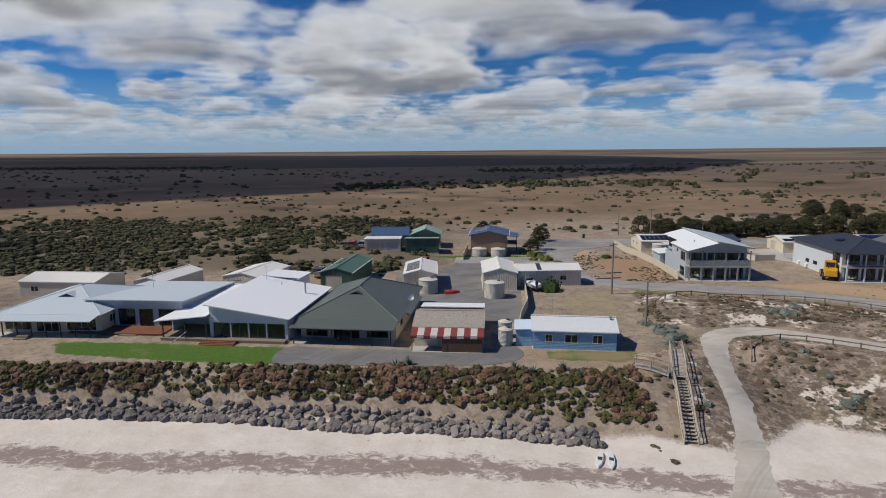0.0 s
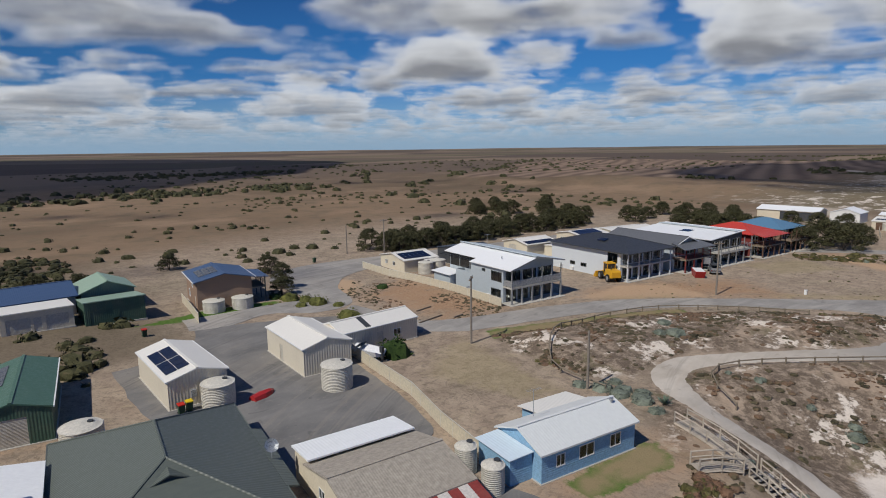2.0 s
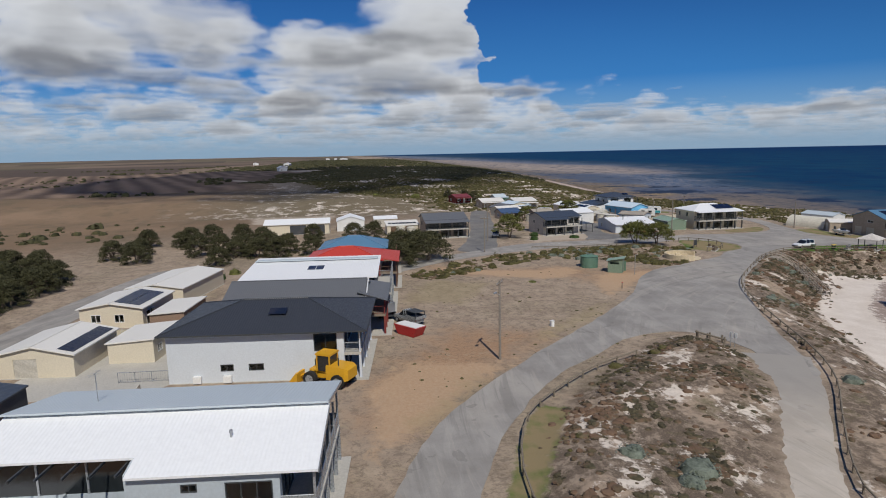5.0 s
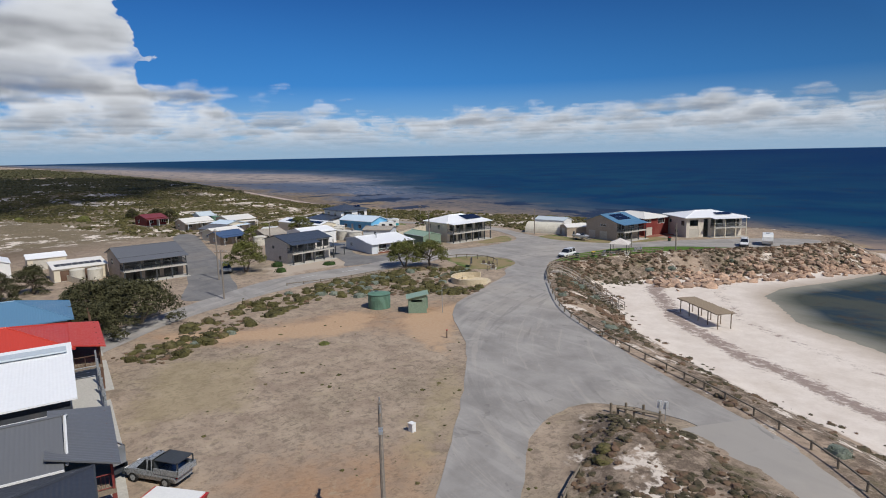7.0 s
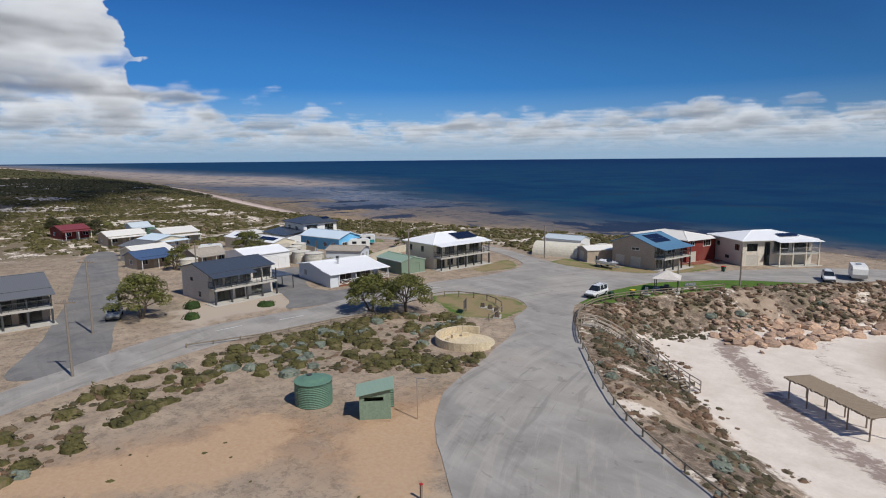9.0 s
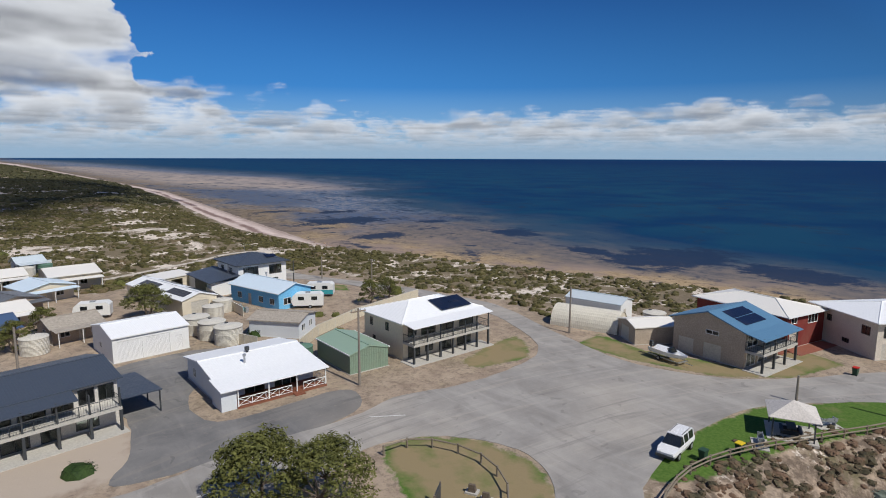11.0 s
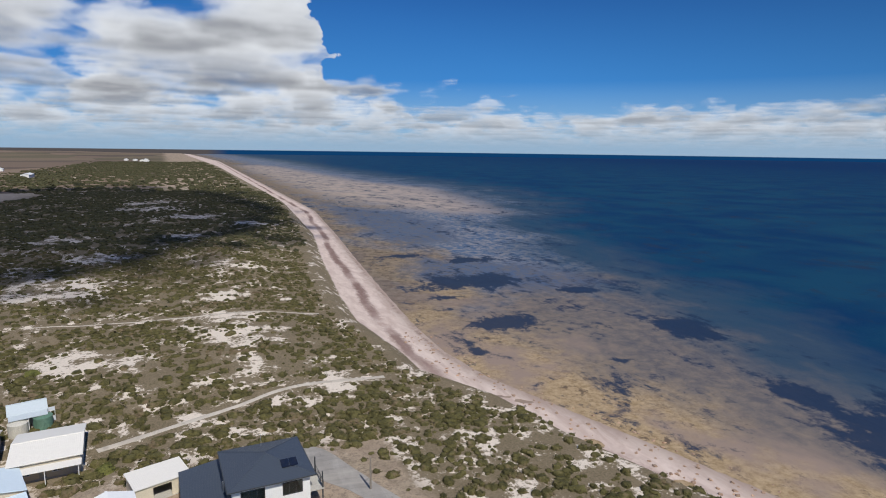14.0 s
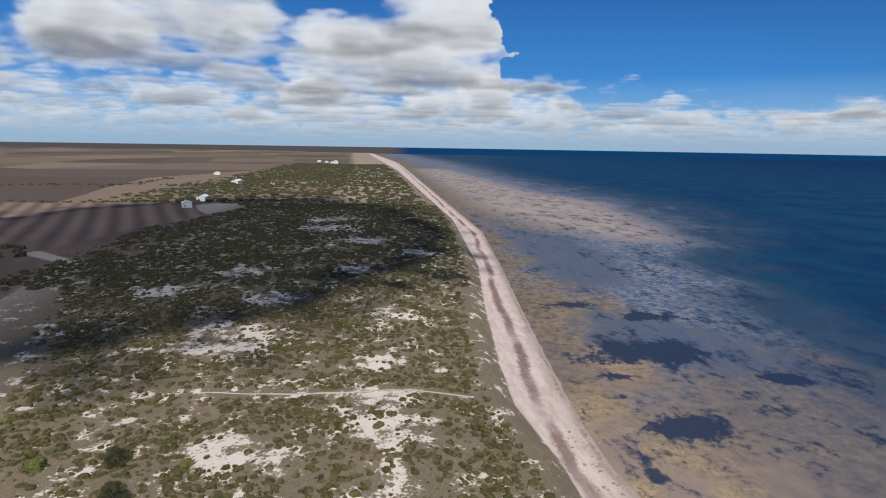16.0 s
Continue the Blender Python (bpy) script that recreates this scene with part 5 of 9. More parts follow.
h = building("house", "low house with a pale skillion roof and wide glass front", "house", -41.7, 87.2, 13.2, 15, -5, 2.9, W_GREY, ("s-y", 0.9, 0.6, R_ZINC),
             {"F": [(0.8, 0.3, 2.6, 2.3, "slide"), (4.0, 0.3, 2.4, 2.3, "slide"), (7.0, 0.1, 2.0, 2.5, "slide"), (9.8, 0.3, 2.6, 2.3, "slide")], "R": [(3, 1.0, 1.6, 1.1, "win"), (9, 1.0, 1.6, 1.1, "win")]}, frame_m=DARK_TRIM)
part("deck", Shape().box(-7.5, -11.2, 0.12, 5.5, -7.64, 0.24), DECK, h)
for i in range(6):
    part("deck_post", Shape().box(-7.3 + 2.5 * i, -11.1, -0.4, -7.1 + 2.5 * i, -10.9, 0.12), TIMBER, h)
part("outdoor_bench", Shape().box(-6.9, -10.4, 0.6, -4.6, -9.9, 0.68).box(-6.7, -10.3, 0.24, -6.6, -10.0, 0.6).box(-4.9, -10.3, 0.24, -4.8, -10.0, 0.6), TRIM, h)
steps(h, 1.0, -11.2, 2.4, 1, 0.12, 0.4, TIMBER)
antenna(h, -3, 2, 3.4)

h = building("house", "seafront house with a large white skillion roof and deck", "house", -23.9, 81.8, 10.4, 16.8, -7, 3.0, W_PALE, ("s-x", 1.5, 0.5, R_WHITE),
             {"F": [(0.5, 0.35, 2.2, 1.9, "slide"), (2.9, 0.35, 2.2, 1.9, "slide"), (5.3, 0.35, 2.2, 1.9, "slide"), (7.7, 0.35, 2.3, 1.9, "slide")], "R": [(2, 1.0, 1.5, 1.0, "win"), (7, 1.0, 1.5, 1.0, "win"), (12, 1.0, 1.0, 1.0, "win")]}, frame_m=DARK_TRIM)
part("wing_wall", Shape().box(-11.6, -6.5, 0, -11.45, 11, 2.5).box(-11.45, 10.85, 0, -5.22, 11, 2.9).box(-11.45, -3.2, 0, -5.22, -3.05, 2.8), W_PALE, h)
part("wing_roof", Shape().slab([(-12.3, -9.4, 2.5), (-5.15, -9.4, 3.35), (-5.15, 11.5, 3.35), (-12.3, 11.5, 2.5)], 0.12), R_WHITE["Y"], h)
part("raised_roof", Shape().slab([(-5.5, 9.0, 4.75), (0.5, 9.0, 4.35), (0.5, 14.5, 4.2), (-5.5, 14.5, 4.6)], 0.12).box(-5.0, 9.2, 2.6, 0.2, 14.2, 4.1), R_WHITE["Y"], h)
part("deck", Shape().box(-11.4, -9.6, -0.3, -5.3, -3.25, 0.35).box(-5.3, -9.6, -0.3, 5.2, -8.54, 0.35), TIMBER, h)
steps(h, -3.3, -9.6, 4.6, 4, 0.09, 0.34, DECK)
posts(h, [(-11.2, -9.2), (-8.2, -9.2), (-5.3, -9.2)], 0.35, 2.45, DARK_TRIM)
part("side_verandah", Shape().box(5.2, -8.3, 0, 6.4, 8.0, 0.1), CONCRETE, h)
flue(h, 3.4, 3.4, 3.2, 1.7, 0.13)
antenna(h, -4.0, 7.0, 4.4, 2.2)
part("hot_water_vent", Shape().beam((-1, 5.5, 3.8), (-1, 5.5, 4.6), 0.05, 8), STEEL, h)
part("handrail", Shape().beam((-9.0, -11.2, 0.2), (-8.0, -9.0, 1.2), 0.05, 6).beam((-9.0, -11.2, -0.2), (-9.0, -11.2, 0.3), 0.04, 6), TRIM, h)

h = building("house", "seafront house with a broad green-grey hipped roof and open verandah", "house", -11.2, 83.2, 12.6, 18.6, -7, 2.6, W_CREAM, ("hip", 2.7, 0.45, R_SLATE),
             {"F": [(0.8, 0.2, 2.8, 2.1, "slide"), (4.4, 0.05, 3.4, 2.3, "wide"), (8.8, 0.2, 2.8, 2.1, "slide")], "R": [(3, 0.9, 1.4, 1.1, "win"), (8, 0.9, 1.4, 1.1, "win"), (13, 0.05, 0.9, 2.05, "door")], "L": [(4, 0.9, 1.4, 1.1, "win"), (11, 0.9, 1.4, 1.1, "win")]}, gutter=R_SLATE["X"], frame_m=DARK_TRIM, door_m=TRIM)
front_verandah(h, 12.6, 18.6, 3.0, 2.25, 2.62, R_SLATE, 6, DARK_TRIM, 0.35)
gablet(h, -4.6, 4.35, 1.9, 2.8, R_SLATE)
part("side_roof", Shape().slab([(6.7, -5.5, 2.6), (7.6, -5.5, 2.35), (7.6, 4.0, 2.35), (6.7, 4.0, 2.6)], 0.1), R_SLATE["Y"], h)
part("outdoor_table", Shape().box(-0.9, -11.2, 0.74, 0.9, -10.4, 0.79).box(-0.8, -11.1, 0.04, -0.72, -10.5, 0.74).box(0.72, -11.1, 0.04, 0.8, -10.5, 0.74), TIMBER, h)
dish(h, 6.9, -1.5, 2.6)
posts(h, [(-6.2 + 0.9 * k, -12.15 + 0.5 * k) for k in range(1)], 0, 2.2, TIMBER, 0.05)

h = building("shop", "small shack shop with an old fibre-cement roof and striped awning", "shop", 0.9, 74.2, 8.4, 8.0, -5, 2.5, W_CREAM, ("gx", 0.9, 0.25, R_OLD),
             {"F": [(0.6, 0.9, 2.0, 1.1, "win"), (3.4, 0.0, 1.0, 2.05, "door"), (5.0, 0.8, 2.8, 1.2, "wide")], "R": [(2, 0.9, 1.2, 1.0, "win")], "L": [(2, 0.9, 1.0, 1.0, "win")]})
part("rear_roof", Shape().slab([(-4.3, 3.6, 3.05), (4.3, 3.6, 3.05), (4.3, 7.0, 2.7), (-4.3, 7.0, 2.7)], 0.12), R_WHITE["X"], h)
part("rear_wall", Shape().box(-4.1, 4.02, 0, 4.1, 6.8, 2.58), W_CREAM, h)
aw = part("awning", Shape().box(-4.4, -6.1, 1.95, 4.4, -6.0, 2.05), DARK_TRIM, h)
for i in range(11):
    a, b_ = -4.4 + 0.8 * i, -4.4 + 0.8 * (i + 1)
    part("stripe", Shape().slab([(a, -6.15, 2.0), (b_, -6.15, 2.0), (b_, -4.02, 2.55), (a, -4.02, 2.55)], 0.04).box(a, -6.17, 1.75, b_, -6.14, 2.0), CANVAS_W if i % 2 else CANVAS_R, aw)
part("verandah_floor", Shape().box(-4.3, -6.2, -0.2, 4.3, -4.13, 0.06), CONCRETE, h)
posts(h, [(-4.2, -6.05), (0, -6.05), (4.2, -6.05)], 0, 1.95, DARK_TRIM, 0.04)
part("screen", Shape().box(-0.6, -6.06, 0.05, 4.2, -6.03, 1.7), W_TIMBER, h, "dark shade-cloth screen")

h = building("beach_shack", "sky-blue weatherboard beach shack with a pale iron roof", "shack", 16.0, 71.2, 9.8, 5.2, -7, 2.35, W_BLUE, ("gx", 1.0, 0.25, R_CHALK),
             {"F": [(1.4, 0.9, 0.9, 1.0, "win"), (3.7, 0.85, 1.6, 1.1, "win"), (7.0, 0.85, 1.2, 1.1, "win")], "R": [(1.2, 0.9, 1.0, 1.0, "win")], "L": [(1.5, 0, 0.9, 2.0, "door")]}, door_m=W_BLUE)
part("lean_to", Shape().box(-0.5, 2.6, 0, 4.5, 5.0, 2.0), W_BLUE, h)
part("lean_to_roof", Shape().slab([(-0.8, 2.4, 2.5), (4.8, 2.4, 2.5), (4.8, 5.3, 2.1), (-0.8, 5.3, 2.1)], 0.08), R_PALE["X"], h)
part("porch", Shape().box(-7.0, -1.6, 0, -4.95, 2.3, 2.05), W_BLUE, h)
part("porch_roof", Shape().slab([(-7.2, -1.8, 2.15), (-4.95, -1.8, 2.25), (-4.95, 2.5, 2.25), (-7.2, 2.5, 2.15)], 0.06), R_SKY["X"], h)
antenna(h, -2.5, 1.2, 3.2, 2.2)
flue(h, 4.4, -0.5, 3.0, 0.5, 0.1)

# ---- sheds behind the row ----
SHED_FRONT = [(0.5, 0, 2.6, 2.4, "roller"), (3.6, 0, 0.9, 2.0, "door")]
s1 = building("shed", "cream steel shed with solar panels on its pale roof", "shed", -4.0, 105.6, 5.6, 11.2, 1, 2.8, W_SHED, ("gy", 0.75, 0.12, R_PALE), {"F": [(3.9, 0, 0.9, 2.0, "door")], "R": [(3, 0, 2.6, 2.3, "roller")]}, gutter=TRIM)
zf = roof_z("gy", 5.6, 11.2, 2.8, 0.75)
solar(s1, zf, -2.5, -0.5, 2, 3, 1.15, 1.15)
solar(s1, zf, -2.5, -0.5 - 3.6, 2, 3, 1.15, 1.15)
part("meter_box", Shape().box(-0.8, -5.85, 0.9, -0.3, -5.6, 1.6), CAR_SILVER, s1)
s2 = building("shed", "tall cream steel shed with a pale gabled roof", "shed", 9.9, 104.8, 5.7, 10.8, -2, 3.0, W_SHED, ("gy", 0.8, 0.1, R_PALE), {"L": [(4, 0, 0.9, 2.0, "door")], "B": [(0.8, 0, 3.2, 2.6, "roller")]}, gutter=TRIM)
s3 = building("shed", "long cream steel shed with a pale gabled roof", "shed", 18.6, 105.2, 11.2, 5.2, 2, 2.7, W_SHED, ("gx", 0.8, 0.1, R_PALE), {"F": [(5.0, 0, 0.9, 2.0, "door"), (7.4, 1.0, 1.2, 0.9, "win")]}, gutter=TRIM)
zf = roof_z("gx", 11.2, 5.2, 2.7, 0.8)
for x0, y0, y1 in ((-2.1, -2.5, -0.15), (-0.9, 0.15, 2.4)):
    part("skylight", Shape().slab([(x, y, zf(x, y) + 0.16) for x, y in ((x0, y0), (x0 + 0.75, y0), (x0 + 0.75, y1), (x0, y1))], 0.03), DARK_TRIM, s3)
h = building("shed", "dark green steel shed with solar hot water panels", "shed", -17.6, 107.6, 5.6, 13.5, -8, 3.0, W_FOREST, ("gy", 0.8, 0.15, R_FOREST), {"F": [(0.8, 0, 3, 2.5, "roller")], "L": [(3, 0, 0.9, 2.0, "door")]}, gutter=TRIM)
solar(h, roof_z("gy", 5.6, 13.5, 3.0, 0.8), -2.0, -1.0, 1, 4, 1.0, 1.5)
building("shed", "pale cream steel shed with a low roof", "shed", -33.2, 104.5, 7.0, 10.5, -14, 2.7, W_SHED, ("gy", 0.7, 0.15, R_PALE), {"F": [(1, 0, 2.6, 2.2, "roller")]})
building("shed", "long pale cream shed with a gabled roof", "shed", -48.0, 102.5, 5.5, 11.0, -14, 2.5, W_SHED, ("gy", 0.7, 0.15, R_PALE), {"R": [(4, 0, 0.9, 2.0, "door")]})
building("shed", "wide pale iron-roofed shed", "shed", -64.0, 101.0, 13.5, 8.0, -6, 2.6, W_CREAM, ("gx", 0.8, 0.2, R_PALE), {"F": [(2, 0.9, 1.4, 1.0, "win")]})
h = building("house", "back-street house with an ink-blue gabled roof", "house", -13.0, 147.5, 8.6, 9.5, 2, 2.8, W_CREAM, ("gx", 1.3, 0.4, R_INK), {"F": [(1, 0.9, 1.4, 1.1, "win"), (5, 0.9, 1.4, 1.1, "win")]})
building("garage", "cream double garage with a pale flat roof", "garage", -13.9, 138.2, 8.2, 6.2, 1, 2.5, W_CREAM, ("s-y", 0.3, 0.15, R_PALE), {"F": [(0.6, 0, 2.7, 2.1, "roller"), (3.6, 0, 0.9, 2.0, "door"), (5.0, 0, 2.6, 2.1, "roller")]})
building("house", "house with a pale green gabled roof", "house", -4.2, 147.0, 7.2, 8.0, 0, 3.0, W_GREEN, ("gy", 1.4, 0.3, R_GREEN), {"F": [(1, 0.9, 1.2, 1.1, "win")]})
building("garage", "dark green garage with a pale green roof", "garage", -4.8, 137.6, 7.6, 6.4, 0, 2.7, W_FOREST, ("s-y", 0.7, 0.15, R_GREEN), {"F": [(0.6, 0, 2.8, 2.2, "roller"), (4.2, 0, 2.8, 2.2, "roller")]}, door_m=W_FOREST)
h = building("house", "two-storey brown brick house with an ink-blue roof", "house", 11.0, 139.0, 8.2, 9.6, -7, 4.5, W_BRICK, ("gy", 0.9, 0.5, R_INK),
             {"L": [(2, 1.0, 1.2, 1.2, "win"), (5, 3.0, 1.2, 1.1, "win"), (7, 0, 0.9, 2.0, "door")], "R": [(1, 0.3, 2.4, 2.0, "slide"), (1, 2.9, 2.4, 1.4, "slide")]}, gutter=TRIM)
part("porch_floor", Shape().box(4.2, -4.5, 2.4, 6.4, 1.5, 2.55), TIMBER, h)
posts(h, [(6.3, -4.4), (6.3, -1.5), (6.3, 1.4)], 0, 4.3, DARK_TRIM, 0.07)
part("porch_roof", Shape().slab([(4.5, -4.9, 4.42), (6.8, -4.9, 4.2), (6.8, 1.9, 4.2), (4.5, 1.9, 4.42)], 0.1), R_INK["Y"], h)
balustrade(h, (6.3, -4.4), (6.3, 1.4), 2.55, DARK_TRIM)
solar(h, roof_z("gy", 8.2, 9.6, 4.5, 0.9), -3.4, -2.6, 3, 3)

# ---- two-storey row ----
def balcony(b, w, d, depth, z, n, post_m, top, rail, rail_m, x0=None, x1=None, deck_m=None):
    """An upper deck along the front on posts that rise to the roof."""
    x0, x1 = -w / 2 if x0 is None else x0, w / 2 if x1 is None else x1
    y = -d / 2 - depth
    part("balcony_deck", Shape().box(x0, y, z - 0.28, x1, -d / 2, z), deck_m or CONCRETE, b)
    posts(b, [(x0 + 0.12 + i * (x1 - x0 - 0.24) / (n - 1), y + 0.12) for i in range(n)], 0, z - 0.28, post_m, 0.12)
    posts(b, [(x0 + 0.12 + i * (x1 - x0 - 0.24) / (n - 1), y + 0.12) for i in range(n)], z, top, post_m, 0.07)
    balustrade(b, (x0 + 0.1, y + 0.12), (x1 - 0.1, y + 0.12), z, rail_m, 1.0, rail)
    balustrade(b, (x0 + 0.1, y + 0.12), (x0 + 0.1, -d / 2), z, rail_m, 1.0, rail)
    balustrade(b, (x1 - 0.1, y + 0.12), (x1 - 0.1, -d / 2), z, rail_m, 1.0, rail)
    part("ground_slab", Shape().box(x0 - 0.6, y - 0.7, -0.3, x1 + 0.3, -d / 2 - 0.13, 0.07), CONCRETE, b)


h = thing("house", 50.3, 111.5, -4, "two-storey pale blue-grey house with a white skillion roof and balcony", "house")
w, d = 10.8, 8.4
walls(h, w, d, 5.3, W_GREY, {"F": [(0.5, 0.1, 2.1, 2.2, "slide"), (3.0, 0.1, 2.2, 2.2, "slide"), (5.6, 0.1, 2.2, 2.2, "slide"), (8.2, 0.1, 2.1, 2.2, "slide"), (0.5, 2.85, 3.0, 2.0, "wide"), (3.9, 2.85, 3.0, 2.0, "wide"), (7.3, 2.85, 3.0, 2.0, "wide")],
                             "L": [(3.0, 4.3, 0.9, 0.5, "win"), (5.4, 0.3, 2.4, 1.7, "slide"), (5.4, 3.2, 2.6, 1.6, "wide")], "R": [(2, 3.3, 1.2, 1.1, "win"), (5, 0.9, 1.2, 1.1, "win")]}, frame_m=DARK_TRIM)
for y in (-4.2, 4.05):
    part("gable_wall", Shape().hexa([(-5.4, y, 5.3), (-0.4, y, 5.3), (-0.4, y + 0.15, 5.3), (-5.4, y + 0.15, 5.3), (-5.4, y, 5.5), (-0.4, y, 6.84), (-0.4, y + 0.15, 6.84), (-5.4, y + 0.15, 5.5)]), W_GREY, h)
    part("gable_wall", Shape().hexa([(-0.4, y, 5.3), (5.4, y, 5.3), (5.4, y + 0.15, 5.3), (-0.4, y + 0.15, 5.3), (-0.4, y, 7.04), (5.4, y, 5.98), (5.4, y + 0.15, 5.98), (-0.4, y + 0.15, 7.04)]), W_GREY, h)
part("rear_wall", Shape().box(-3.4, 4.25, 0, -3.25, 13.0, 3.4).box(-3.25, 12.85, 0, 5.4, 13.0, 5.9).box(5.25, 4.25, 0, 5.4, 12.85, 5.9), W_GREY, h)
part("rear_glazing", Shape().box(-3.36, 4.4, 3.4, -3.3, 12.8, 5.8), CAR_GLASS, h)
for y in (4.4, 7.2, 10.0, 12.8):
    part("mullion", Shape().box(-3.42, y - 0.06, 3.4, -3.24, y + 0.06, 5.9), CAR_SILVER, h)
part("terrace_wall", Shape().box(-5.3, 4.25, 0, -5.15, 8.6, 3.5).box(-5.15, 8.45, 0, -3.45, 8.6, 3.5), W_GREY, h)
part("roof", Shape().slab([(-5.8, -6.4, 5.54), (-0.4, -6.4, 7.0), (-0.4, 4.0, 7.0), (-5.8, 4.0, 5.54)], 0.14).slab([(-4.3, 4.0, 5.945), (-0.4, 4.0, 7.0), (-0.4, 13.4, 7.0), (-4.3, 13.4, 5.945)], 0.14), R_WHITE["Y"], h)
part("upper_roof", Shape().slab([(-0.75, -6.4, 7.3), (5.8, -6.4, 6.06), (5.8, 13.4, 6.06), (-0.75, 13.4, 7.3)], 0.14), R_ZINC["Y"], h)
part("clerestory", Shape().box(-0.4, -4.2, 6.99, -0.28, 13.0, 7.08), DARK_TRIM, h)
for k in range(7):
    part("eave_beam", Shape().box(-5.7, 4.4 + k * 1.4, 5.52, -3.3, 4.5 + k * 1.4, 5.66), DARK_TRIM, h)
lw = part("lean_to_wall", Shape().box(-6.2, 9.0, 0, -3.45, 14.0, 2.3), W_GREY, h)
part("lean_to_roof", Shape().slab([(-6.6, 8.7, 2.45), (-3.45, 8.7, 2.75), (-3.45, 14.4, 2.75), (-6.6, 14.4, 2.45)], 0.1), R_WHITE["Y"], lw)
balcony(h, w, d, 2.0, 2.75, 6, CAR_SILVER, 5.5, "sheet", CAR_SILVER)
part("fascia", Shape().slab([(-5.8, -6.46, 5.54), (-0.4, -6.46, 7.0), (-0.4, -6.41, 7.0), (-5.8, -6.41, 5.54)], 0.2).slab([(-0.4, -6.46, 7.22), (5.8, -6.46, 6.05), (5.8, -6.41, 6.05), (-0.4, -6.41, 7.22)], 0.2), CAR_SILVER, h)
antenna(h, 2.0, 9.0, 6.7, 2.0)
flue(h, -3.0, -1.0, 6.2, 0.35, 0.06)
part("air_conditioner", Shape().box(-5.85, -1.0, 0.1, -5.43, -0.2, 0.85), TRIM, h)
part("floor_slab", Shape().box(-5.5, -4.3, -0.5, 5.5, 13.1, 0.04), CONCRETE, h)

h = building("house", "two-storey white house with a charcoal hipped roof and balcony", "house", 78.6, 113.4, 12.4, 17.6, -5, 5.2, W_PALE, ("hip", 1.7, 0.6, R_DARK),
             {"F": [(0.6, 0.1, 2.4, 2.3, "slide"), (3.5, 0.1, 2.4, 2.3, "slide"), (6.4, 0.1, 2.4, 2.3, "slide"), (9.3, 0.1, 2.4, 2.3, "slide"), (0.6, 2.9, 2.4, 2.0, "slide"), (3.5, 2.9, 2.4, 2.0, "slide"), (6.4, 2.9, 2.4, 2.0, "slide"), (9.3, 2.9, 2.4, 2.0, "slide")],
              "L": [(5.2, 1.2, 1.3, 0.7, "win"), (8.0, 1.2, 1.5, 0.7, "win"), (14.6, 0.2, 2.3, 2.0, "slide"), (14.6, 3.0, 2.3, 1.8, "slide")], "R": [(4, 3.2, 1.4, 1.1, "win"), (10, 3.2, 1.4, 1.1, "win")]}, gutter=DARK_TRIM, frame_m=DARK_TRIM, lap=1.7)
balcony(h, 12.4, 17.6, 1.7, 2.75, 5, W_PALE, 5.0, "wires", CAR_SILVER)
part("skylight", Shape().slab([(-3.6, -2.6, 6.30), (-2.4, -2.6, 6.62), (-2.4, -0.8, 6.62), (-3.6, -0.8, 6.30)], 0.05), SOLAR, h)
for v in (2.5, 5.5):
    part("air_conditioner", Shape().box(-6.6, v, 0.1, -6.22, v + 0.8, 0.8), TRIM, h)

h = building("house", "two-storey house with a grey gable roof and red timber verandah", "house", 91.0, 111.4, 8.2, 16.5, -5, 4.9, W_GREY, ("gy", 1.4, 0.5, R_GREY),
             {"F": [(0.6, 0.1, 2.2, 2.2, "slide"), (3.2, 0.1, 2.0, 2.2, "slide"), (5.6, 0.1, 2.0, 2.2, "slide"), (0.6, 2.8, 3.2, 1.9, "wide"), (4.4, 2.8, 3.2, 1.9, "wide")], "L": [(4, 3.0, 1.2, 1.1, "win")]}, gutter=TRIM)
balcony(h, 8.2, 16.5, 3.0, 2.6, 4, W_MAROON, 4.7, "bars", W_MAROON, deck_m=TIMBER)
part("verandah_roof", Shape().slab([(-5.0, -11.6, 4.6), (5.0, -11.6, 4.6), (4.0, -7.8, 5.5), (-4.0, -7.8, 5.5)], 0.1), R_GREY["X"], h)
part("side_roof", Shape().slab([(-8.4, 1.0, 3.2), (-4.3, 1.0, 4.6), (-4.3, 9.0, 4.6), (-8.4, 9.0, 3.2)], 0.12), R_GREY["Y"], h)
part("gable_trim", Shape().beam((-4.1, -8.9, 4.9), (0, -8.9, 6.35), 0.09, 4).beam((4.1, -8.9, 4.9), (0, -8.9, 6.35), 0.09, 4), TRIM, h)

h = building("house", "long two-storey house with a white skillion roof", "house", 103.6, 110.6, 11.6, 18.6, -4, 5.1, W_CHAR, ("s+x", 0.9, 0.5, R_WHITE),
             {"F": [(0.5, 0.1, 3.2, 2.2, "wide"), (4.2, 0.1, 3.2, 2.2, "wide"), (8.0, 0.1, 3.0, 2.2, "wide"), (0.5, 2.8, 3.2, 1.9, "wide"), (4.2, 2.8, 3.2, 1.9, "wide"), (8.0, 2.8, 3.0, 1.9, "wide")], "L": [(3, 3.2, 2.6, 1.1, "wide"), (10, 3.2, 2.0, 1.1, "win")]}, frame_m=CAR_SILVER)
part("upper_roof", Shape().slab([(3.4, -9.4, 6.25), (6.6, -9.4, 6.05), (6.6, 9.6, 6.05), (3.4, 9.6, 6.25)], 0.14), R_ZINC["Y"], h)
solar(h, roof_z("s+x", 11.6, 18.6, 5.1, 0.9), -1.5, -1.5, 2, 2, 1.1, 1.2)
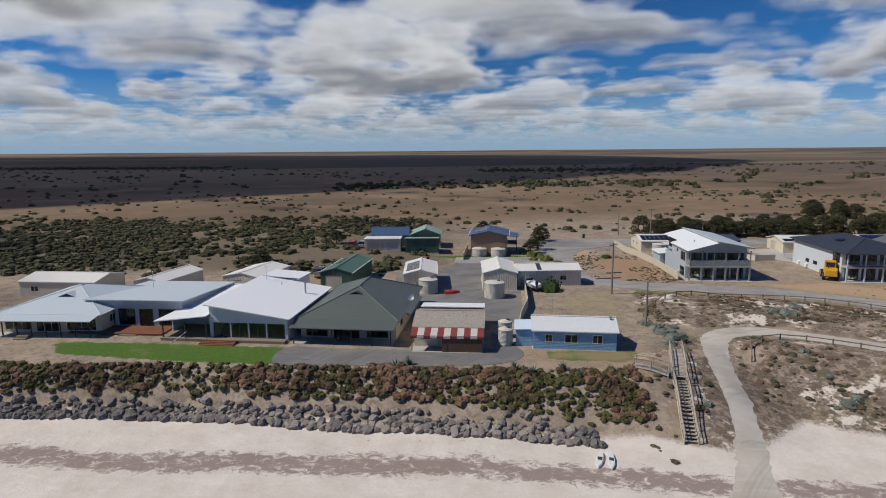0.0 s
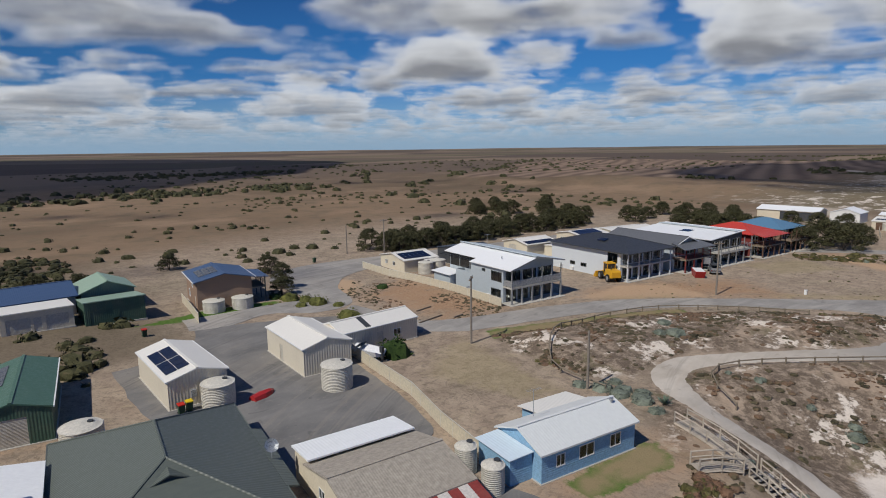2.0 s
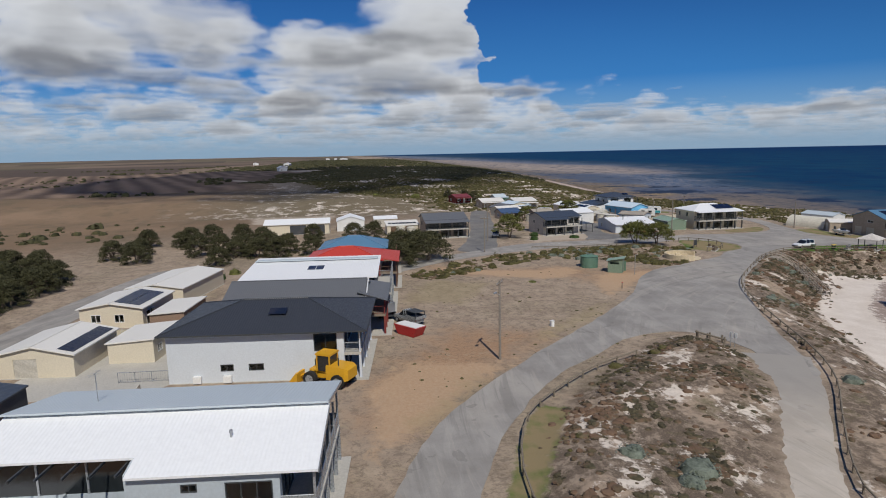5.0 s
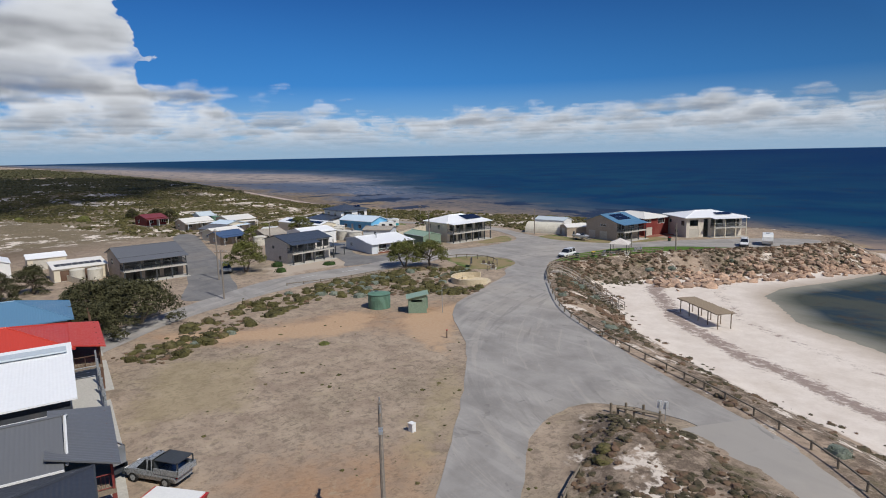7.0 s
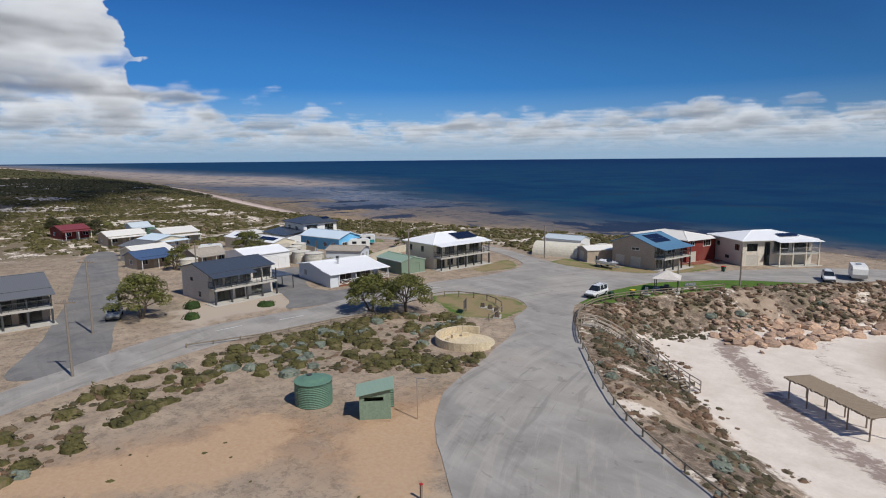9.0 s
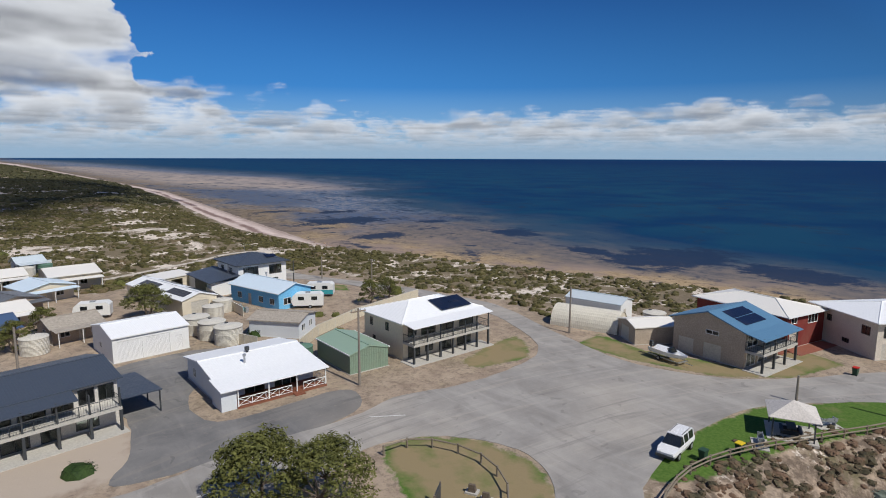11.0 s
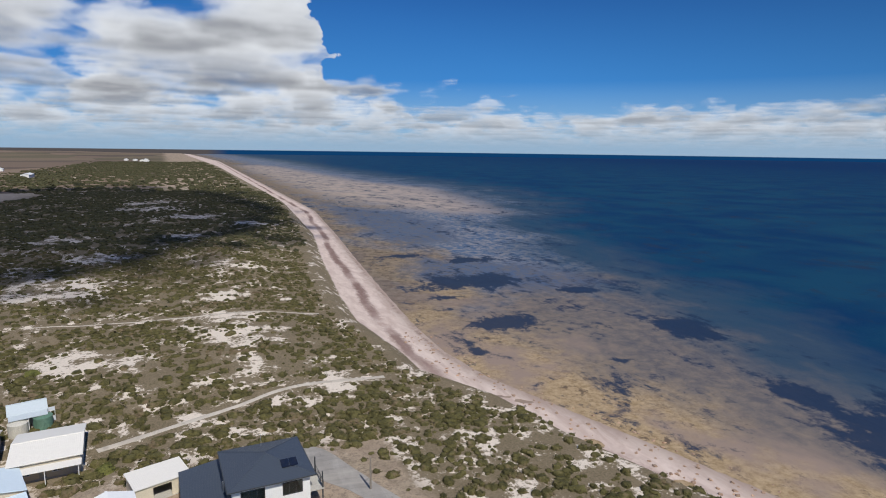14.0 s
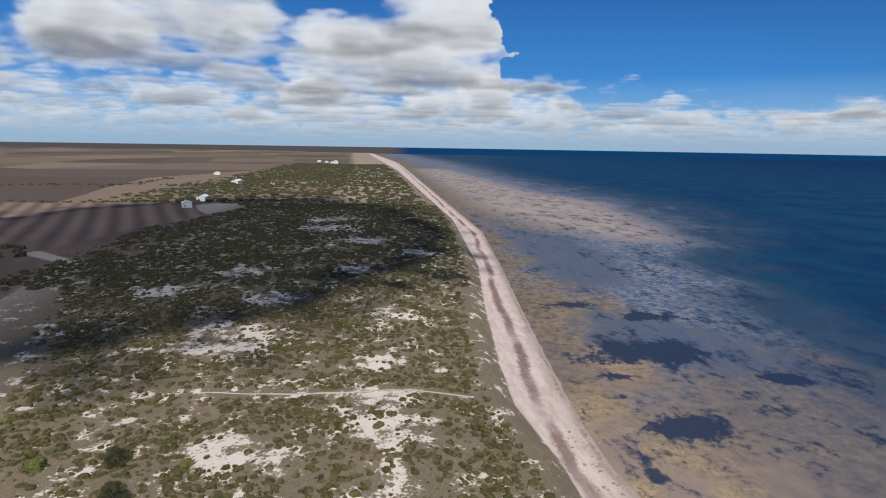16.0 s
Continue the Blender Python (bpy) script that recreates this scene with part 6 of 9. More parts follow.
balcony(h, 11.6, 18.6, 2.4, 2.7, 5, CAR_SILVER, 5.2, "wires", CAR_SILVER)

h = building("house", "two-storey house with a bright red hipped roof and maroon walls", "house", 117.6, 106.2, 9.6, 12.0, -4, 4.9, W_MAROON, ("hip", 1.5, 0.6, R_RED),
             {"F": [(0.6, 0.1, 2.4, 2.2, "slide"), (3.6, 0.1, 2.4, 2.2, "slide"), (6.6, 0.1, 2.4, 2.2, "slide"), (0.6, 2.8, 2.4, 1.9, "slide"), (3.6, 2.8, 2.4, 1.9, "slide"), (6.6, 2.8, 2.4, 1.9, "slide")], "R": [(3, 3.0, 1.4, 1.1, "win")]}, gutter=CAR_RED)
balcony(h, 9.6, 12.0, 2.8, 2.6, 5, W_TIMBER, 4.7, "bars", W_TIMBER, deck_m=TIMBER)
part("verandah_roof", Shape().slab([(-5.4, -9.2, 4.6), (5.4, -9.2, 4.6), (5.0, -6.3, 5.05), (-5.0, -6.3, 5.05)], 0.1), R_RED["X"], h)
h = building("house", "two-storey house with a blue hipped roof", "house", 129.8, 105.0, 9.4, 11.6, -3, 5.0, W_BRICK, ("hip", 1.6, 0.6, R_BLUE),
             {"F": [(0.6, 0.1, 2.4, 2.2, "slide"), (3.6, 0.1, 2.4, 2.2, "slide"), (6.4, 2.8, 2.4, 1.9, "slide"), (0.6, 2.8, 2.4, 1.9, "slide"), (3.6, 2.8, 2.4, 1.9, "slide")], "R": [(3, 3.0, 1.4, 1.1, "win"), (7, 0.9, 1.4, 1.1, "win")]}, gutter=R_BLUE["X"])
balcony(h, 9.4, 11.6, 2.4, 2.6, 5, W_TIMBER, 4.8, "bars", W_TIMBER, deck_m=TIMBER)

# ---- sheds behind the two-storey row ----
h = building("shed", "cream garage with solar panels covering its roof", "garage", 50.3, 141.2, 7.8, 9.6, -4, 2.4, W_CREAM, ("gx", 0.9, 0.25, R_PALE), {"L": [(2, 0.9, 1.0, 0.9, "win"), (5, 0.9, 1.0, 0.9, "win")], "F": [(4.2, 0, 2.6, 2.1, "roller")]})
solar(h, roof_z("gx", 7.8, 9.6, 2.4, 0.9), -3.5, -4.3, 6, 2, 1.05, 1.7)
part("awning_roof", Shape().slab([(0.5, -7.6, 2.1), (3.9, -7.6, 2.1), (3.9, -4.9, 2.3), (0.5, -4.9, 2.3)], 0.08), R_PALE["X"], h)
posts(h, [(0.6, -7.5), (3.8, -7.5)], 0, 2.05, TRIM, 0.04)
building("shed", "charcoal steel shed with a low gabled roof", "shed", 63.0, 137.6, 8.6, 9.6, -4, 3.0, W_CHAR, ("gx", 0.7, 0.15, R_NAVY), {"B": [(1, 0, 3, 2.5, "roller")]}, door_m=W_CHAR)
h = building("garage", "cream garage with a row of solar panels", "garage", 82.0, 137.0, 9.0, 8.2, -5, 2.5, W_CREAM, ("gx", 0.9, 0.3, R_PALE), {"L": [(2, 0.0, 2.4, 2.1, "roller")]})
solar(h, roof_z("gx", 9.0, 8.2, 2.5, 0.9), -4.2, -4.0, 8, 1, 1.05, 1.7)
building("shed", "low cream shed with a pale roof", "shed", 84.0, 128.6, 7.0, 5.0, -5, 2.3, W_CREAM, ("s-y", 0.4, 0.2, R_PALE), {"F": [(1, 0.9, 1.2, 0.9, "win")]})
h = building("house", "cream single-storey house with solar panels on a low roof", "house", 100.4, 136.4, 9.6, 8.4, -6, 2.7, W_CREAM, ("gx", 0.7, 0.3, R_PALE), {"L": [(1.5, 0.8, 1.3, 1.1, "win"), (4.6, 0.8, 1.3, 1.1, "win")], "F": [(1, 0.1, 2.4, 2.0, "slide")]})
solar(h, roof_z("gx", 9.6, 8.4, 2.7, 0.7), -4.2, -3.6, 7, 2, 1.1, 1.7)
building("shed", "long low shed with a white roof", "shed", 115.0, 134.0, 15.0, 9.0, -10, 2.6, W_CREAM, ("gx", 0.6, 0.2, R_PALE), {"L": [(2, 0, 2.6, 2.1, "roller")]})
building("shed", "brown brick shed with a pale roof", "shed", 97.0, 128.6, 8.0, 4.5, -5, 2.2, W_BRICK, ("s-y", 0.3, 0.2, R_PALE), {"F": [(1, 0, 0.9, 2.0, "door")]})

# ---- east end ----
# charcoal panels in the bays stand in for the shade inside them
building("shed", "wide cream shed with a white roof and open bays", "shed", 189.5, 122.5, 18.0, 8.0, -88, 3.0, W_CREAM, ("gx", 1.0, 0.3, R_WHITE), {"F": [(7, 0, 4.5, 2.6, "roller"), (12.2, 0, 4.5, 2.6, "roller")]}, door_m=W_CHAR)
building("shed", "white shed with a curved-looking low gabled roof", "shed", 193.5, 107.5, 8.0, 8.0, -88, 3.0, W_WHITE, ("gy", 1.3, 0.2, R_WHITE), {"F": [(2.5, 0, 3, 2.4, "roller")]}, door_m=ROLLER_W)
building("shed", "low cream shed beside the sand track", "shed", 199.5, 97.0, 7.0, 6.0, -88, 2.4, W_CREAM, ("gx", 0.6, 0.2, R_WHITE), {"F": [(1, 0, 2.6, 2.1, "roller")]})

h = building("house", "two-storey beige house with a dark grey gabled roof and long balcony", "house", 174.6, 82.0, 11.2, 9.4, -86, 4.6, W_STONE, ("gx", 1.3, 0.4, R_GREY),
             {"F": [(0.8, 0.1, 2.6, 2.1, "slide"), (4.2, 0.1, 2.6, 2.1, "slide"), (7.6, 0.1, 2.6, 2.1, "slide"), (0.8, 2.5, 2.8, 1.9, "slide"), (4.2, 2.5, 2.8, 1.9, "slide"), (7.6, 2.5, 2.8, 1.9, "slide")], "L": [(3, 2.8, 1.2, 1.0, "win")], "R": [(3, 2.8, 1.2, 1.0, "win")]}, gutter=DARK_TRIM, frame_m=DARK_TRIM)
balcony(h, 11.2, 9.4, 2.6, 2.4, 5, DARK_TRIM, 4.1, "bars", DARK_TRIM)
part("verandah_roof", Shape().slab([(-6.0, -7.5, 4.1), (6.0, -7.5, 4.1), (6.0, -5.1, 4.62), (-6.0, -5.1, 4.62)], 0.1), R_GREY["X"], h)
h = building("shed", "cream lean-to carport with solar panels", "carport", 181.5, 92.8, 9.0, 6.0, -86, 2.4, W_CREAM, ("s+y", 0.7, 0.2, R_PALE), {"F": [(1, 0, 6.5, 2.1, "roller")]}, door_m=W_TIMBER)
solar(h, roof_z("s+y", 9.0, 6.0, 2.4, 0.7), -4.0, -1.5, 8, 1, 1.0, 1.7)

h = building("house", "two-storey grey-beige house with a dark blue-grey roof and balcony", "house", 171.2, 51.6, 10.8, 9.0, -80, 4.6, W_SAND, ("gx", 1.0, 0.4, R_NAVY),
             {"F": [(0.6, 2.6, 1.6, 1.6, "win"), (2.6, 2.5, 2.2, 1.9, "slide"), (5.2, 2.5, 1.8, 1.9, "slide"), (7.4, 2.7, 1.4, 1.5, "win"), (9.1, 2.7, 1.4, 1.5, "win"), (1.2, 0.1, 2.2, 2.0, "slide"), (4.2, 0.1, 1.6, 2.0, "slide"), (7.0, 0.3, 2.0, 1.6, "win")],
              "L": [(3, 2.8, 0.8, 0.6, "win"), (5.5, 0.6, 0.8, 0.8, "win")]}, gutter=R_NAVY["X"], frame_m=DARK_TRIM)
balcony(h, 10.8, 9.0, 2.2, 2.4, 5, DARK_TRIM, 4.3, "bars", DARK_TRIM, -5.6, 5.0)
part("verandah_roof", Shape().slab([(-5.8, -6.9, 4.2), (1.4, -6.9, 4.2), (1.4, -4.9, 4.58), (-5.8, -4.9, 4.58)], 0.1), R_NAVY["X"], h)
part("carport_roof", Shape().slab([(5.6, -5.0, 2.5), (9.4, -5.0, 2.4), (9.4, 2.0, 2.4), (5.6, 2.0, 2.5)], 0.12), R_NAVY["Y"], h)
posts(h, [(9.2, -4.8), (9.2, -1.5), (9.2, 1.8)], 0, 2.3, DARK_TRIM)

h = building("garage", "large white steel garage with three doors", "garage", 191.2, 39.0, 9.4, 8.6, -83, 3.2, W_WHITE, ("gx", 0.9, 0.12, R_WHITE), {"F": [(0.5, 0, 3.0, 2.7, "roller"), (3.9, 0, 3.0, 2.7, "roller"), (7.6, 0, 0.9, 2.1, "door")], "L": [(3, 1.0, 1.0, 0.8, "win")]}, door_m=ROLLER_W, gutter=TRIM)

h = building("cottage", "white-roofed cottage with a cross-braced verandah rail", "house", 171.5, 31.2, 11.2, 9.4, -88, 2.5, W_PALE, ("gx", 0.75, 0.35, R_WHITE),
             {"F": [(0.6, 0.8, 1.2, 1.1, "win"), (3.0, 0.0, 2.4, 2.1, "slide"), (6.4, 0.1, 3.0, 2.1, "wide")], "L": [(2, 0.8, 1.0, 1.1, "win")], "R": [(3, 0.8, 1.2, 1.0, "win")]}, gutter=TRIM)
part("verandah_roof", Shape().slab([(-6.2, -8.0, 2.3), (6.0, -8.0, 2.3), (6.0, -4.5, 2.66), (-6.2, -4.5, 2.66)], 0.1), R_WHITE["X"], h)
part("verandah_floor", Shape().box(-4.4, -7.7, -0.2, 5.8, -4.83, 0.25), DECK, h)
part("enclosed_end", Shape().box(-6.0, -7.5, 0, -4.42, -4.72, 2.28), W_PALE, h)
posts(h, [(-4.3, -7.6), (-1.0, -7.6), (2.2, -7.6), (5.7, -7.6)], 0.25, 2.25, TRIM)
balustrade(h, (-4.3, -7.6), (1.6, -7.6), 0.25, TRIM, 0.85, "cross")
balustrade(h, (3.0, -7.6), (5.7, -7.6), 0.25, TRIM, 0.85, "cross")
balustrade(h, (5.7, -7.6), (5.7, -4.8), 0.25, TRIM, 0.85, "cross")
steps(h, 2.3, -7.7, 1.2, 2, 0.11, 0.3, DECK)
flue(h, -1.6, -2.6, 2.8, 1.0)
part("roof_ventilator", Shape().beam((-0.4, -0.3, 3.2), (-0.4, -0.3, 3.6), 0.12, 8).beam((-0.4, -0.3, 3.6), (-0.4, -0.3, 4.0), 0.28, 10), DARK_TRIM, h)

h = building("shed", "pale green steel shed with a gabled roof", "shed", 169.6, 18.8, 5.4, 8.4, -89, 2.4, W_GREEN, ("gy", 0.7, 0.12, R_GREEN), {"F": [(1.2, 0, 3.0, 2.0, "roller")]}, door_m=W_GREEN, gutter=TRIM)

h = building("house", "two-storey pale house with a white hipped roof, solar panels and balcony", "house", 170.6, 7.2, 13.2, 8.8, -87, 5.0, W_CREAM, ("hip", 1.3, 0.5, R_WHITE),
             {"F": [(0.8, 0.1, 2.0, 2.1, "slide"), (3.6, 0.4, 1.4, 1.6, "win"), (6.0, 0.1, 2.2, 2.1, "slide"), (9.2, 0.1, 2.6, 2.1, "slide"), (0.8, 2.9, 1.4, 1.5, "win"), (3.0, 2.7, 2.4, 2.0, "slide"), (6.2, 2.7, 2.4, 2.0, "slide"), (9.6, 2.7, 2.6, 2.0, "slide")],
              "L": [(1.4, 3.2, 0.7, 1.1, "win"), (5.0, 3.2, 0.8, 1.1, "win"), (2.0, 0.8, 0.7, 1.1, "win")]}, gutter=TRIM, frame_m=DARK_TRIM)
balcony(h, 13.2, 8.8, 2.3, 2.5, 7, DARK_TRIM, 4.75, "bars", DARK_TRIM)
part("verandah_roof", Shape().slab([(-6.9, -7.1, 4.78), (6.9, -7.1, 4.78), (6.9, -4.9, 5.02), (-6.9, -4.9, 5.02)], 0.1), R_WHITE["X"], h)
for i, j in itertools.product(range(6), range(2)):
    x0, y0 = 0.2 + i * 0.9 - j * 0.0, -4.1 + j * 1.55
    zz = lambda y: 5.14 + 1.3 * (y + 4.9) / 4.9 + 0.1
    part("solar_panel", Shape().slab([(x0, y0, zz(y0)), (x0 + 0.87, y0, zz(y0)), (x0 + 0.87, y0 + 1.5, zz(y0 + 1.5)), (x0, y0 + 1.5, zz(y0 + 1.5))], 0.04), SOLAR, h)

q = thing("quonset_hut", 162.0, -18.3, 20, "cream half-round steel hut", "shed")
s = Shape()
R, Lh = 2.7, 5.2
ring = [(R * math.cos(a), R * math.sin(a) * 1.08) for a in np.linspace(0, math.pi, 17)]
for k in range(16):
    (y0, z0), (y1, z1) = ring[k], ring[k + 1]
    f = 0.97
    s.hexa([(-Lh, y0 * f, z0 * f), (Lh, y0 * f, z0 * f), (Lh, y1 * f, z1 * f), (-Lh, y1 * f, z1 * f), (-Lh, y0, z0), (Lh, y0, z0), (Lh, y1, z1), (-Lh, y1, z1)])
part("roof", s.weld(), surface("cream_curved_sheet", (0.66, 0.62, 0.52), 0.5, ribs="X", rib_width=0.3), q)
for x in (-Lh + 0.1, Lh - 0.2):
    n_ = len(ring)
    s = Shape().add([(x, y * 0.96, z * 0.96) for y, z in ring] + [(x + 0.1, y * 0.96, z * 0.96) for y, z in ring], [tuple(range(n_)), tuple(range(2 * n_ - 1, n_ - 1, -1))])
    part("end_wall", s, W_CREAM, q)
part("door", Shape().box(-Lh + 0.02, -1.1, 0, -Lh + 0.09, 1.1, 2.0), TRIM, q)
building("shed", "pale blue-white gabled shed behind the round hut", "shed", 164.8, -24.2, 9.4, 4.8, 14, 2.9, W_WHITE, ("gx", 0.7, 0.15, R_ZINC), {"L": [(1.2, 0, 1.0, 2.0, "door")], "F": [(2, 1.0, 1.0, 0.8, "win")]})
building("garage", "beige garage with a pale low gabled roof", "garage", 152.6, -19.6, 5.2, 6.4, -28 + 180, 2.4, W_STONE, ("gy", 0.6, 0.15, R_PALE), {"F": [(1.0, 0, 2.4, 2.0, "roller")], "B": [(0.6, 0, 2.4, 2.0, "roller")]})

h = building("house", "two-storey beige block house with a blue gabled roof and solar panels", "house", 142.8, -22.6, 8.6, 9.8, -92, 4.6, W_STONE, ("gx", 1.6, 0.45, R_BLUE),
             {"F": [(0.5, 0.1, 2.2, 2.0, "slide"), (3.4, 0.1, 2.2, 2.0, "slide"), (0.5, 2.6, 2.6, 1.8, "slide"), (4.2, 2.6, 2.6, 1.8, "slide")], "L": [(0.8, 0.0, 2.2, 2.1, "roller"), (4.4, 0.0, 2.4, 2.1, "roller"), (4.6, 3.3, 1.8, 0.6, "win")], "R": [(3, 2.9, 1.4, 1.1, "win")]}, gutter=R_BLUE["X"])
balcony(h, 8.6, 9.8, 2.3, 2.4, 4, DARK_TRIM, 4.3, "bars", DARK_TRIM)
part("verandah_roof", Shape().slab([(-4.8, -7.5, 4.2), (4.8, -7.5, 4.2), (4.8, -5.2, 4.65), (-4.8, -5.2, 4.65)], 0.1), R_BLUE["X"], h)
zf = roof_z("gx", 8.6, 9.8, 4.6, 1.6)
solar(h, zf, -2.6, -4.0, 5, 1, 1.0, 1.65)
solar(h, zf, -2.6, -2.3, 5, 1, 1.0, 1.65)
h = building("house", "two-storey maroon house with a pale hipped roof", "house", 144.6, -35.4, 9.0, 14.0, -98, 4.6, W_MAROON, ("hip", 1.0, 0.5, R_PALE),
             {"F": [(0.8, 0, 2.2, 2.2, "roller"), (1.0, 3.4, 1.4, 0.9, "win"), (5, 3.0, 2.4, 1.3, "wide")], "L": [(10.5, 3.0, 1.4, 1.2, "win"), (5, 3.0, 1.2, 1.2, "win")]}, gutter=TRIM, door_m=ROLLER)
part("air_conditioner", Shape().box(-5.0, -2.4, 2.0, -4.52, -1.6, 2.7), TRIM, h)
part("terrace", Shape().box(-7.0, -8.0, -0.2, -4.63, 0, 0.06).box(-5, -9.5, -0.2, 4, -7.13, 0.06), surface("red_brick_paving", (0.25, 0.09, 0.06), 0.9), h)
h = building("house", "large two-storey cream rendered house with a white roof and tall glazing", "house", 130.2, -44.0, 15.0, 10.5, -120, 5.1, surface("pale_render", (0.62, 0.56, 0.48), 0.85), ("hip", 1.1, 0.7, R_WHITE),
             {"F": [(0.8, 0.0, 2.6, 2.1, "roller"), (0.9, 2.9, 2.2, 1.5, "win"), (4.6, 0.0, 1.2, 4.6, "wide"), (6.6, 2.7, 3.2, 2.0, "wide"), (10.6, 2.7, 3.6, 2.0, "wide"), (6.8, 0, 2.6, 2.1, "roller"), (10.8, 0, 2.6, 2.1, "roller")], "L": [(2, 3.1, 0.9, 0.9, "win"), (5, 0.9, 1.2, 0.6, "win"), (8, 2.9, 1.4, 1.2, "win")]}, frame_m=DARK_TRIM, gutter=TRIM)
balcony(h, 15.0, 10.5, 2.2, 2.6, 4, W_CREAM, 4.9, "wires", CAR_SILVER, -1.2, 7.5)
part("verandah_roof", Shape().slab([(-1.6, -8.0, 4.9), (7.9, -8.0, 4.9), (7.9, -5.9, 5.1), (-1.6, -5.9, 5.1)], 0.1), R_WHITE["X"], h)
for i in range(4):
    x0 = 1.0 + i * 1.05
    part("solar_panel", Shape().slab([(x0, -4.4, 5.66), (x0 + 1, -4.4, 5.66), (x0 + 1, -2.8, 5.98), (x0, -2.8, 5.98)], 0.04), SOLAR, h)

# ---- north-east cluster ----
h = building("house", "two-storey white house with a slate-coloured hipped roof", "house", 222.0, 12.6, 9.8, 10.2, -86, 5.2, W_WHITE, ("hip", 1.3, 0.6, R_NAVY),
             {"F": [(1, 2.8, 3.0, 1.8, "wide"), (6.2, 2.8, 2.6, 1.8, "wide"), (1, 0.2, 3, 2.0, "wide"), (6, 0.8, 2, 1.2, "win")], "L": [(2, 3.2, 1.2, 1.1, "win"), (6, 3.2, 1.2, 1.1, "win")], "R": [(1, 2.8, 3.2, 1.8, "wide"), (6, 3.0, 1.4, 1.2, "win")]}, gutter=DARK_TRIM, frame_m=DARK_TRIM)
part("balcony_deck", Shape().box(4.92, -5.0, 2.4, 6.8, -0.5, 2.6), CONCRETE, h)
posts(h, [(6.6, -4.9), (6.6, -0.7)], 0, 4.9, DARK_TRIM, 0.08)
balustrade(h, (6.7, -4.9), (6.7, -0.6), 2.6, DARK_TRIM, 1.0, "wires")
part("wing_wall", Shape().box(-10.2, -5.4, 0, -4.95, 6.6, 2.6), W_WHITE, h)
part("wing_roof", Shape().slab([(-10.7, -5.9, 2.6), (-4.9, -5.9, 3.5), (-4.9, 7.1, 3.5), (-10.7, 7.1, 2.6)], 0.12), R_NAVY["Y"], h)
part("wing_door", Shape().box(-10.26, -3.0, 0.1, -10.21, 3.0, 2.2), DARK_TRIM, h)
flue(h, -5.6, -2.0, 3.3, 1.4)
antenna(h, 0, 3.2, 6.0, 1.8)
for i in range(2):
    part("solar_panel", Shape().slab([(1.6 + 1.1 * i, -3.6, 5.95), (2.6 + 1.1 * i, -3.6, 5.95), (2.6 + 1.1 * i, -2.1, 6.3), (1.6 + 1.1 * i, -2.1, 6.3)], 0.04), SOLAR, h)
h = building("beach_house", "bright blue beach house with a pale blue iron roof", "house", 206.2, 15.0, 7.0, 13.4, -74, 3.0, W_BRIGHT, ("gy", 1.2, 0.35, R_SKY),
             {"F": [(1, 0.8, 1.6, 1.2, "win"), (4.2, 0.1, 1.8, 2.0, "slide")], "L": [(2, 0.8, 1.2, 1.1, "win"), (5, 0.0, 0.9, 2.0, "door"), (8, 0.8, 1.2, 1.1, "win"), (11, 0.8, 1.2, 1.1, "win")]}, gutter=TRIM)
flue(h, 1.5, 3.0, 3.8, 0.7)
h = building("shack", "small grey fibro shack with an old iron roof", "shack", 187.2, 20.6, 6.0, 7.6, -48, 2.4, W_PALE, ("gy", 0.6, 0.3, R_OLD), {"F": [(1, 0.8, 1.2, 1.0, "win"), (3.6, 0.8, 1.2, 1.0, "win")], "R": [(1, 0.8, 2, 1.0, "win"), (4.5, 0.8, 2, 1.0, "win")]})
h = building("garage", "long white garage covered with solar panels", "garage", 214.5, 29.8, 20.0, 6.0, 13, 2.7, W_CREAM, ("gx", 0.9, 0.2, R_WHITE), {"L": [(1.5, 0, 3, 2.3, "roller")], "F": [(3, 0, 2.6, 2.2, "roller")]})
zf = roof_z("gx", 20.0, 6.0, 2.7, 0.9)
for x0 in (-9, 1):
    solar(h, zf, x0, -2.9, 6, 1, 1.02, 1.65)
    solar(h, zf, x0, 0.7, 6, 1, 1.02, 1.65)
building("garage", "small cream garage with an open roller door", "garage", 229.0, 26.4, 7.0, 4.6, -70, 2.4, W_CREAM, ("s+y", 0.3, 0.2, R_PALE), {"F": [(2.2, 0, 2.4, 2.0, "open")]})
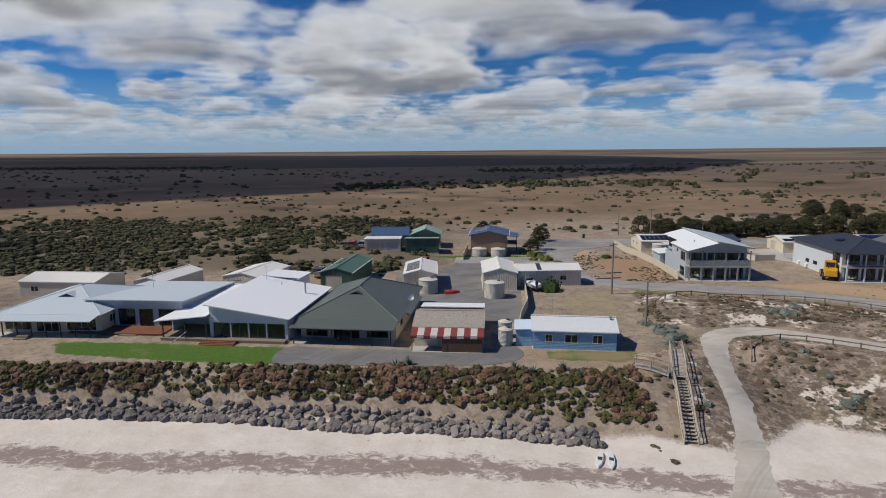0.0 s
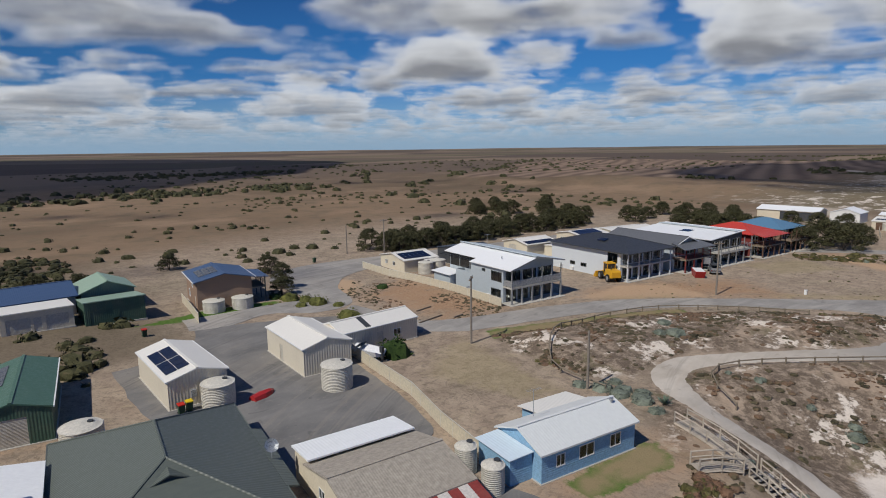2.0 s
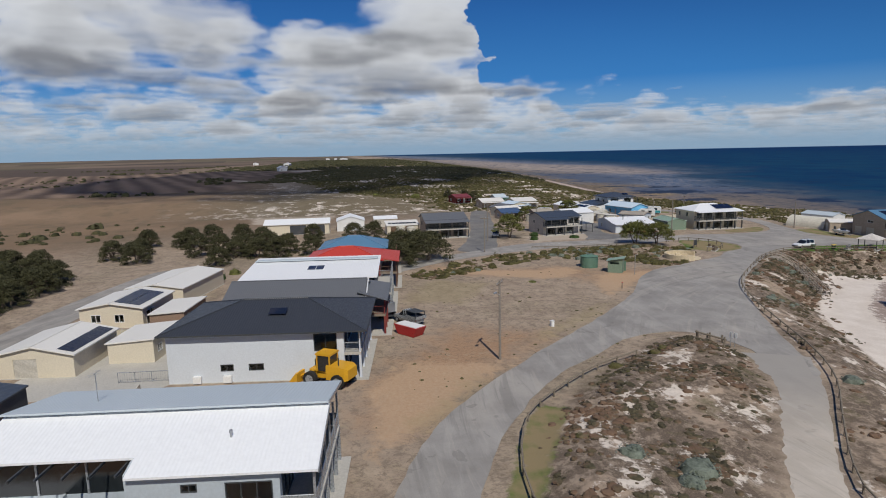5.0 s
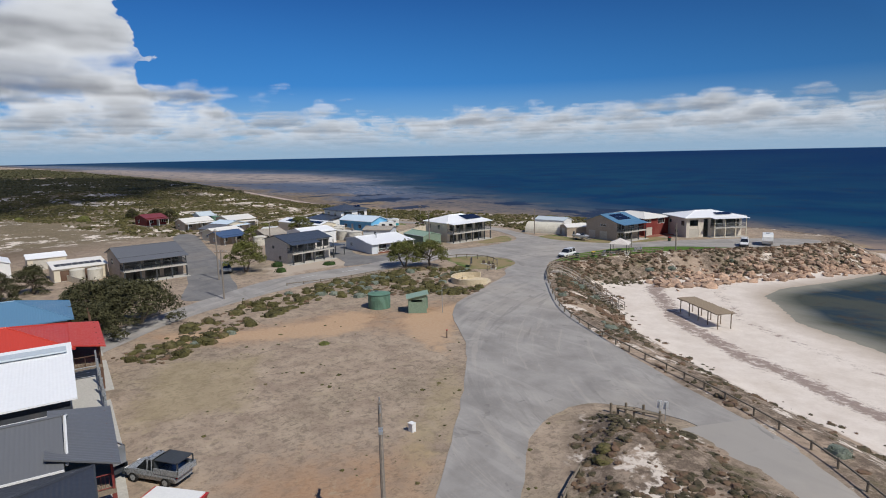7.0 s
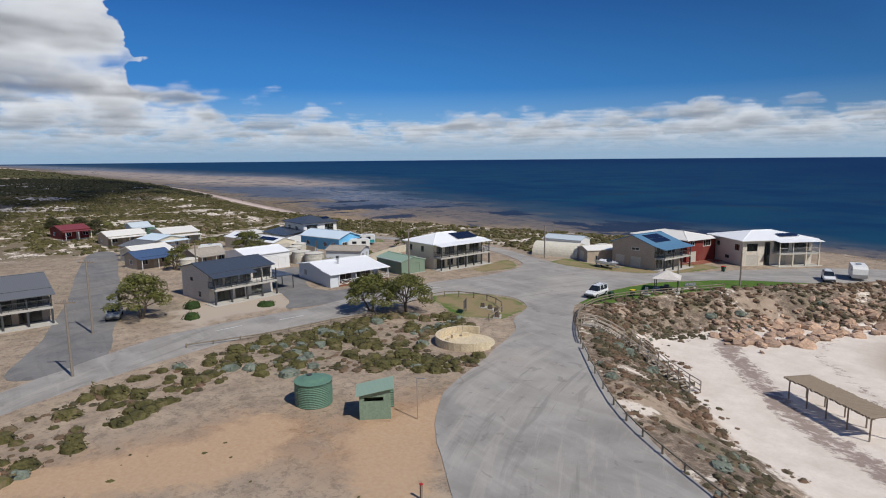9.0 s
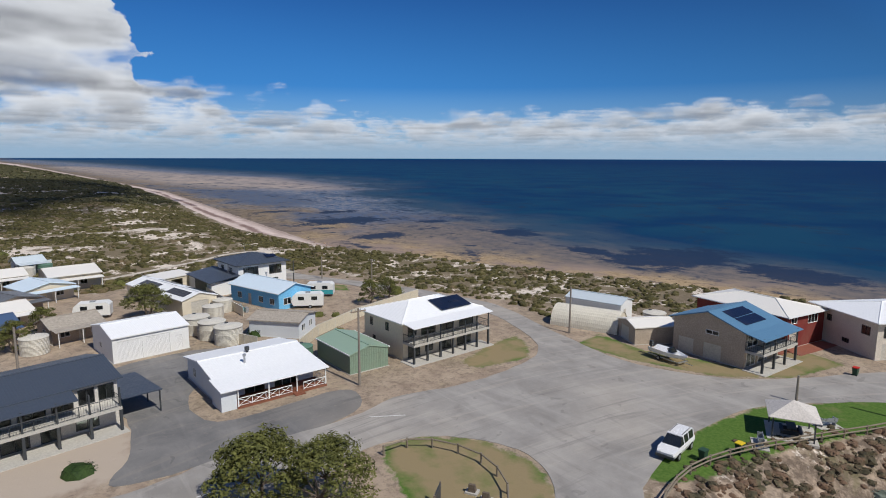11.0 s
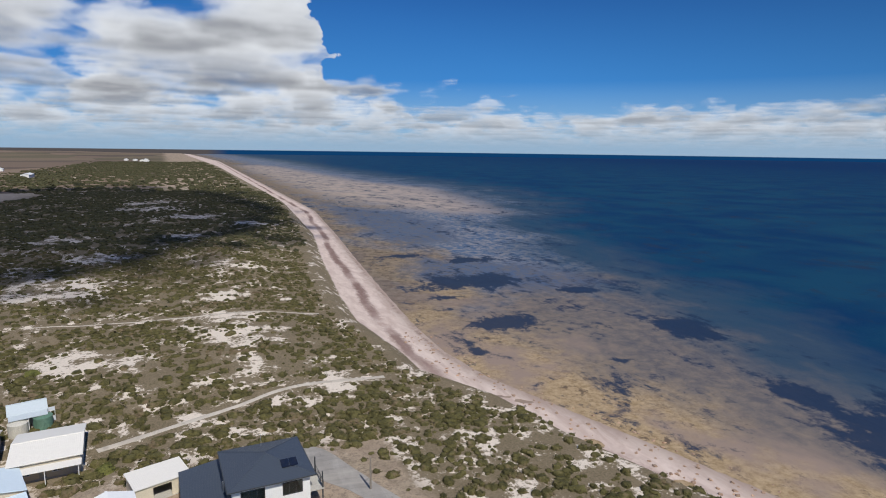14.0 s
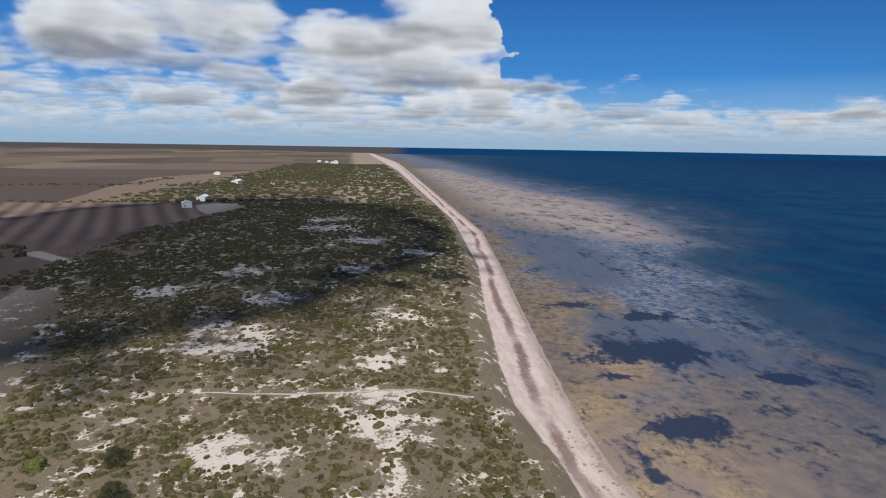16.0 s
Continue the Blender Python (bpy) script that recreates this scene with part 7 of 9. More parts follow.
for x, y, w, d, yaw, hh, wm, rm, k, lab in (
        (233.0, 47.5, 8, 7, -70, 2.5, W_CREAM, R_SKY, "gy", "cream shack with a faded blue-white roof"), (224.0, 53.0, 8.0, 7, -65, 2.4, W_STONE, R_GREY, "gy", "beige shack with a grey gabled roof"),
        (243.0, 42.0, 8.6, 10.4, -84, 2.8, W_CREAM, R_PALE, "gx", "cream shed with a pale roof among the dunes"), (246.5, 54.0, 9.0, 7.0, -80, 2.5, W_STONE, R_PALE, "gx", "low shack with a pale roof and dark verandah"),
        (216.0, 54.5, 8, 7, -75, 2.4, W_CREAM, R_PALE, "gx", "cream shack with a weathered pale roof"), (203.0, 46.0, 6.5, 5, -75, 2.3, W_STONE, R_OLD, "gx", "old shed with a rusty tan roof"),
        (207.5, 56.0, 7, 5, -75, 2.4, W_STONE, R_INK, "gx", "small shed with a dark blue roof"), (257.5, 48.0, 5, 4, -75, 2.4, W_PALE, R_ZINC, "gx", "pale shack with a zinc roof"), (260.5, 64.0, 6.5, 7.5, -75, 2.5, W_MAROON, R_CRIMSON, "gx", "dark red shed beside the dunes")):
    b = building("shack", lab, "shack", x, y, w, d, yaw, hh, wm, (k, 0.9, 0.35, rm), {"F": [(1, 0.8, 1.3, 1.0, "win"), (3.4, 0, 0.9, 2.0, "door"), (5.0, 0.8, 1.3, 1.0, "win")], "L": [(2, 0.8, 1.2, 1.0, "win")]})
    posts(b, [(-w / 2 + 0.2, -d / 2 - 1.9), (0, -d / 2 - 1.9), (w / 2 - 0.2, -d / 2 - 1.9)], 0, 2.1, TRIM, 0.05)
    part("verandah_roof", Shape().slab([(-w / 2 - 0.2, -d / 2 - 2.1, 2.15), (w / 2 + 0.2, -d / 2 - 2.1, 2.15), (w / 2 + 0.2, -d / 2 - 0.36, 2.3), (-w / 2 - 0.2, -d / 2 - 0.36, 2.3)], 0.07), rm["X"], b)

# ---- poles, tanks, fences ----
def power_pole(x, y, h, arms=1, yaw=0.0, lamp=False):
    p = thing("power_pole", x, y, yaw, "weathered steel and concrete power pole", "pole", "power poles")
    part("post", Shape().beam((0, 0, -0.5), (0, 0, h), 0.16, 8, 0.11), POLE, p)
    for k in range(arms):
        z = h - 0.35 - 0.8 * k
        a = part("crossarm", Shape().box(-0.95, -0.06, z - 0.06, 0.95, 0.06, z + 0.06), TIMBER, p)
        for u in (-0.85, -0.3, 0.3, 0.85):
            part("insulator", Shape().beam((u, 0, z + 0.06), (u, 0, z + 0.28), 0.05, 6), STEEL, a)
    if lamp:
        part("lamp_arm", Shape().beam((0, 0, h - 1.6), (-1.3, 0, h - 1.0), 0.035, 6), STEEL, p)
        part("lamp_head", Shape().box(-1.8, -0.12, h - 1.08, -1.2, 0.12, h - 0.94), CAR_SILVER, p)
    return p


for x, y, h_, arms, yaw in ((27.9, 96.3, 8.6, 1, 35), (74.2, 88.6, 8.8, 1, -30), (55.8, 158.8, 7.9, 1, 0), (143.0, 76.6, 8.0, 1, 60), (161.9, 22.1, 9.0, 1, 90), (159.1, 72.6, 9.5, 1, 60), (203.0, -4.0, 6.2, 1, 10), (219.0, -1.3, 4.8, 0, 0)):
    power_pole(x, y, h_, arms, yaw, lamp=(x, y) in ((27.9, 96.3), (74.2, 88.6)))
for x, y, h_ in ((27.4, 78.0, 6.1), (161.1, -12.8, 7.0), (120.8, -16.4, 6.0), (48.6, 163.7, 6.8), (184.3, 52.8, 7.0), (129.7, -12.5, 3.0)):
    power_pole(x, y, h_, 0)


def tank(x, y, r, h_, material, label, group="rainwater tanks"):
    t = thing("water_tank", x, y, 0, label, "water tank", group)
    part("drum", Shape().lathe([(r, -0.1), (r, h_ * 0.33), (r * 1.012, h_ * 0.34), (r * 1.012, h_ * 0.66), (r, h_ * 0.67), (r, h_), (r * 0.97, h_)], 28), material, t, smooth_faces=False)
    part("lid", Shape().lathe([(r * 1.03, h_ - 0.02), (r * 1.03, h_ + 0.04), (r * 0.5, h_ + 0.22), (0.01, h_ + 0.3)], 28), material, t)
    part("hatch", Shape().beam((r * 0.45, 0, h_ + 0.2), (r * 0.45, 0, h_ + 0.33), 0.25, 10), DARK_TRIM, t)
    part("pipe", Shape().beam((r + 0.05, 0, 0), (r + 0.05, 0, h_ + 0.05), 0.05, 6), TRIM, t)
    return t


for x, y, r, h_ in ((8.3, 94.9, 1.6, 2.5), (-2.6, 98.4, 1.55, 2.3), (8.2, 133.1, 1.6, 1.7), (12.4, 132.5, 1.6, 1.7), (49.2, 133.9, 1.5, 2.2), (52.6, 134.4, 1.5, 2.2), (194.4, 31.0, 1.9, 2.4), (190.4, 29.9, 1.9, 2.4), (186.6, 28.8, 1.9, 2.4),
                    (155.4, -25.6, 1.7, 2.3), (151.6, -27.6, 1.7, 2.3), (204.5, 24.0, 1.6, 2.0), (201.0, 26.6, 1.6, 2.0), (176.2, 24.6, 1.3, 1.9), (-30.5, 97.5, 1.5, 2.0), (-14.2, 97.0, 1.6, 2.0), (177.0, 90.5, 1.3, 2.0), (178.5, 93.3, 1.3, 2.0), (253.2, 48.4, 1.4, 2.0), (197.4, 50.6, 1.7, 2.2)):
    tank(x, y, r, h_, TANK, "cream corrugated rainwater tank with a low conical lid")
for x, y in ((7.9, 74.2), (7.6, 70.9)):
    tank(x, y, 0.85, 2.0, TANK, "slim white rainwater tank beside the shack shop")
tank(121.6, 60.4, 1.65, 2.1, TANK_G, "green corrugated rainwater tank on bare dirt")
tank(173.6, 23.6, 1.2, 1.9, TANK_G, "pale green rainwater tank behind the shed")
tank(254.6, 45.2, 1.4, 2.0, TANK_G, "green rainwater tank among the dunes")

t = thing("toilet_block", 116.0, 57.4, -32, "small green steel public toilet with a tilted roof", "toilet")
walls(t, 2.2, 2.6, 2.1, W_GREEN, {"F": [(0.3, 0, 0.9, 1.95, "door")], "L": [(0.4, 1.6, 1.6, 0.35, "open")]}, roof_z("s-y", 2.2, 2.6, 2.1, 0.5), 0.08, door_m=TANK_G)
part("roof", make_roof("s-y", 2.2, 2.6, 2.2, 0.5, 0.3, 0.06)[0], R_GREEN["X"], t)
part("privacy_screen", Shape().box(1.3, -1.6, 0, 1.36, 0.6, 1.9), TANK_G, t)
s = thing("signpost", 112.9, 55.2, 20, "thin bent steel lamp post", "post")
part("post", Shape().beam((0, 0, 0), (0, 0, 3.6), 0.05, 6).beam((0, 0, 3.6), (-0.8, 0, 3.7), 0.035, 6), STEEL, s)


def sheet_fence(line, h_, label, material=FENCE, step=2.4):
    """A panel fence along a line: each panel and post is a part."""
    f = thing("fence", line[0][0], line[0][1], 0, label, "fence", z=0)
    o = Vector(line[0])
    for a, b in zip(line, line[1:]):
        a, b = Vector(a) - o, Vector(b) - o
        n = max(1, round((b - a).length / step))
        d = (b - a).normalized()
        ang = math.degrees(math.atan2(d.y, d.x))
        for i in range(n):
            p = a.lerp(b, i / n)
            L = (b - a).length / n
            z = ground_z(*(p + o))
            q = part("panel", Shape().box(0.05, -0.03, 0.05, L - 0.02, 0.03, h_ - 0.04), material, f)
            q.matrix_basis = pose(p.x, p.y, z, 0, 0, ang)
            q = part("post", Shape().box(-0.05, -0.05, -0.3, 0.05, 0.05, h_ + 0.02).box(0.05, -0.045, h_ - 0.04, L - 0.05, 0.045, h_), TANK, f)
            q.matrix_basis = pose(p.x, p.y, z, 0, 0, ang)
    return f


sheet_fence([(14.2, 102), (12.8, 88), (10.9, 81), (9.4, 72.5)], 1.5, "cream steel panel fence beside the yard")
sheet_fence([(42.6, 146.6), (42.2, 136), (43.2, 129.5), (43.6, 120), (43.2, 112), (42.8, 106.2)], 1.4, "cream steel panel fence round a bare lot")
sheet_fence([(177, 22.6), (182, 17.5), (187.2, 8), (192.5, -7.6)], 1.7, "long cream steel boundary fence")
sheet_fence([(182, 26.5), (196, 33.5), (203, 36)], 1.6, "cream steel fence behind the garage")
sheet_fence([(199, 22.5), (212, 22.8), (218, 22.8)], 1.6, "cream masonry-coloured fence beside the blue house", W_CREAM)
sheet_fence([(70.5, 124.5), (66, 124), (62, 130)], 1.3, "cream fence behind the white house", W_CREAM)
sheet_fence([(6.0, 142.0), (5.2, 134.5), (4.4, 128)], 1.5, "cream panel fence beside the brick house")
sheet_fence([(92.5, 124.0), (89.5, 131.0), (89.0, 140)], 1.5, "cream panel fence between back yards")
sheet_fence([(178, 95), (168.5, 92.5), (161, 90)], 1.2, "low cream fence before the beige house", W_CREAM)


def log_fence(line, label, h_=0.75, step=2.6, rails=1, material=LOG):
    f = thing("log_fence", line[0][0], line[0][1], 0, label, "fence", "log rail fences", z=0)
    o = Vector(line[0])
    pts = rounded(line, 10, False)
    run, last, stops = 0.0, pts[0], [pts[0]]
    for a, b in zip(pts, pts[1:]):
        run += (b - a).length
        if run >= step:
            stops.append(b)
            run = 0.0
    for i, p in enumerate(stops):
        z = ground_z(p.x, p.y)
        part("post", Shape().beam((p.x - o.x, p.y - o.y, z - 0.4), (p.x - o.x, p.y - o.y, z + h_ + 0.05), 0.09, 7), material, f)
        if i:
            q = stops[i - 1]
            zq = ground_z(q.x, q.y)
            for k in range(rails):
                u = h_ - 0.08 - 0.38 * k
                part("rail", Shape().beam((q.x - o.x, q.y - o.y, zq + u), (p.x - o.x, p.y - o.y, z + u), 0.075, 6), material, f)
    return f


log_fence([(121.5, -12.5), (124.5, -5), (127.4, 3), (128.6, 9), (128.0, 14), (126, 18.5), (120.5, 25.5), (117, 29)], "pale log rail fence along the bluff top", 0.9, 2.4, 2)
log_fence([(116, 30), (103, 41.2), (91, 47.3), (82, 50.6), (70, 54.8), (62, 58.8), (54.4, 64.6), (48, 69.4), (43.4, 71.8), (40, 71.6), (37.2, 69.4), (36, 66)], "low grey log rail fence between road and dunes")
log_fence([(72, 74), (69.5, 79), (65, 84.4), (60, 89), (55, 91.2), (48.9, 92.4), (42, 92), (36.1, 90), (31, 86.2), (28.6, 82.5), (28.2, 76.4)], "low grey log rail fence round a dune hollow")
log_fence([(146.5, 28.5), (146.2, 25.5), (143.5, 23.4), (140, 22.6), (136, 23.8), (132.8, 27), (131.6, 30.5)], "pale log rail fence curving round a grass island", 0.9, 2.2, 1)
log_fence([(145.3, 65), (143.9, 56), (144.4, 46), (143.4, 39)], "low log rail fence beside the street", 0.5)

f = thing("yard_railing", 74.4, 128.0, 0, "thin grey metal railing between two houses", "fence")
balustrade(f, (0.0, 0.0), (-0.7, -16.5), 0.05, CAR_SILVER, 1.1, "bars")

# ---- beach stairs ----
def stair(name, label, top, bottom, width, landing=None):
    """Open timber stairs with handrails that follow the bluff from top to bottom."""
    a, b = Vector(top), Vector(bottom)
    f = thing(name, a.x, a.y, 0, label, "stairs", z=0)
    d = b - a
    flat = d.to_2d().normalized()
    side = Vector((-flat.y, flat.x, 0)) * width / 2
    n = max(4, round(-d.z / 0.18)) if d.z < -1.5 else max(4, round(d.length / 0.3))
    base = Vector((a.x, a.y, 0))

    def at(s):
        p = a + d * s
        over = max(ground_z(p.x + k * side.x, p.y + k * side.y) for k in (-1, 0, 1))
        return Vector((p.x, p.y, max(p.z, over + 0.22))) - base
    for i in range(n):
        p = at((i + 0.5) / n)
        u = Vector((flat.x, flat.y, 0)) * (0.15 if d.z > -1.5 else 0.125)
        part("tread", Shape().hexa([p - u - side - Vector((0, 0, 0.05)), p + u - side - Vector((0, 0, 0.05)), p + u + side - Vector((0, 0, 0.05)), p - u + side - Vector((0, 0, 0.05)), p - u - side, p + u - side, p + u + side, p - u + side]), BOARD, f)
    m = max(2, round(d.length / 1.8))
    for k in (-1, 1):
        q = side * k
        for i in range(m):
            p0, p1 = at(i / m) + q, at((i + 1) / m) + q
            for part_name, h_, r in (("stringer", -0.12, 0.09), ("handrail", 0.95, 0.075), ("midrail", 0.5, 0.06)):
                part(part_name, Shape().beam(p0 + Vector((0, 0, h_)), p1 + Vector((0, 0, h_)), r, 4), BOARD, f)
        for i in range(m + 1):
            p = at(i / m) + q
            part("post", Shape().beam((p.x, p.y, ground_z(p.x + base.x, p.y + base.y) - 0.3), (p.x, p.y, p.z + 1.0), 0.07, 5), BOARD, f)
    return f


BOARD = surface("sun_bleached_timber", (0.40, 0.36, 0.31), 0.9, vary=0.3, grain=14.0, spread=0.2)
stair("beach_stairs", "long weathered timber stairs down the bluff to the beach", (25.2, 60.5, -0.9), (23.4, 52.6, -4.2), 1.3)
stair("boardwalk", "weathered timber ramp joining the beach stairs", (27.6, 68.0, 0.15), (25.3, 60.9, -0.85), 1.4)
stair("boardwalk", "short weathered timber boardwalk at the bluff top", (21.2, 63.2, 0.15), (24.4, 61.4, -0.7), 1.2)
stair("beach_stairs", "timber stairs with landings down to the sheltered cove", (117.6, 19.5, -1.7), (106.5, 22.6, -4.0), 1.6)
stair("boardwalk", "timber landing at the head of the cove stairs", (122.5, 22.0, -0.1), (118.0, 19.6, -1.6), 1.8)

p = thing("beach_shelter", 94.7, 17.3, -27, "rustic timber shade shelter with a brushwood roof on the beach", "shelter", z=ground_z(94.7, 17.3))
for i in range(5):
    for k in (-1, 1):
        x = -4.9 + 2.45 * i
        part("post", Shape().beam((x, k * 1.1, -0.5), (x, k * 1.1, 2.3), 0.08, 6), TIMBER, p)
for k in (-1, 1):
    part("beam", Shape().beam((-5.2, k * 1.1, 2.3), (5.2, k * 1.1, 2.3), 0.09, 6), TIMBER, p)
for i in range(34):
    x = -5.1 + 0.31 * i
    part("brush_pole", Shape().beam((x, -1.45 - 0.2 * random.random(), 2.42), (x + 0.1 * random.random(), 1.45 + 0.2 * random.random(), 2.42), 0.13, 5), TIMBER, p)

g = thing("gazebo", 126.9, -4.4, -62, "white tent-roofed picnic shelter on dark posts", "gazebo", z=0)
part("roof", make_roof("pyr", 3.6, 3.6, 2.3, 0.95, 0.35, 0.06)[0], CANVAS_W, g)
posts(g, [(x, y) for x in (-1.7, 1.7) for y in (-1.7, 1.7)], 0, 2.3, DARK_TRIM, 0.06)
part("floor", Shape().box(-2.1, -2.1, -0.2, 2.1, 2.1, 0.06), CONCRETE, g)
part("picnic_table", Shape().box(-0.9, -0.4, 0.72, 0.9, 0.4, 0.78).box(-0.9, -0.95, 0.44, 0.9, -0.65, 0.48).box(-0.9, 0.65, 0.44, 0.9, 0.95, 0.48).box(-0.6, -0.9, 0.06, -0.5, 0.9, 0.44).box(0.5, -0.9, 0.06, 0.6, 0.9, 0.44).box(-0.6, -0.1, 0.4, 0.6, 0.1, 0.72), DARK_TRIM, g)


def picnic(x, y, yaw):
    b = thing("bench", x, y, yaw, "grey metal picnic bench on a slab", "bench", "picnic benches", z=0)
    part("seat", Shape().box(-0.9, -0.2, 0.42, 0.9, 0.2, 0.47), CAR_SILVER, b)
    part("backrest", Shape().box(-0.9, 0.2, 0.55, 0.9, 0.25, 0.9), CAR_SILVER, b)
    for x_ in (-0.7, 0.7):
        part("leg", Shape().box(x_ - 0.04, -0.2, 0, x_ + 0.04, 0.24, 0.9), CAR_SILVER, b)
    part("slab", Shape().box(-1.2, -0.7, -0.1, 1.2, 0.7, 0.05), CONCRETE, b)


picnic(125.4, -8.8, 60)
picnic(127.6, 0.2, 120)


def wheelie_bin(x, y, lid, label, yaw=0):
    b = thing("wheelie_bin", x, y, yaw, label, "bin", "wheelie bins")
    part("body", Shape().hexa([(-0.22, -0.25, 0.05), (0.22, -0.25, 0.05), (0.22, 0.25, 0.05), (-0.22, 0.25, 0.05), (-0.29, -0.35, 0.95), (0.29, -0.35, 0.95), (0.29, 0.35, 0.95), (-0.29, 0.35, 0.95)]), BIN_GREEN, b)
    part("lid", Shape().box(-0.31, -0.38, 0.95, 0.31, 0.38, 1.04), lid, b)
    for k in (-1, 1):
        part("wheel", Shape().beam((k * 0.2, 0.3, 0.1), (k * 0.28, 0.3, 0.1), 0.1, 10), RUBBER, b)


wheelie_bin(129.2, 7.1, BIN_GREEN, "dark green wheelie bin on the grass")
wheelie_bin(127.9, 3.4, BIN_YELLOW, "wheelie bin with a yellow lid on the grass")
wheelie_bin(128.9, -26.7, BIN_RED, "wheelie bin with a red lid at the kerb")
wheelie_bin(-5.2, 98.9, BIN_YELLOW, "wheelie bin with a yellow lid beside the shed")
wheelie_bin(-6.0, 98.6, BIN_RED, "wheelie bin with a red lid beside the shed")
wheelie_bin(-3.2, 125.6, BIN_RED, "wheelie bin with a red lid on the back street")
wheelie_bin(37.9, 158.9, BIN_GREEN, "dark wheelie bin on the back street")

a = thing("amphitheatre", 126.4, 38.4, -35, "low curved cream limestone seating wall round a pale floor", "amphitheatre", z=0)
part("floor", Shape().lathe([(0.01, 0.07), (3.3, 0.07), (3.35, -0.2)], 40), LIMESTONE, a)
for i in range(22):
    t0, t1 = radians(-30 + 11.4 * i), radians(-30 + 11.4 * (i + 0.97))
    c = [(3.4 * math.cos(t0), 3.4 * math.sin(t0)), (3.75 * math.cos(t0), 3.75 * math.sin(t0)), (3.75 * math.cos(t1), 3.75 * math.sin(t1)), (3.4 * math.cos(t1), 3.4 * math.sin(t1))]
    part("stone", Shape().prism(c, -0.2, 0.95), LIMESTONE, a)
for i in range(6):
    t0 = radians(0 + 38 * i)
    q = part("seat_block", Shape().box(-0.2, -0.45, 0.07, 0.2, 0.45, 0.5), LIMESTONE, a)
    q.matrix_basis = pose(2.2 * math.cos(t0), 2.2 * math.sin(t0), 0, 0, 0, math.degrees(t0))
s = thing("notice_board", 137.0, 29.8, -50, "dark timber notice board facing the amphitheatre", "sign")
part("board", Shape().box(-0.9, -0.05, 0.6, 0.9, 0.05, 1.8), DARK_TRIM, s)
posts(s, [(-0.95, 0), (0.95, 0)], -0.2, 1.9, TIMBER, 0.06)
for x, y in ((137.4, 26.1), (135.9, 26.0), (134.2, 26.4), (132.7, 27.6), (131.9, 28.4)):
    s = thing("memorial_plinth", x, y, 30, "small dark plaque on a pale stone base on the grass", "plinth", "plinths on the grass", z=0)
    part("base", Shape().box(-0.5, -0.4, -0.1, 0.5, 0.4, 0.15), CONCRETE, s)
    part("plaque", Shape().hexa([(-0.3, -0.25, 0.15), (0.3, -0.25, 0.15), (0.3, 0.25, 0.15), (-0.3, 0.25, 0.15), (-0.25, 0.0, 0.75), (0.25, 0.0, 0.75), (0.25, 0.2, 0.75), (-0.25, 0.2, 0.75)]), BARK, s)
s = thing("road_sign", 73.4, 61.9, 25, "pair of white road signs on posts", "sign")
for k in (-0.25, 0.25):
    part("panel", Shape().box(k - 0.2, -0.03, 1.0, k + 0.2, 0.0, 1.7), TRIM, s)
    part("post", Shape().beam((k, 0.03, -0.2), (k, 0.03, 1.6), 0.03, 6), STEEL, s)
for x, y in ((76.2, 63.0), (77.0, 64.0), (75.0, 62.2)):
    s = thing("bollard", x, y, 10, "stubby grey timber bollard", "bollard", "bollards")
    part("post", Shape().beam((0, 0, -0.3), (0, 0, 0.9), 0.12, 7), LOG, s)
s = thing("log_barrier", 74.4, 64.4, 30, "rough log barrier across a closed path", "barrier")
part("rail", Shape().beam((-2.2, 0, 0.8), (1.4, 0.2, 1.0), 0.1, 6), LOG, s)
for x_ in (-2.0, 0, 1.3):
    part("post", Shape().beam((x_, 0, -0.3), (x_, 0.02, 1.1), 0.1, 6), LOG, s)
s = thing("bollard", 103.1, 61.9, 0, "short dark timber marker post on bare ground", "marker post")
part("post", Shape().box(-0.07, -0.07, -0.2, 0.07, 0.07, 1.0), TIMBER, s)
part("cap", Shape().box(-0.1, -0.1, 1.0, 0.1, 0.1, 1.08), CAR_RED, s)
s = thing("service_pillar", 85.1, 79.3, 10, "white electrical service pillar", "pillar")
part("box", Shape().box(-0.25, -0.2, -0.1, 0.25, 0.2, 0.7).box(-0.28, -0.23, 0.7, 0.28, 0.23, 0.76), TRIM, s)
for x, y, l in ((30.5, 108.0, 5.0), (34.5, 106.6, 2.0), (33.0, 113.0, 3.2)):
    s = thing("timber_sleeper", x, y, 12, "pale loose timber sleeper lying on bare ground", "sleeper", "loose sleepers")
    part("sleeper", Shape().box(-l / 2, -0.12, 0.0, l / 2, 0.12, 0.2), TIMBER, s)


# ---- vehicles ----
def wheels(v, xs, y, r, w=0.24):
    for x in xs:
        for k in (-1, 1):
            t_ = part("wheel", Shape().beam((x, k * (y - w), r), (x, k * y, r), r, 16), RUBBER, v)
            part("rim", Shape().beam((x, k * (y - 0.02), r), (x, k * (y + 0.015), r), r * 0.6, 12), CAR_SILVER, t_)


def hull(s, rings):
    """Skin a list of rings of equal length, closing both ends."""
    n = len(rings[0])
    k = len(s.v)
    s.v += [tuple(p) for ring in rings for p in ring]
    for i in range(len(rings) - 1):
        s.f += [(k + i * n + j, k + i * n + (j + 1) % n, k + (i + 1) * n + (j + 1) % n, k + (i + 1) * n + j) for j in range(n)]
    s.f += [tuple(k + j for j in range(n))[::-1], tuple(k + (len(rings) - 1) * n + j for j in range(n))]
    return s


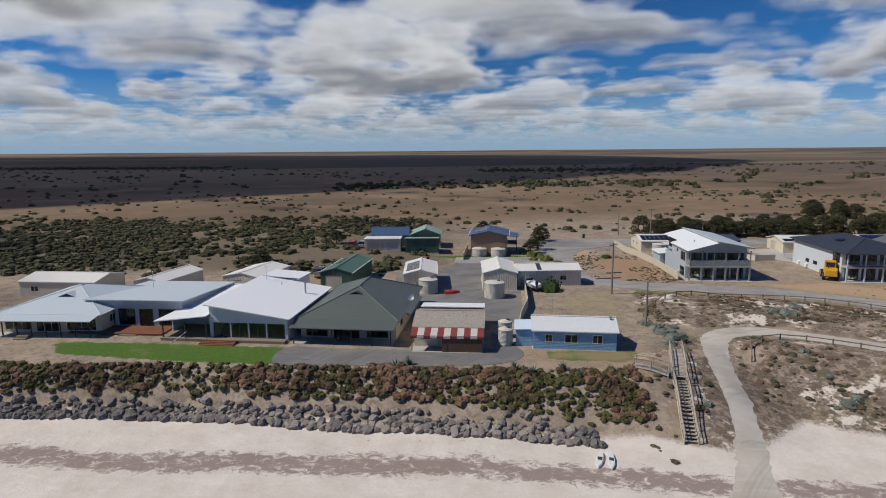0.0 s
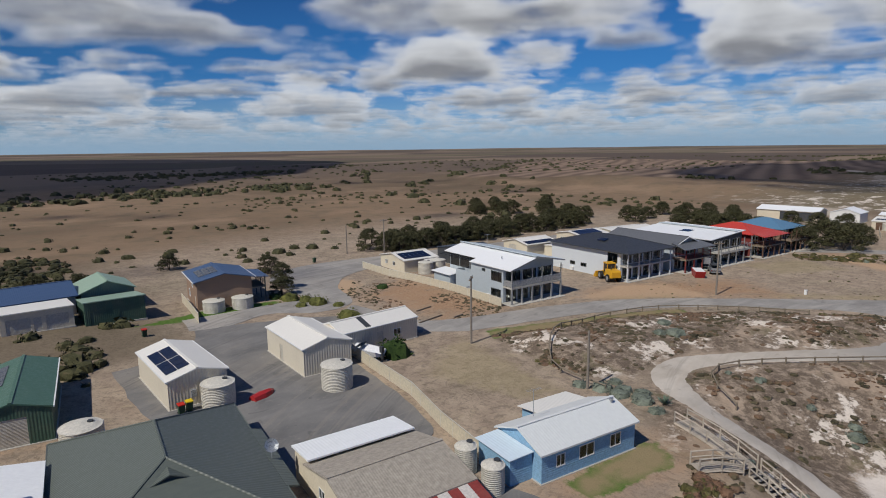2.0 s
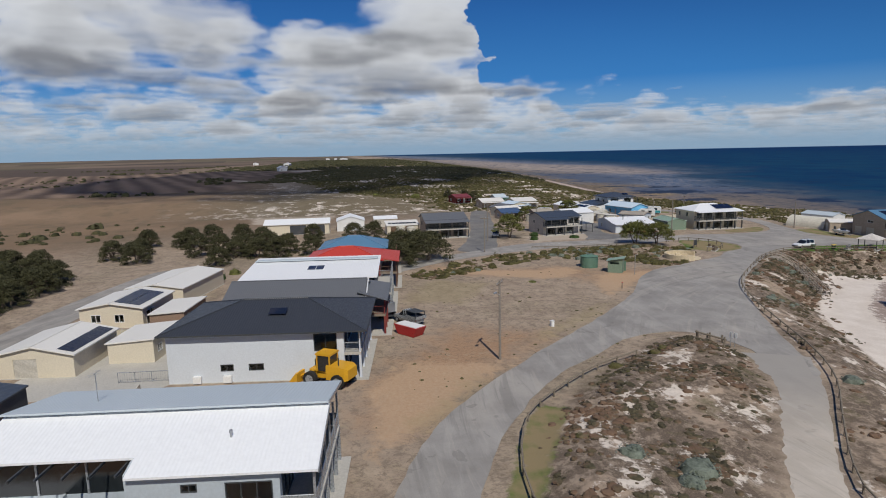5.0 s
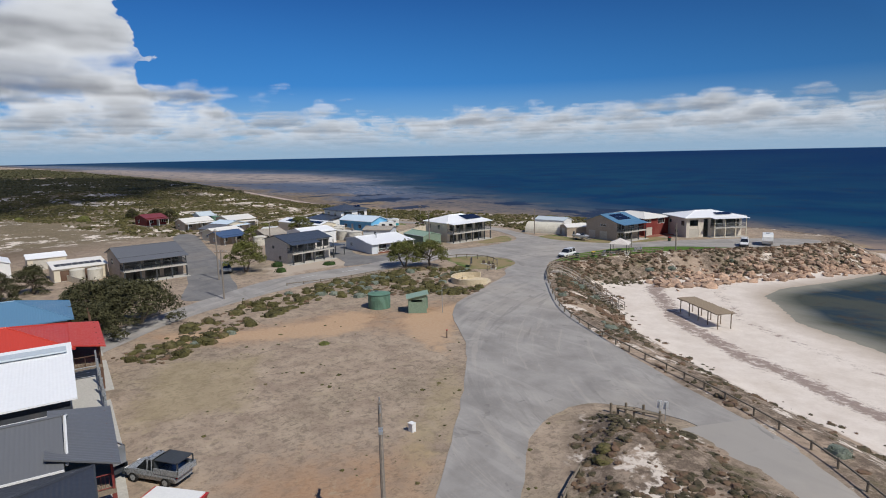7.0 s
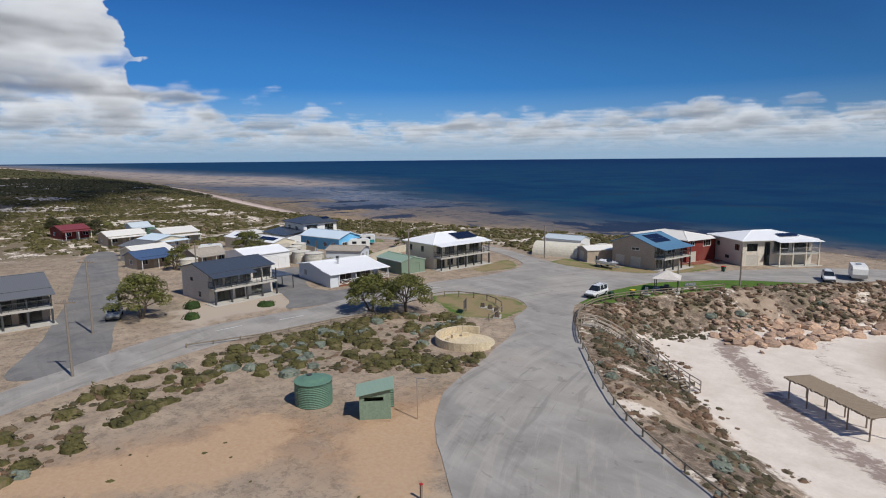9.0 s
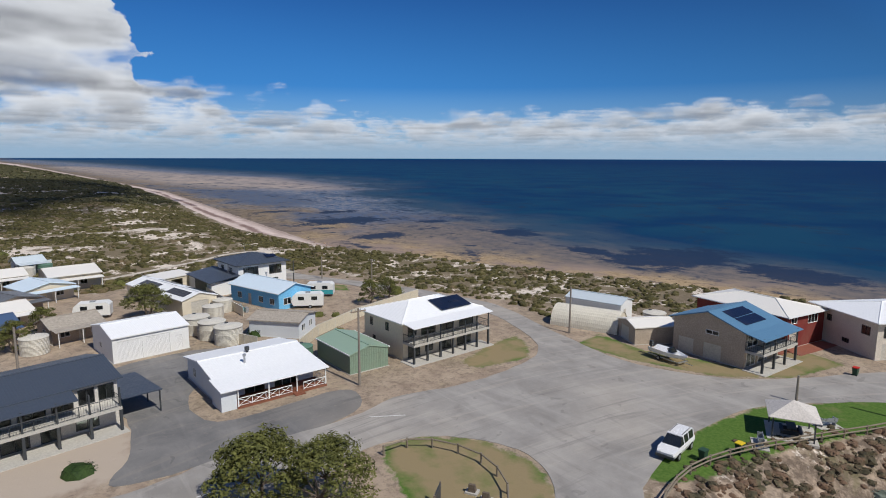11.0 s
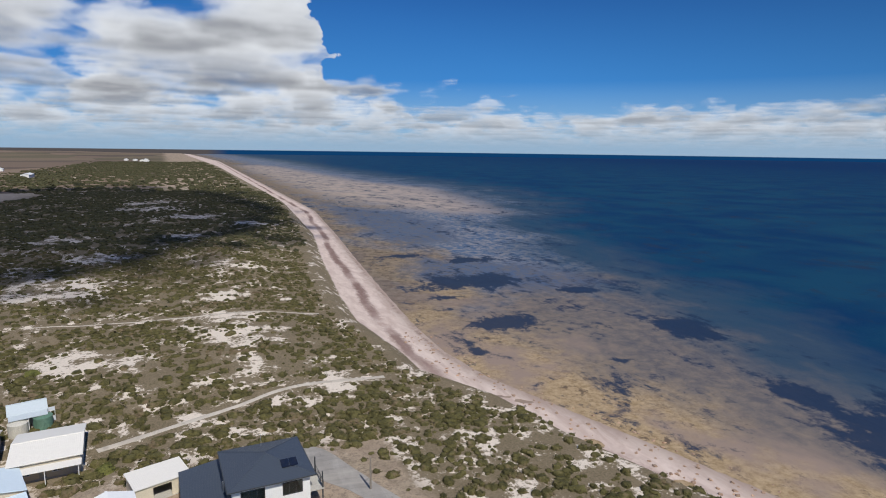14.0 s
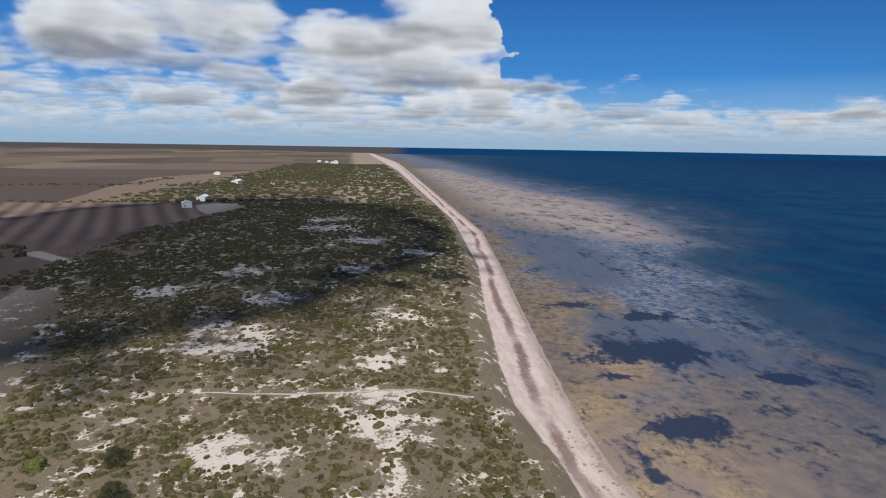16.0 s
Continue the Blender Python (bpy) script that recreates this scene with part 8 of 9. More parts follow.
def section(x, w, z0, z1, tuck=0.88):
    return [(x, -w * tuck, z0), (x, w * tuck, z0), (x, w, (z0 + z1) * 0.5), (x, w * 0.94, z1), (x, -w * 0.94, z1), (x, -w, (z0 + z1) * 0.5)]


def car(x, y, yaw, paint, label, kind="wagon", category="car"):
    """Front along local +x."""
    v = thing(kind if kind != "wagon" else "car", x, y, yaw, label, category)
    part("body", hull(Shape(), [section(-2.35, 0.78, 0.45, 0.98), section(-2.2, 0.9, 0.38, 1.06), section(1.0, 0.92, 0.36, 1.06), section(1.9, 0.88, 0.38, 0.98), section(2.35, 0.74, 0.46, 0.8)]), paint, v)
    back = -2.15 if kind == "wagon" else -0.35
    part("cabin", hull(Shape(), [[(back, -0.82, 1.04), (back, 0.82, 1.04), (back + 0.1, 0.74, 1.38), (back + 0.25, 0.66, 1.72), (back + 0.25, -0.66, 1.72), (back + 0.1, -0.74, 1.38)], [(0.2, -0.82, 1.04), (0.2, 0.82, 1.04), (0.1, 0.74, 1.38), (0.0, 0.66, 1.74), (0.0, -0.66, 1.74), (0.1, -0.74, 1.38)],
                                 [(1.15, -0.8, 1.04), (1.15, 0.8, 1.04), (0.8, 0.73, 1.36), (0.45, 0.64, 1.68), (0.45, -0.64, 1.68), (0.8, -0.73, 1.36)]]), CAR_GLASS, v)
    part("roof", Shape().box(back + 0.2, -0.66, 1.72, 0.4, 0.66, 1.79), paint, v)
    for k in (-1, 1):
        for q in (back + 0.12, -0.9, 0.15):
            if q > back:
                part("pillar", Shape().beam((q, k * 0.8, 1.05), (q + 0.05, k * 0.67, 1.74), 0.05, 4), paint, v)
        part("headlight", Shape().box(2.12, k * 0.55 - 0.15, 0.72, 2.3, k * 0.55 + 0.15, 0.86), TRIM, v)
        part("taillight", Shape().box(-2.38, k * 0.72 - 0.08, 0.75, -2.3, k * 0.72 + 0.08, 1.0), CAR_RED, v)
        part("roof_rack", Shape().beam((back + 0.4, k * 0.55, 1.84), (0.2, k * 0.55, 1.84), 0.03, 5), DARK_TRIM, v)
    part("bumper", Shape().box(2.25, -0.8, 0.4, 2.45, 0.8, 0.62), DARK_TRIM, v)
    if kind == "utility_truck":
        part("tray", Shape().box(-2.6, -0.92, 0.95, -0.5, 0.92, 1.08).box(-2.6, -0.92, 1.08, -0.5, -0.86, 1.35).box(-2.6, 0.86, 1.08, -0.5, 0.92, 1.35).box(-2.6, -0.92, 1.08, -2.54, 0.92, 1.35), CAR_SILVER, v)
        part("canopy_frame", Shape().box(-0.55, -0.8, 1.08, -0.45, 0.8, 1.9).box(-2.5, -0.8, 1.35, -2.42, -0.72, 1.9).box(-2.5, 0.72, 1.35, -2.42, 0.8, 1.9).box(-2.5, -0.8, 1.85, -0.45, 0.8, 1.9), DARK_TRIM, v)
    wheels(v, (-1.4, 1.4), 0.92, 0.36)
    return v


car(131.5, 7.6, 100, CAR_WHITE, "white four-wheel-drive wagon parked on the asphalt")
car(-23.4, 112.4, 84, CAR_WHITE, "white utility truck parked beside the green shed", "utility_truck", "utility truck")
car(-21.3, 141.0, 80, CAR_RED, "dark red car parked on the back street")
car(-19.0, 141.5, 80, CAR_SILVER, "silver car parked on the back street")
car(90.6, 97.4, 35, CAR_SILVER, "silver utility truck parked before the houses", "utility_truck", "utility truck")
car(113.2, -32.0, 115, CAR_WHITE, "white four-wheel drive hitched to a caravan")
car(166.0, 69.0, 165, CAR_SILVER, "silver wagon parked in the street")


def caravan(x, y, yaw, label, stripe=None):
    v = thing("caravan", x, y, yaw, label, "caravan")
    prof = [(-2.6, 0.5), (2.4, 0.5), (2.75, 1.2), (2.55, 2.1), (2.0, 2.55), (-2.1, 2.6), (-2.6, 2.2)]
    part("body", Shape().add([(a_, -1.1, b_) for a_, b_ in prof] + [(a_, 1.1, b_) for a_, b_ in prof], [tuple(range(7)), tuple(range(13, 6, -1))] + [(i, 7 + i, 7 + (i + 1) % 7, (i + 1) % 7) for i in range(7)]), CARAVAN, v)
    for k in (-1, 1):
        part("window", Shape().box(-1.6, k * 1.1 - 0.02, 1.5, -0.6, k * 1.1 + 0.02, 2.1).box(0.6, k * 1.1 - 0.02, 1.5, 1.6, k * 1.1 + 0.02, 2.1), CAR_GLASS, v)
        if stripe:
            part("stripe", Shape().box(-2.58, k * 1.1 - 0.015, 0.55, 2.4, k * 1.1 + 0.015, 1.35), stripe, v)
    part("roof_hatch", Shape().box(-0.4, -0.4, 2.58, 0.4, 0.4, 2.72), CAR_SILVER, v)
    part("drawbar", Shape().beam((2.5, -0.6, 0.5), (3.7, 0, 0.5), 0.05, 5).beam((2.5, 0.6, 0.5), (3.7, 0, 0.5), 0.05, 5), DARK_TRIM, v)
    wheels(v, (-0.4,), 1.1, 0.33)


caravan(110.6, -37.6, 115, "white touring caravan on the headland road")
caravan(198.4, 11.4, 60, "old white caravan beside the blue house")
caravan(205.0, 6.0, 55, "white and teal caravan beside the blue house", TEAL)
caravan(212.8, 41.8, 70, "white caravan parked among shacks")


def boat(x, y, yaw, label):
    v = thing("boat_on_trailer", x, y, yaw, label, "boat")
    rings = []
    for t_, w_, k_ in ((-2.6, 0.95, 0.55), (-1.0, 1.05, 0.5), (0.8, 0.95, 0.55), (2.0, 0.5, 0.75), (2.8, 0.04, 1.2)):
        rings.append([(t_, 0, k_), (t_, w_ * 0.8, k_ + 0.25), (t_, w_, 1.35), (t_, w_ * 0.88, 1.35), (t_, 0, 0.95 if w_ > 0.3 else 1.3), (t_, -w_ * 0.88, 1.35), (t_, -w_, 1.35), (t_, -w_ * 0.8, k_ + 0.25)])
    part("hull", hull(Shape(), rings), CAR_WHITE, v)
    part("windscreen", Shape().hexa([(0.5, -0.7, 1.35), (0.9, -0.5, 1.35), (0.9, 0.5, 1.35), (0.5, 0.7, 1.35), (0.2, -0.65, 1.8), (0.3, -0.45, 1.8), (0.3, 0.45, 1.8), (0.2, 0.65, 1.8)]), CAR_GLASS, v)
    part("outboard_motor", Shape().box(-3.0, -0.2, 1.2, -2.6, 0.2, 1.9).box(-2.95, -0.1, 0.4, -2.75, 0.1, 1.2), DARK_TRIM, v)
    part("trailer", Shape().box(-2.6, -0.9, 0.38, 2.2, -0.8, 0.5).box(-2.6, 0.8, 0.38, 2.2, 0.9, 0.5).box(2.0, -0.9, 0.38, 2.2, 0.9, 0.5).beam((2.1, 0, 0.45), (3.6, 0, 0.45), 0.05, 5), STEEL, v)
    wheels(v, (-0.8,), 1.05, 0.3, 0.18)


boat(145.4, -13.6, 172, "white runabout boat on a trailer on the verge")
boat(15.0, 100.6, 105, "white runabout boat on a trailer beside the shed")

v = thing("wheel_loader", 70.8, 107.0, 62, "yellow articulated wheel loader on bare dirt", "loader")
part("rear_body", hull(Shape(), [section(-3.0, 0.9, 0.9, 1.9, 1.0), section(-2.6, 1.05, 0.8, 2.1, 1.0), section(-0.6, 1.05, 0.8, 2.2, 1.0)]), YELLOW, v)
part("front_frame", Shape().box(-0.5, -0.5, 0.7, 1.6, 0.5, 1.5), YELLOW, v)
part("cab", Shape().box(-0.9, -0.75, 1.5, 0.5, 0.75, 3.1), CAR_GLASS, v)
part("cab_roof", Shape().box(-1.05, -0.85, 3.1, 0.65, 0.85, 3.28), YELLOW, v)
for a_ in (-0.9, 0.5):
    for k in (-0.75, 0.75):
        part("cab_post", Shape().box(a_ - 0.06, k - 0.06, 1.5, a_ + 0.06, k + 0.06, 3.12), YELLOW, v)
for k in (-0.55, 0.55):
    part("lift_arm", Shape().beam((0.8, k, 1.5), (2.7, k, 0.6), 0.14, 6), YELLOW, v)
part("bucket", Shape().hexa([(2.6, -1.35, 0.08), (3.6, -1.35, 0.05), (3.6, 1.35, 0.05), (2.6, 1.35, 0.08), (2.5, -1.35, 1.15), (2.65, -1.35, 1.2), (2.65, 1.35, 1.2), (2.5, 1.35, 1.15)]), YELLOW, v)
part("exhaust", Shape().beam((-1.7, 0.4, 2.1), (-1.7, 0.4, 2.9), 0.07, 8), DARK_TRIM, v)
wheels(v, (-1.9, 1.2), 1.25, 0.72, 0.5)
v = thing("skip_bin", 85.2, 97.6, 40, "red steel skip bin with pale rubble", "skip bin")
part("body", Shape().hexa([(-1.4, -0.8, 0.05), (1.4, -0.8, 0.05), (1.4, 0.8, 0.05), (-1.4, 0.8, 0.05), (-2.0, -0.9, 1.25), (2.0, -0.9, 1.25), (2.0, 0.9, 1.25), (-2.0, 0.9, 1.25)]), CAR_RED, v)
part("load", Shape().box(-1.8, -0.8, 1.2, 1.8, 0.8, 1.33), W_WHITE, v)
v = thing("trailer", 93.6, 100.4, 20, "dark tray trailer with a raised frame", "trailer")
part("tray", Shape().box(-1.6, -0.9, 0.5, 1.6, 0.9, 0.62).box(-1.6, -0.9, 0.62, 1.6, -0.84, 1.1).box(-1.6, 0.84, 0.62, 1.6, 0.9, 1.1), DARK_TRIM, v)
part("frame", Shape().box(-1.55, -0.85, 1.1, -1.45, 0.85, 2.4).box(1.45, -0.85, 1.1, 1.55, 0.85, 2.4).box(-1.55, -0.85, 2.3, 1.55, -0.75, 2.4), STEEL, v)
wheels(v, (0.0,), 1.0, 0.33, 0.2)
for x, y, yaw in ((14.2, 50.6, 70), (15.2, 50.4, 78)):
    v = thing("kayak", x, y, yaw, "pale plastic kayak lying on the beach", "kayak", "kayaks on the beach")
    part("hull", hull(Shape(), [[(t_, 0, 0.02), (t_, w_, 0.12), (t_, w_ * 0.8, 0.3), (t_, -w_ * 0.8, 0.3), (t_, -w_, 0.12)] for t_, w_ in ((-1.5, 0.04), (-0.8, 0.3), (0.2, 0.36), (1.0, 0.26), (1.5, 0.04))]), CARAVAN, v)
    part("seat", Shape().box(-0.3, -0.2, 0.3, 0.2, 0.2, 0.34), DARK_TRIM, v)
v = thing("rowing_boat", 1.4, 97.6, 20, "small red upturned dinghy on the asphalt", "boat")
part("hull", hull(Shape(), [[(t_, -w_, 0.05), (t_, w_, 0.05), (t_, w_ * 0.7, 0.45 * k_), (t_, 0, 0.6 * k_), (t_, -w_ * 0.7, 0.45 * k_)] for t_, w_, k_ in ((-1.3, 0.5, 0.9), (0, 0.65, 1.0), (0.9, 0.45, 0.9), (1.5, 0.05, 0.5))]), CAR_RED, v)
v = thing("clothes_stand", 203.5, 21.0, 10, "clutter of blue and rusty yard equipment", "yard clutter")
for k in range(7):
    a_, b_ = random.uniform(-2.5, 2.5), random.uniform(-1.2, 1.2)
    part("crate", Shape().box(a_, b_, 0, a_ + random.uniform(0.5, 1.2), b_ + random.uniform(0.4, 0.9), random.uniform(0.4, 1.1)), random.choice([TIMBER, TEAL, CAR_SILVER, W_BRICK]), v)

# ---- boulders ----
def boulder_mesh(name, seed, material, flat=0.75):
    """A rough block of 24 faces with broken edges."""
    r = random.Random(seed)
    grid, faces = {}, []
    for i, j, k in itertools.product((-1, 0, 1), repeat=3):
        if (i, j, k) != (0, 0, 0):
            v = Vector((i, j, k)).normalized() * (1.0 + r.uniform(-0.22, 0.16))
            v = v.lerp(Vector((i, j, k)) * 0.72, 0.35)
            grid[i, j, k] = Vector((v.x, v.y * r.uniform(0.8, 1.0), v.z * flat))
    keys = list(grid)
    ids = {k: n for n, k in enumerate(keys)}
    for ax in range(3):
        for sg in (-1, 1):
            for a, b in itertools.product((-1, 0), repeat=2):
                q = []
                for da, db in ((0, 0), (1, 0), (1, 1), (0, 1)):
                    c = [a + da, b + db]
                    c.insert(ax, sg)
                    q.append(ids[tuple(c)])
                faces.append(q if (sg > 0) != (ax == 1) else q[::-1])
    me = bpy.data.meshes.new(name)
    me.from_pydata([tuple(grid[k]) for k in keys], [], faces)
    me.materials.append(material)
    me.update()
    return me


def rock_field(name, label, spots, material, flat, parts=300):
    """Boulders at (x, y, z, size): the nearest as parts, the rest joined."""
    base = thing(name, spots[0][0], spots[0][1], 0, label, "rocks", z=0, kind="structure")
    o = base.matrix_world.translation
    protos = [boulder_mesh("boulder", k, material, flat) for k in range(8)]
    rest_v, rest_f = [], []
    for n, (x, y, z, s) in enumerate(spots):
        m = Matrix.LocRotScale((x - o.x, y - o.y, z), Euler((random.uniform(-0.5, 0.5), random.uniform(-0.5, 0.5), random.uniform(0, 6.3))), (s * random.uniform(0.8, 1.25), s * random.uniform(0.8, 1.1), s * random.uniform(0.75, 1.05)))
        me = protos[n % 8]
        if n < parts:
            ob = new("boulder", me)
            ob.parent, ob.matrix_basis = base, m
        else:
            k = len(rest_v)
            rest_v += [tuple(m @ v.co) for v in me.vertices]
            rest_f += [tuple(k + i for i in p.vertices) for p in me.polygons]
    if rest_v:
        me = bpy.data.meshes.new("rubble")
        me.from_pydata(rest_v, [], rest_f)
        me.materials.append(material)
        ob = new("rubble", me)
        ob.parent = base
        ob["kind"] = "stuff"


spots = []
x = -74.0
while x < 15.5:
    toe = np.interp(x, [-74, -48, -29, -11, 6, 16], [62.2, 60.9, 59.8, 57.2, 55.0, 53.6])
    for row in range(6):
        px, py = x + random.uniform(-0.3, 0.3), toe - 0.4 + row * np.interp(x, [-30, 6], [0.40, 0.55]) + random.uniform(-0.15, 0.15)
        if row > 3 and random.random() < (0.35 if x < 0 else 0.6):
            continue
        s = random.uniform(0.3, 0.62) * (1.12 if row < 2 else 1)
        spots.append((px, py, ground_z(px, py) + s * 0.25, s))
    x += 0.70
spots.sort(key=lambda q: abs(q[0] + 8))
rock_field("rock_revetment", "revetment of rough grey granite boulders above the beach", spots, ROCK, 0.8)
spots = []
for k in range(420):
    t_ = random.random() ** 0.8
    bx, by = np.interp(t_, [0, 0.3, 0.6, 1], [121, 117, 108, 97]), np.interp(t_, [0, 0.3, 0.6, 1], [-2, -14, -36, -56])
    off = random.uniform(2.5, 13)
    px, py = bx - off * 0.86 + random.uniform(-1, 1), by + off * 0.45 + random.uniform(-1, 1)
    s = random.uniform(0.35, 1.25) * (1.0 if off > 6 else 0.7)
    spots.append((px, py, max(ground_z(px, py), SEA - 0.1) + s * 0.15, s))
rock_field("headland_rocks", "tumbled pink-brown slabs of coastal rock at the headland", spots, CLIFF, 0.5, 260)
spots = []
for k in range(260):
    x = random.uniform(150, 300)
    y = np.interp(x, [q[0] for q in SHORE[12:22]], [q[1] for q in SHORE[12:22]]) + random.uniform(-3, 8)
    s = random.uniform(0.15, 0.5)
    spots.append((x, y, ground_z(x, y) + s * 0.1, s))
rock_field("shore_rocks", "scattered low reef rocks along the shore", spots, CLIFF, 0.5, 120)


# ---- shrubs ----
def clump(leaves_n, seed, size=0.22, low=0.0, core=True, k=8):
    """A ragged mound of small leaf faces about a low core, one unit in radius; an array of triangles."""
    r = np.random.default_rng(seed)
    d = r.normal(size=(leaves_n, 3))
    d[:, 2] = np.abs(d[:, 2]) * 0.9 + low
    d /= np.linalg.norm(d, axis=1)[:, None]
    lump = 0.72 + 0.28 * np.sin(d[:, 0] * 4 + seed) * np.cos(d[:, 1] * 5 - seed)
    c = d * (lump * (0.72 + 0.34 * r.random(leaves_n)))[:, None]
    a, b = r.normal(size=(leaves_n, 3)), r.normal(size=(leaves_n, 3))
    a = a - d * (a * d).sum(1)[:, None] * 0.7
    b = b - d * (b * d).sum(1)[:, None] * 0.7
    a *= (size * r.uniform(0.7, 1.4, leaves_n) / np.linalg.norm(a, axis=1))[:, None]
    b *= (size * r.uniform(0.7, 1.4, leaves_n) / np.linalg.norm(b, axis=1))[:, None]
    tri = np.stack([c - a * 0.5, c + a * 0.5, c + b], 1)
    if core:
        ang = np.arange(k) * 2 * math.pi / k
        out = np.stack([np.cos(ang), np.sin(ang), np.full(k, -0.1)], 1) * (0.8 * (0.8 + 0.3 * r.random(k)))[:, None]
        mid = np.stack([np.cos(ang + 0.3), np.sin(ang + 0.3), np.full(k, 0.95)], 1) * (0.55 * (0.8 + 0.4 * r.random(k)))[:, None]
        top = np.array([0.05, -0.05, 0.72])
        t = []
        for i in range(k):
            j = (i + 1) % k
            t += [(out[i], out[j], mid[i]), (mid[i], out[j], mid[j]), (mid[i], mid[j], top)]
        tri = np.concatenate([np.array(t), tri])
    return tri


def triangles(name, tris, material):
    """A mesh from an array of loose triangles."""
    n = len(tris)
    me = bpy.data.meshes.new(name)
    me.vertices.add(n * 3)
    me.vertices.foreach_set("co", tris.reshape(-1).astype(np.float32))
    me.loops.add(n * 3)
    me.loops.foreach_set("vertex_index", np.arange(n * 3, dtype=np.int32))
    me.polygons.add(n)
    me.polygons.foreach_set("loop_start", np.arange(0, n * 3, 3, dtype=np.int32))
    me.update(calc_edges=True)
    me.materials.append(material)
    return me


def shrubs(name, label, x, y, size, tall, material, protos, category="shrubs"):
    """Many shrubs as one object."""
    n = len(x)
    z = land_height(x, y)
    yaw, pick = rng.uniform(0, 2 * math.pi, n), rng.integers(0, len(protos), n)
    out = []
    for k, p in enumerate(protos):
        i = np.where(pick == k)[0]
        c, s = np.cos(yaw[i])[:, None, None], np.sin(yaw[i])[:, None, None]
        sz = size[i][:, None, None]
        px, py, pz = p[None, ..., 0], p[None, ..., 1], p[None, ..., 2]
        stretch = rng.uniform(0.75, 1.35, len(i))[:, None, None]
        q = np.stack([(px * c * stretch - py * s) * sz + x[i][:, None, None], (px * s * stretch + py * c) * sz + y[i][:, None, None], pz * sz * tall[i][:, None, None] + z[i][:, None, None]], -1)
        out.append(q.reshape(-1, 3, 3))
    return tagged(new(name, triangles(name, np.concatenate(out), material)), label, category, kind="stuff")


def sprinkle(n, box, density):
    """Random points in a box, kept by a density from 0 to 1."""
    x, y = rng.uniform(box[0], box[2], n), rng.uniform(box[1], box[3], n)
    k = rng.random(n) < density(x, y)
    return x[k], y[k]


ROADS = [np.array([(v.co.x, v.co.y) for v in o.data.vertices]) for o in bpy.data.objects if o.type == "MESH" and o.name.split(".")[0] in ("track", "path")]
PAVED = []
for o in list(bpy.data.objects):
    if o.type == "MESH" and o.name.split(".")[0] in ("road", "pavement"):
        k = len(o.data.vertices) // 2
        PAVED.append([(o.data.vertices[i].co.x, o.data.vertices[i].co.y) for i in range(k)])
BLOCKS = []
for o in list(bpy.data.objects):
    if o.type == "EMPTY" and o.get("category", "") in ("house", "shed", "garage", "shop", "shack", "carport"):
        w_ = [c for c in o.children if c.name.startswith("floor_slab") or c.name.startswith("roof")]
        if w_:
            xs = [v.co for c in w_ for v in c.data.vertices]
            BLOCKS.append((o.matrix_world.inverted(), max(abs(v.x) for v in xs) + 1.0, max(abs(v.y) for v in xs) + 1.0))

AMPHI = (126.4, 38.4)


def clear(x, y, gap=0.9):
    """True where nothing is built."""
    ok = np.hypot(x - AMPHI[0], y - AMPHI[1]) > 5.2
    for ring in PAVED:
        ok &= ~inside(x, y, ring)
    for pts in ROADS:
        for q in pts[2::5]:
            ok &= np.hypot(x - q[0], y - q[1]) > 2.6
    for m, hw, hd in BLOCKS:
        lx, ly = m[0][0] * x + m[0][1] * y + m[0][3], m[1][0] * x + m[1][1] * y + m[1][3]
        ok &= (np.abs(lx) > hw) | (np.abs(ly) > hd)
    return ok


NEAR = [clump(140, k, 0.2) for k in range(6)]
MIDDLE = [clump(58, 20 + k, 0.28, k=6) for k in range(6)]
LOW = [clump(26, 30 + k, 0.4, k=5) for k in range(6)]
FAR = [clump(13, 40 + k, 0.55, k=5) for k in range(5)]


def scatter(name, label, n, box, density, sizes, tall, material, protos, gap=0.9):
    x, y = sprinkle(n, box, density)
    k = clear(x, y, gap)
    x, y = x[k], y[k]
    s = rng.uniform(0, 1, len(x)) ** 1.6 * (sizes[1] - sizes[0]) + sizes[0]
    return shrubs(name, label, x, y, s, rng.uniform(*tall, len(x)), material, protos)


def south_bluff(x, y):
    d = inland(x, y, COAST)
    return smooth((d + np.interp(x, [-30, 0, 20], [3.2, 4.4, 7])) / 1.0) * smooth((0.4 - d) / 1.2) * (x < 21) * (0.75 + 0.25 * (rough(x, y, 3, 51) > 0.4))


scatter("bluff_scrub", "dense olive green scrub on the bluff above the rocks", 6200, (-76, 54, 22, 68), south_bluff, (0.22, 0.75), (0.5, 0.9), L_DUNE, MIDDLE)
scatter("bluff_scrub", "red-brown dry scrub between the green shrubs on the bluff", 4200, (-76, 54, 22, 68), lambda x, y: south_bluff(x, y) * (rough(x, y, 7, 55, 2) > 0.47), (0.3, 0.95), (0.55, 0.95), L_RUST, MIDDLE)


def dune_side(x, y):
    d = inland(x, y, COAST)
    return smooth((d + 13) / 2.5) * smooth((2.5 - d) / 2) * smooth((x - 19) / 3) * (x < 131) * (0.12 + 0.88 * (rough(x, y, 6, 53, 2) > 0.47))


scatter("dune_scrub", "low grey-brown dune scrub on the slope below the road", 11000, (19, -25, 131, 78), dune_side, (0.16, 0.7), (0.3, 0.6), L_BLUFF, MIDDLE)
scatter("saltbush", "silvery saltbush on the dune slope", 900, (19, -25, 131, 78), lambda x, y: dune_side(x, y) * (rough(x, y, 8, 57) > 0.58), (0.4, 1.2), (0.5, 0.8), L_SALT, NEAR)


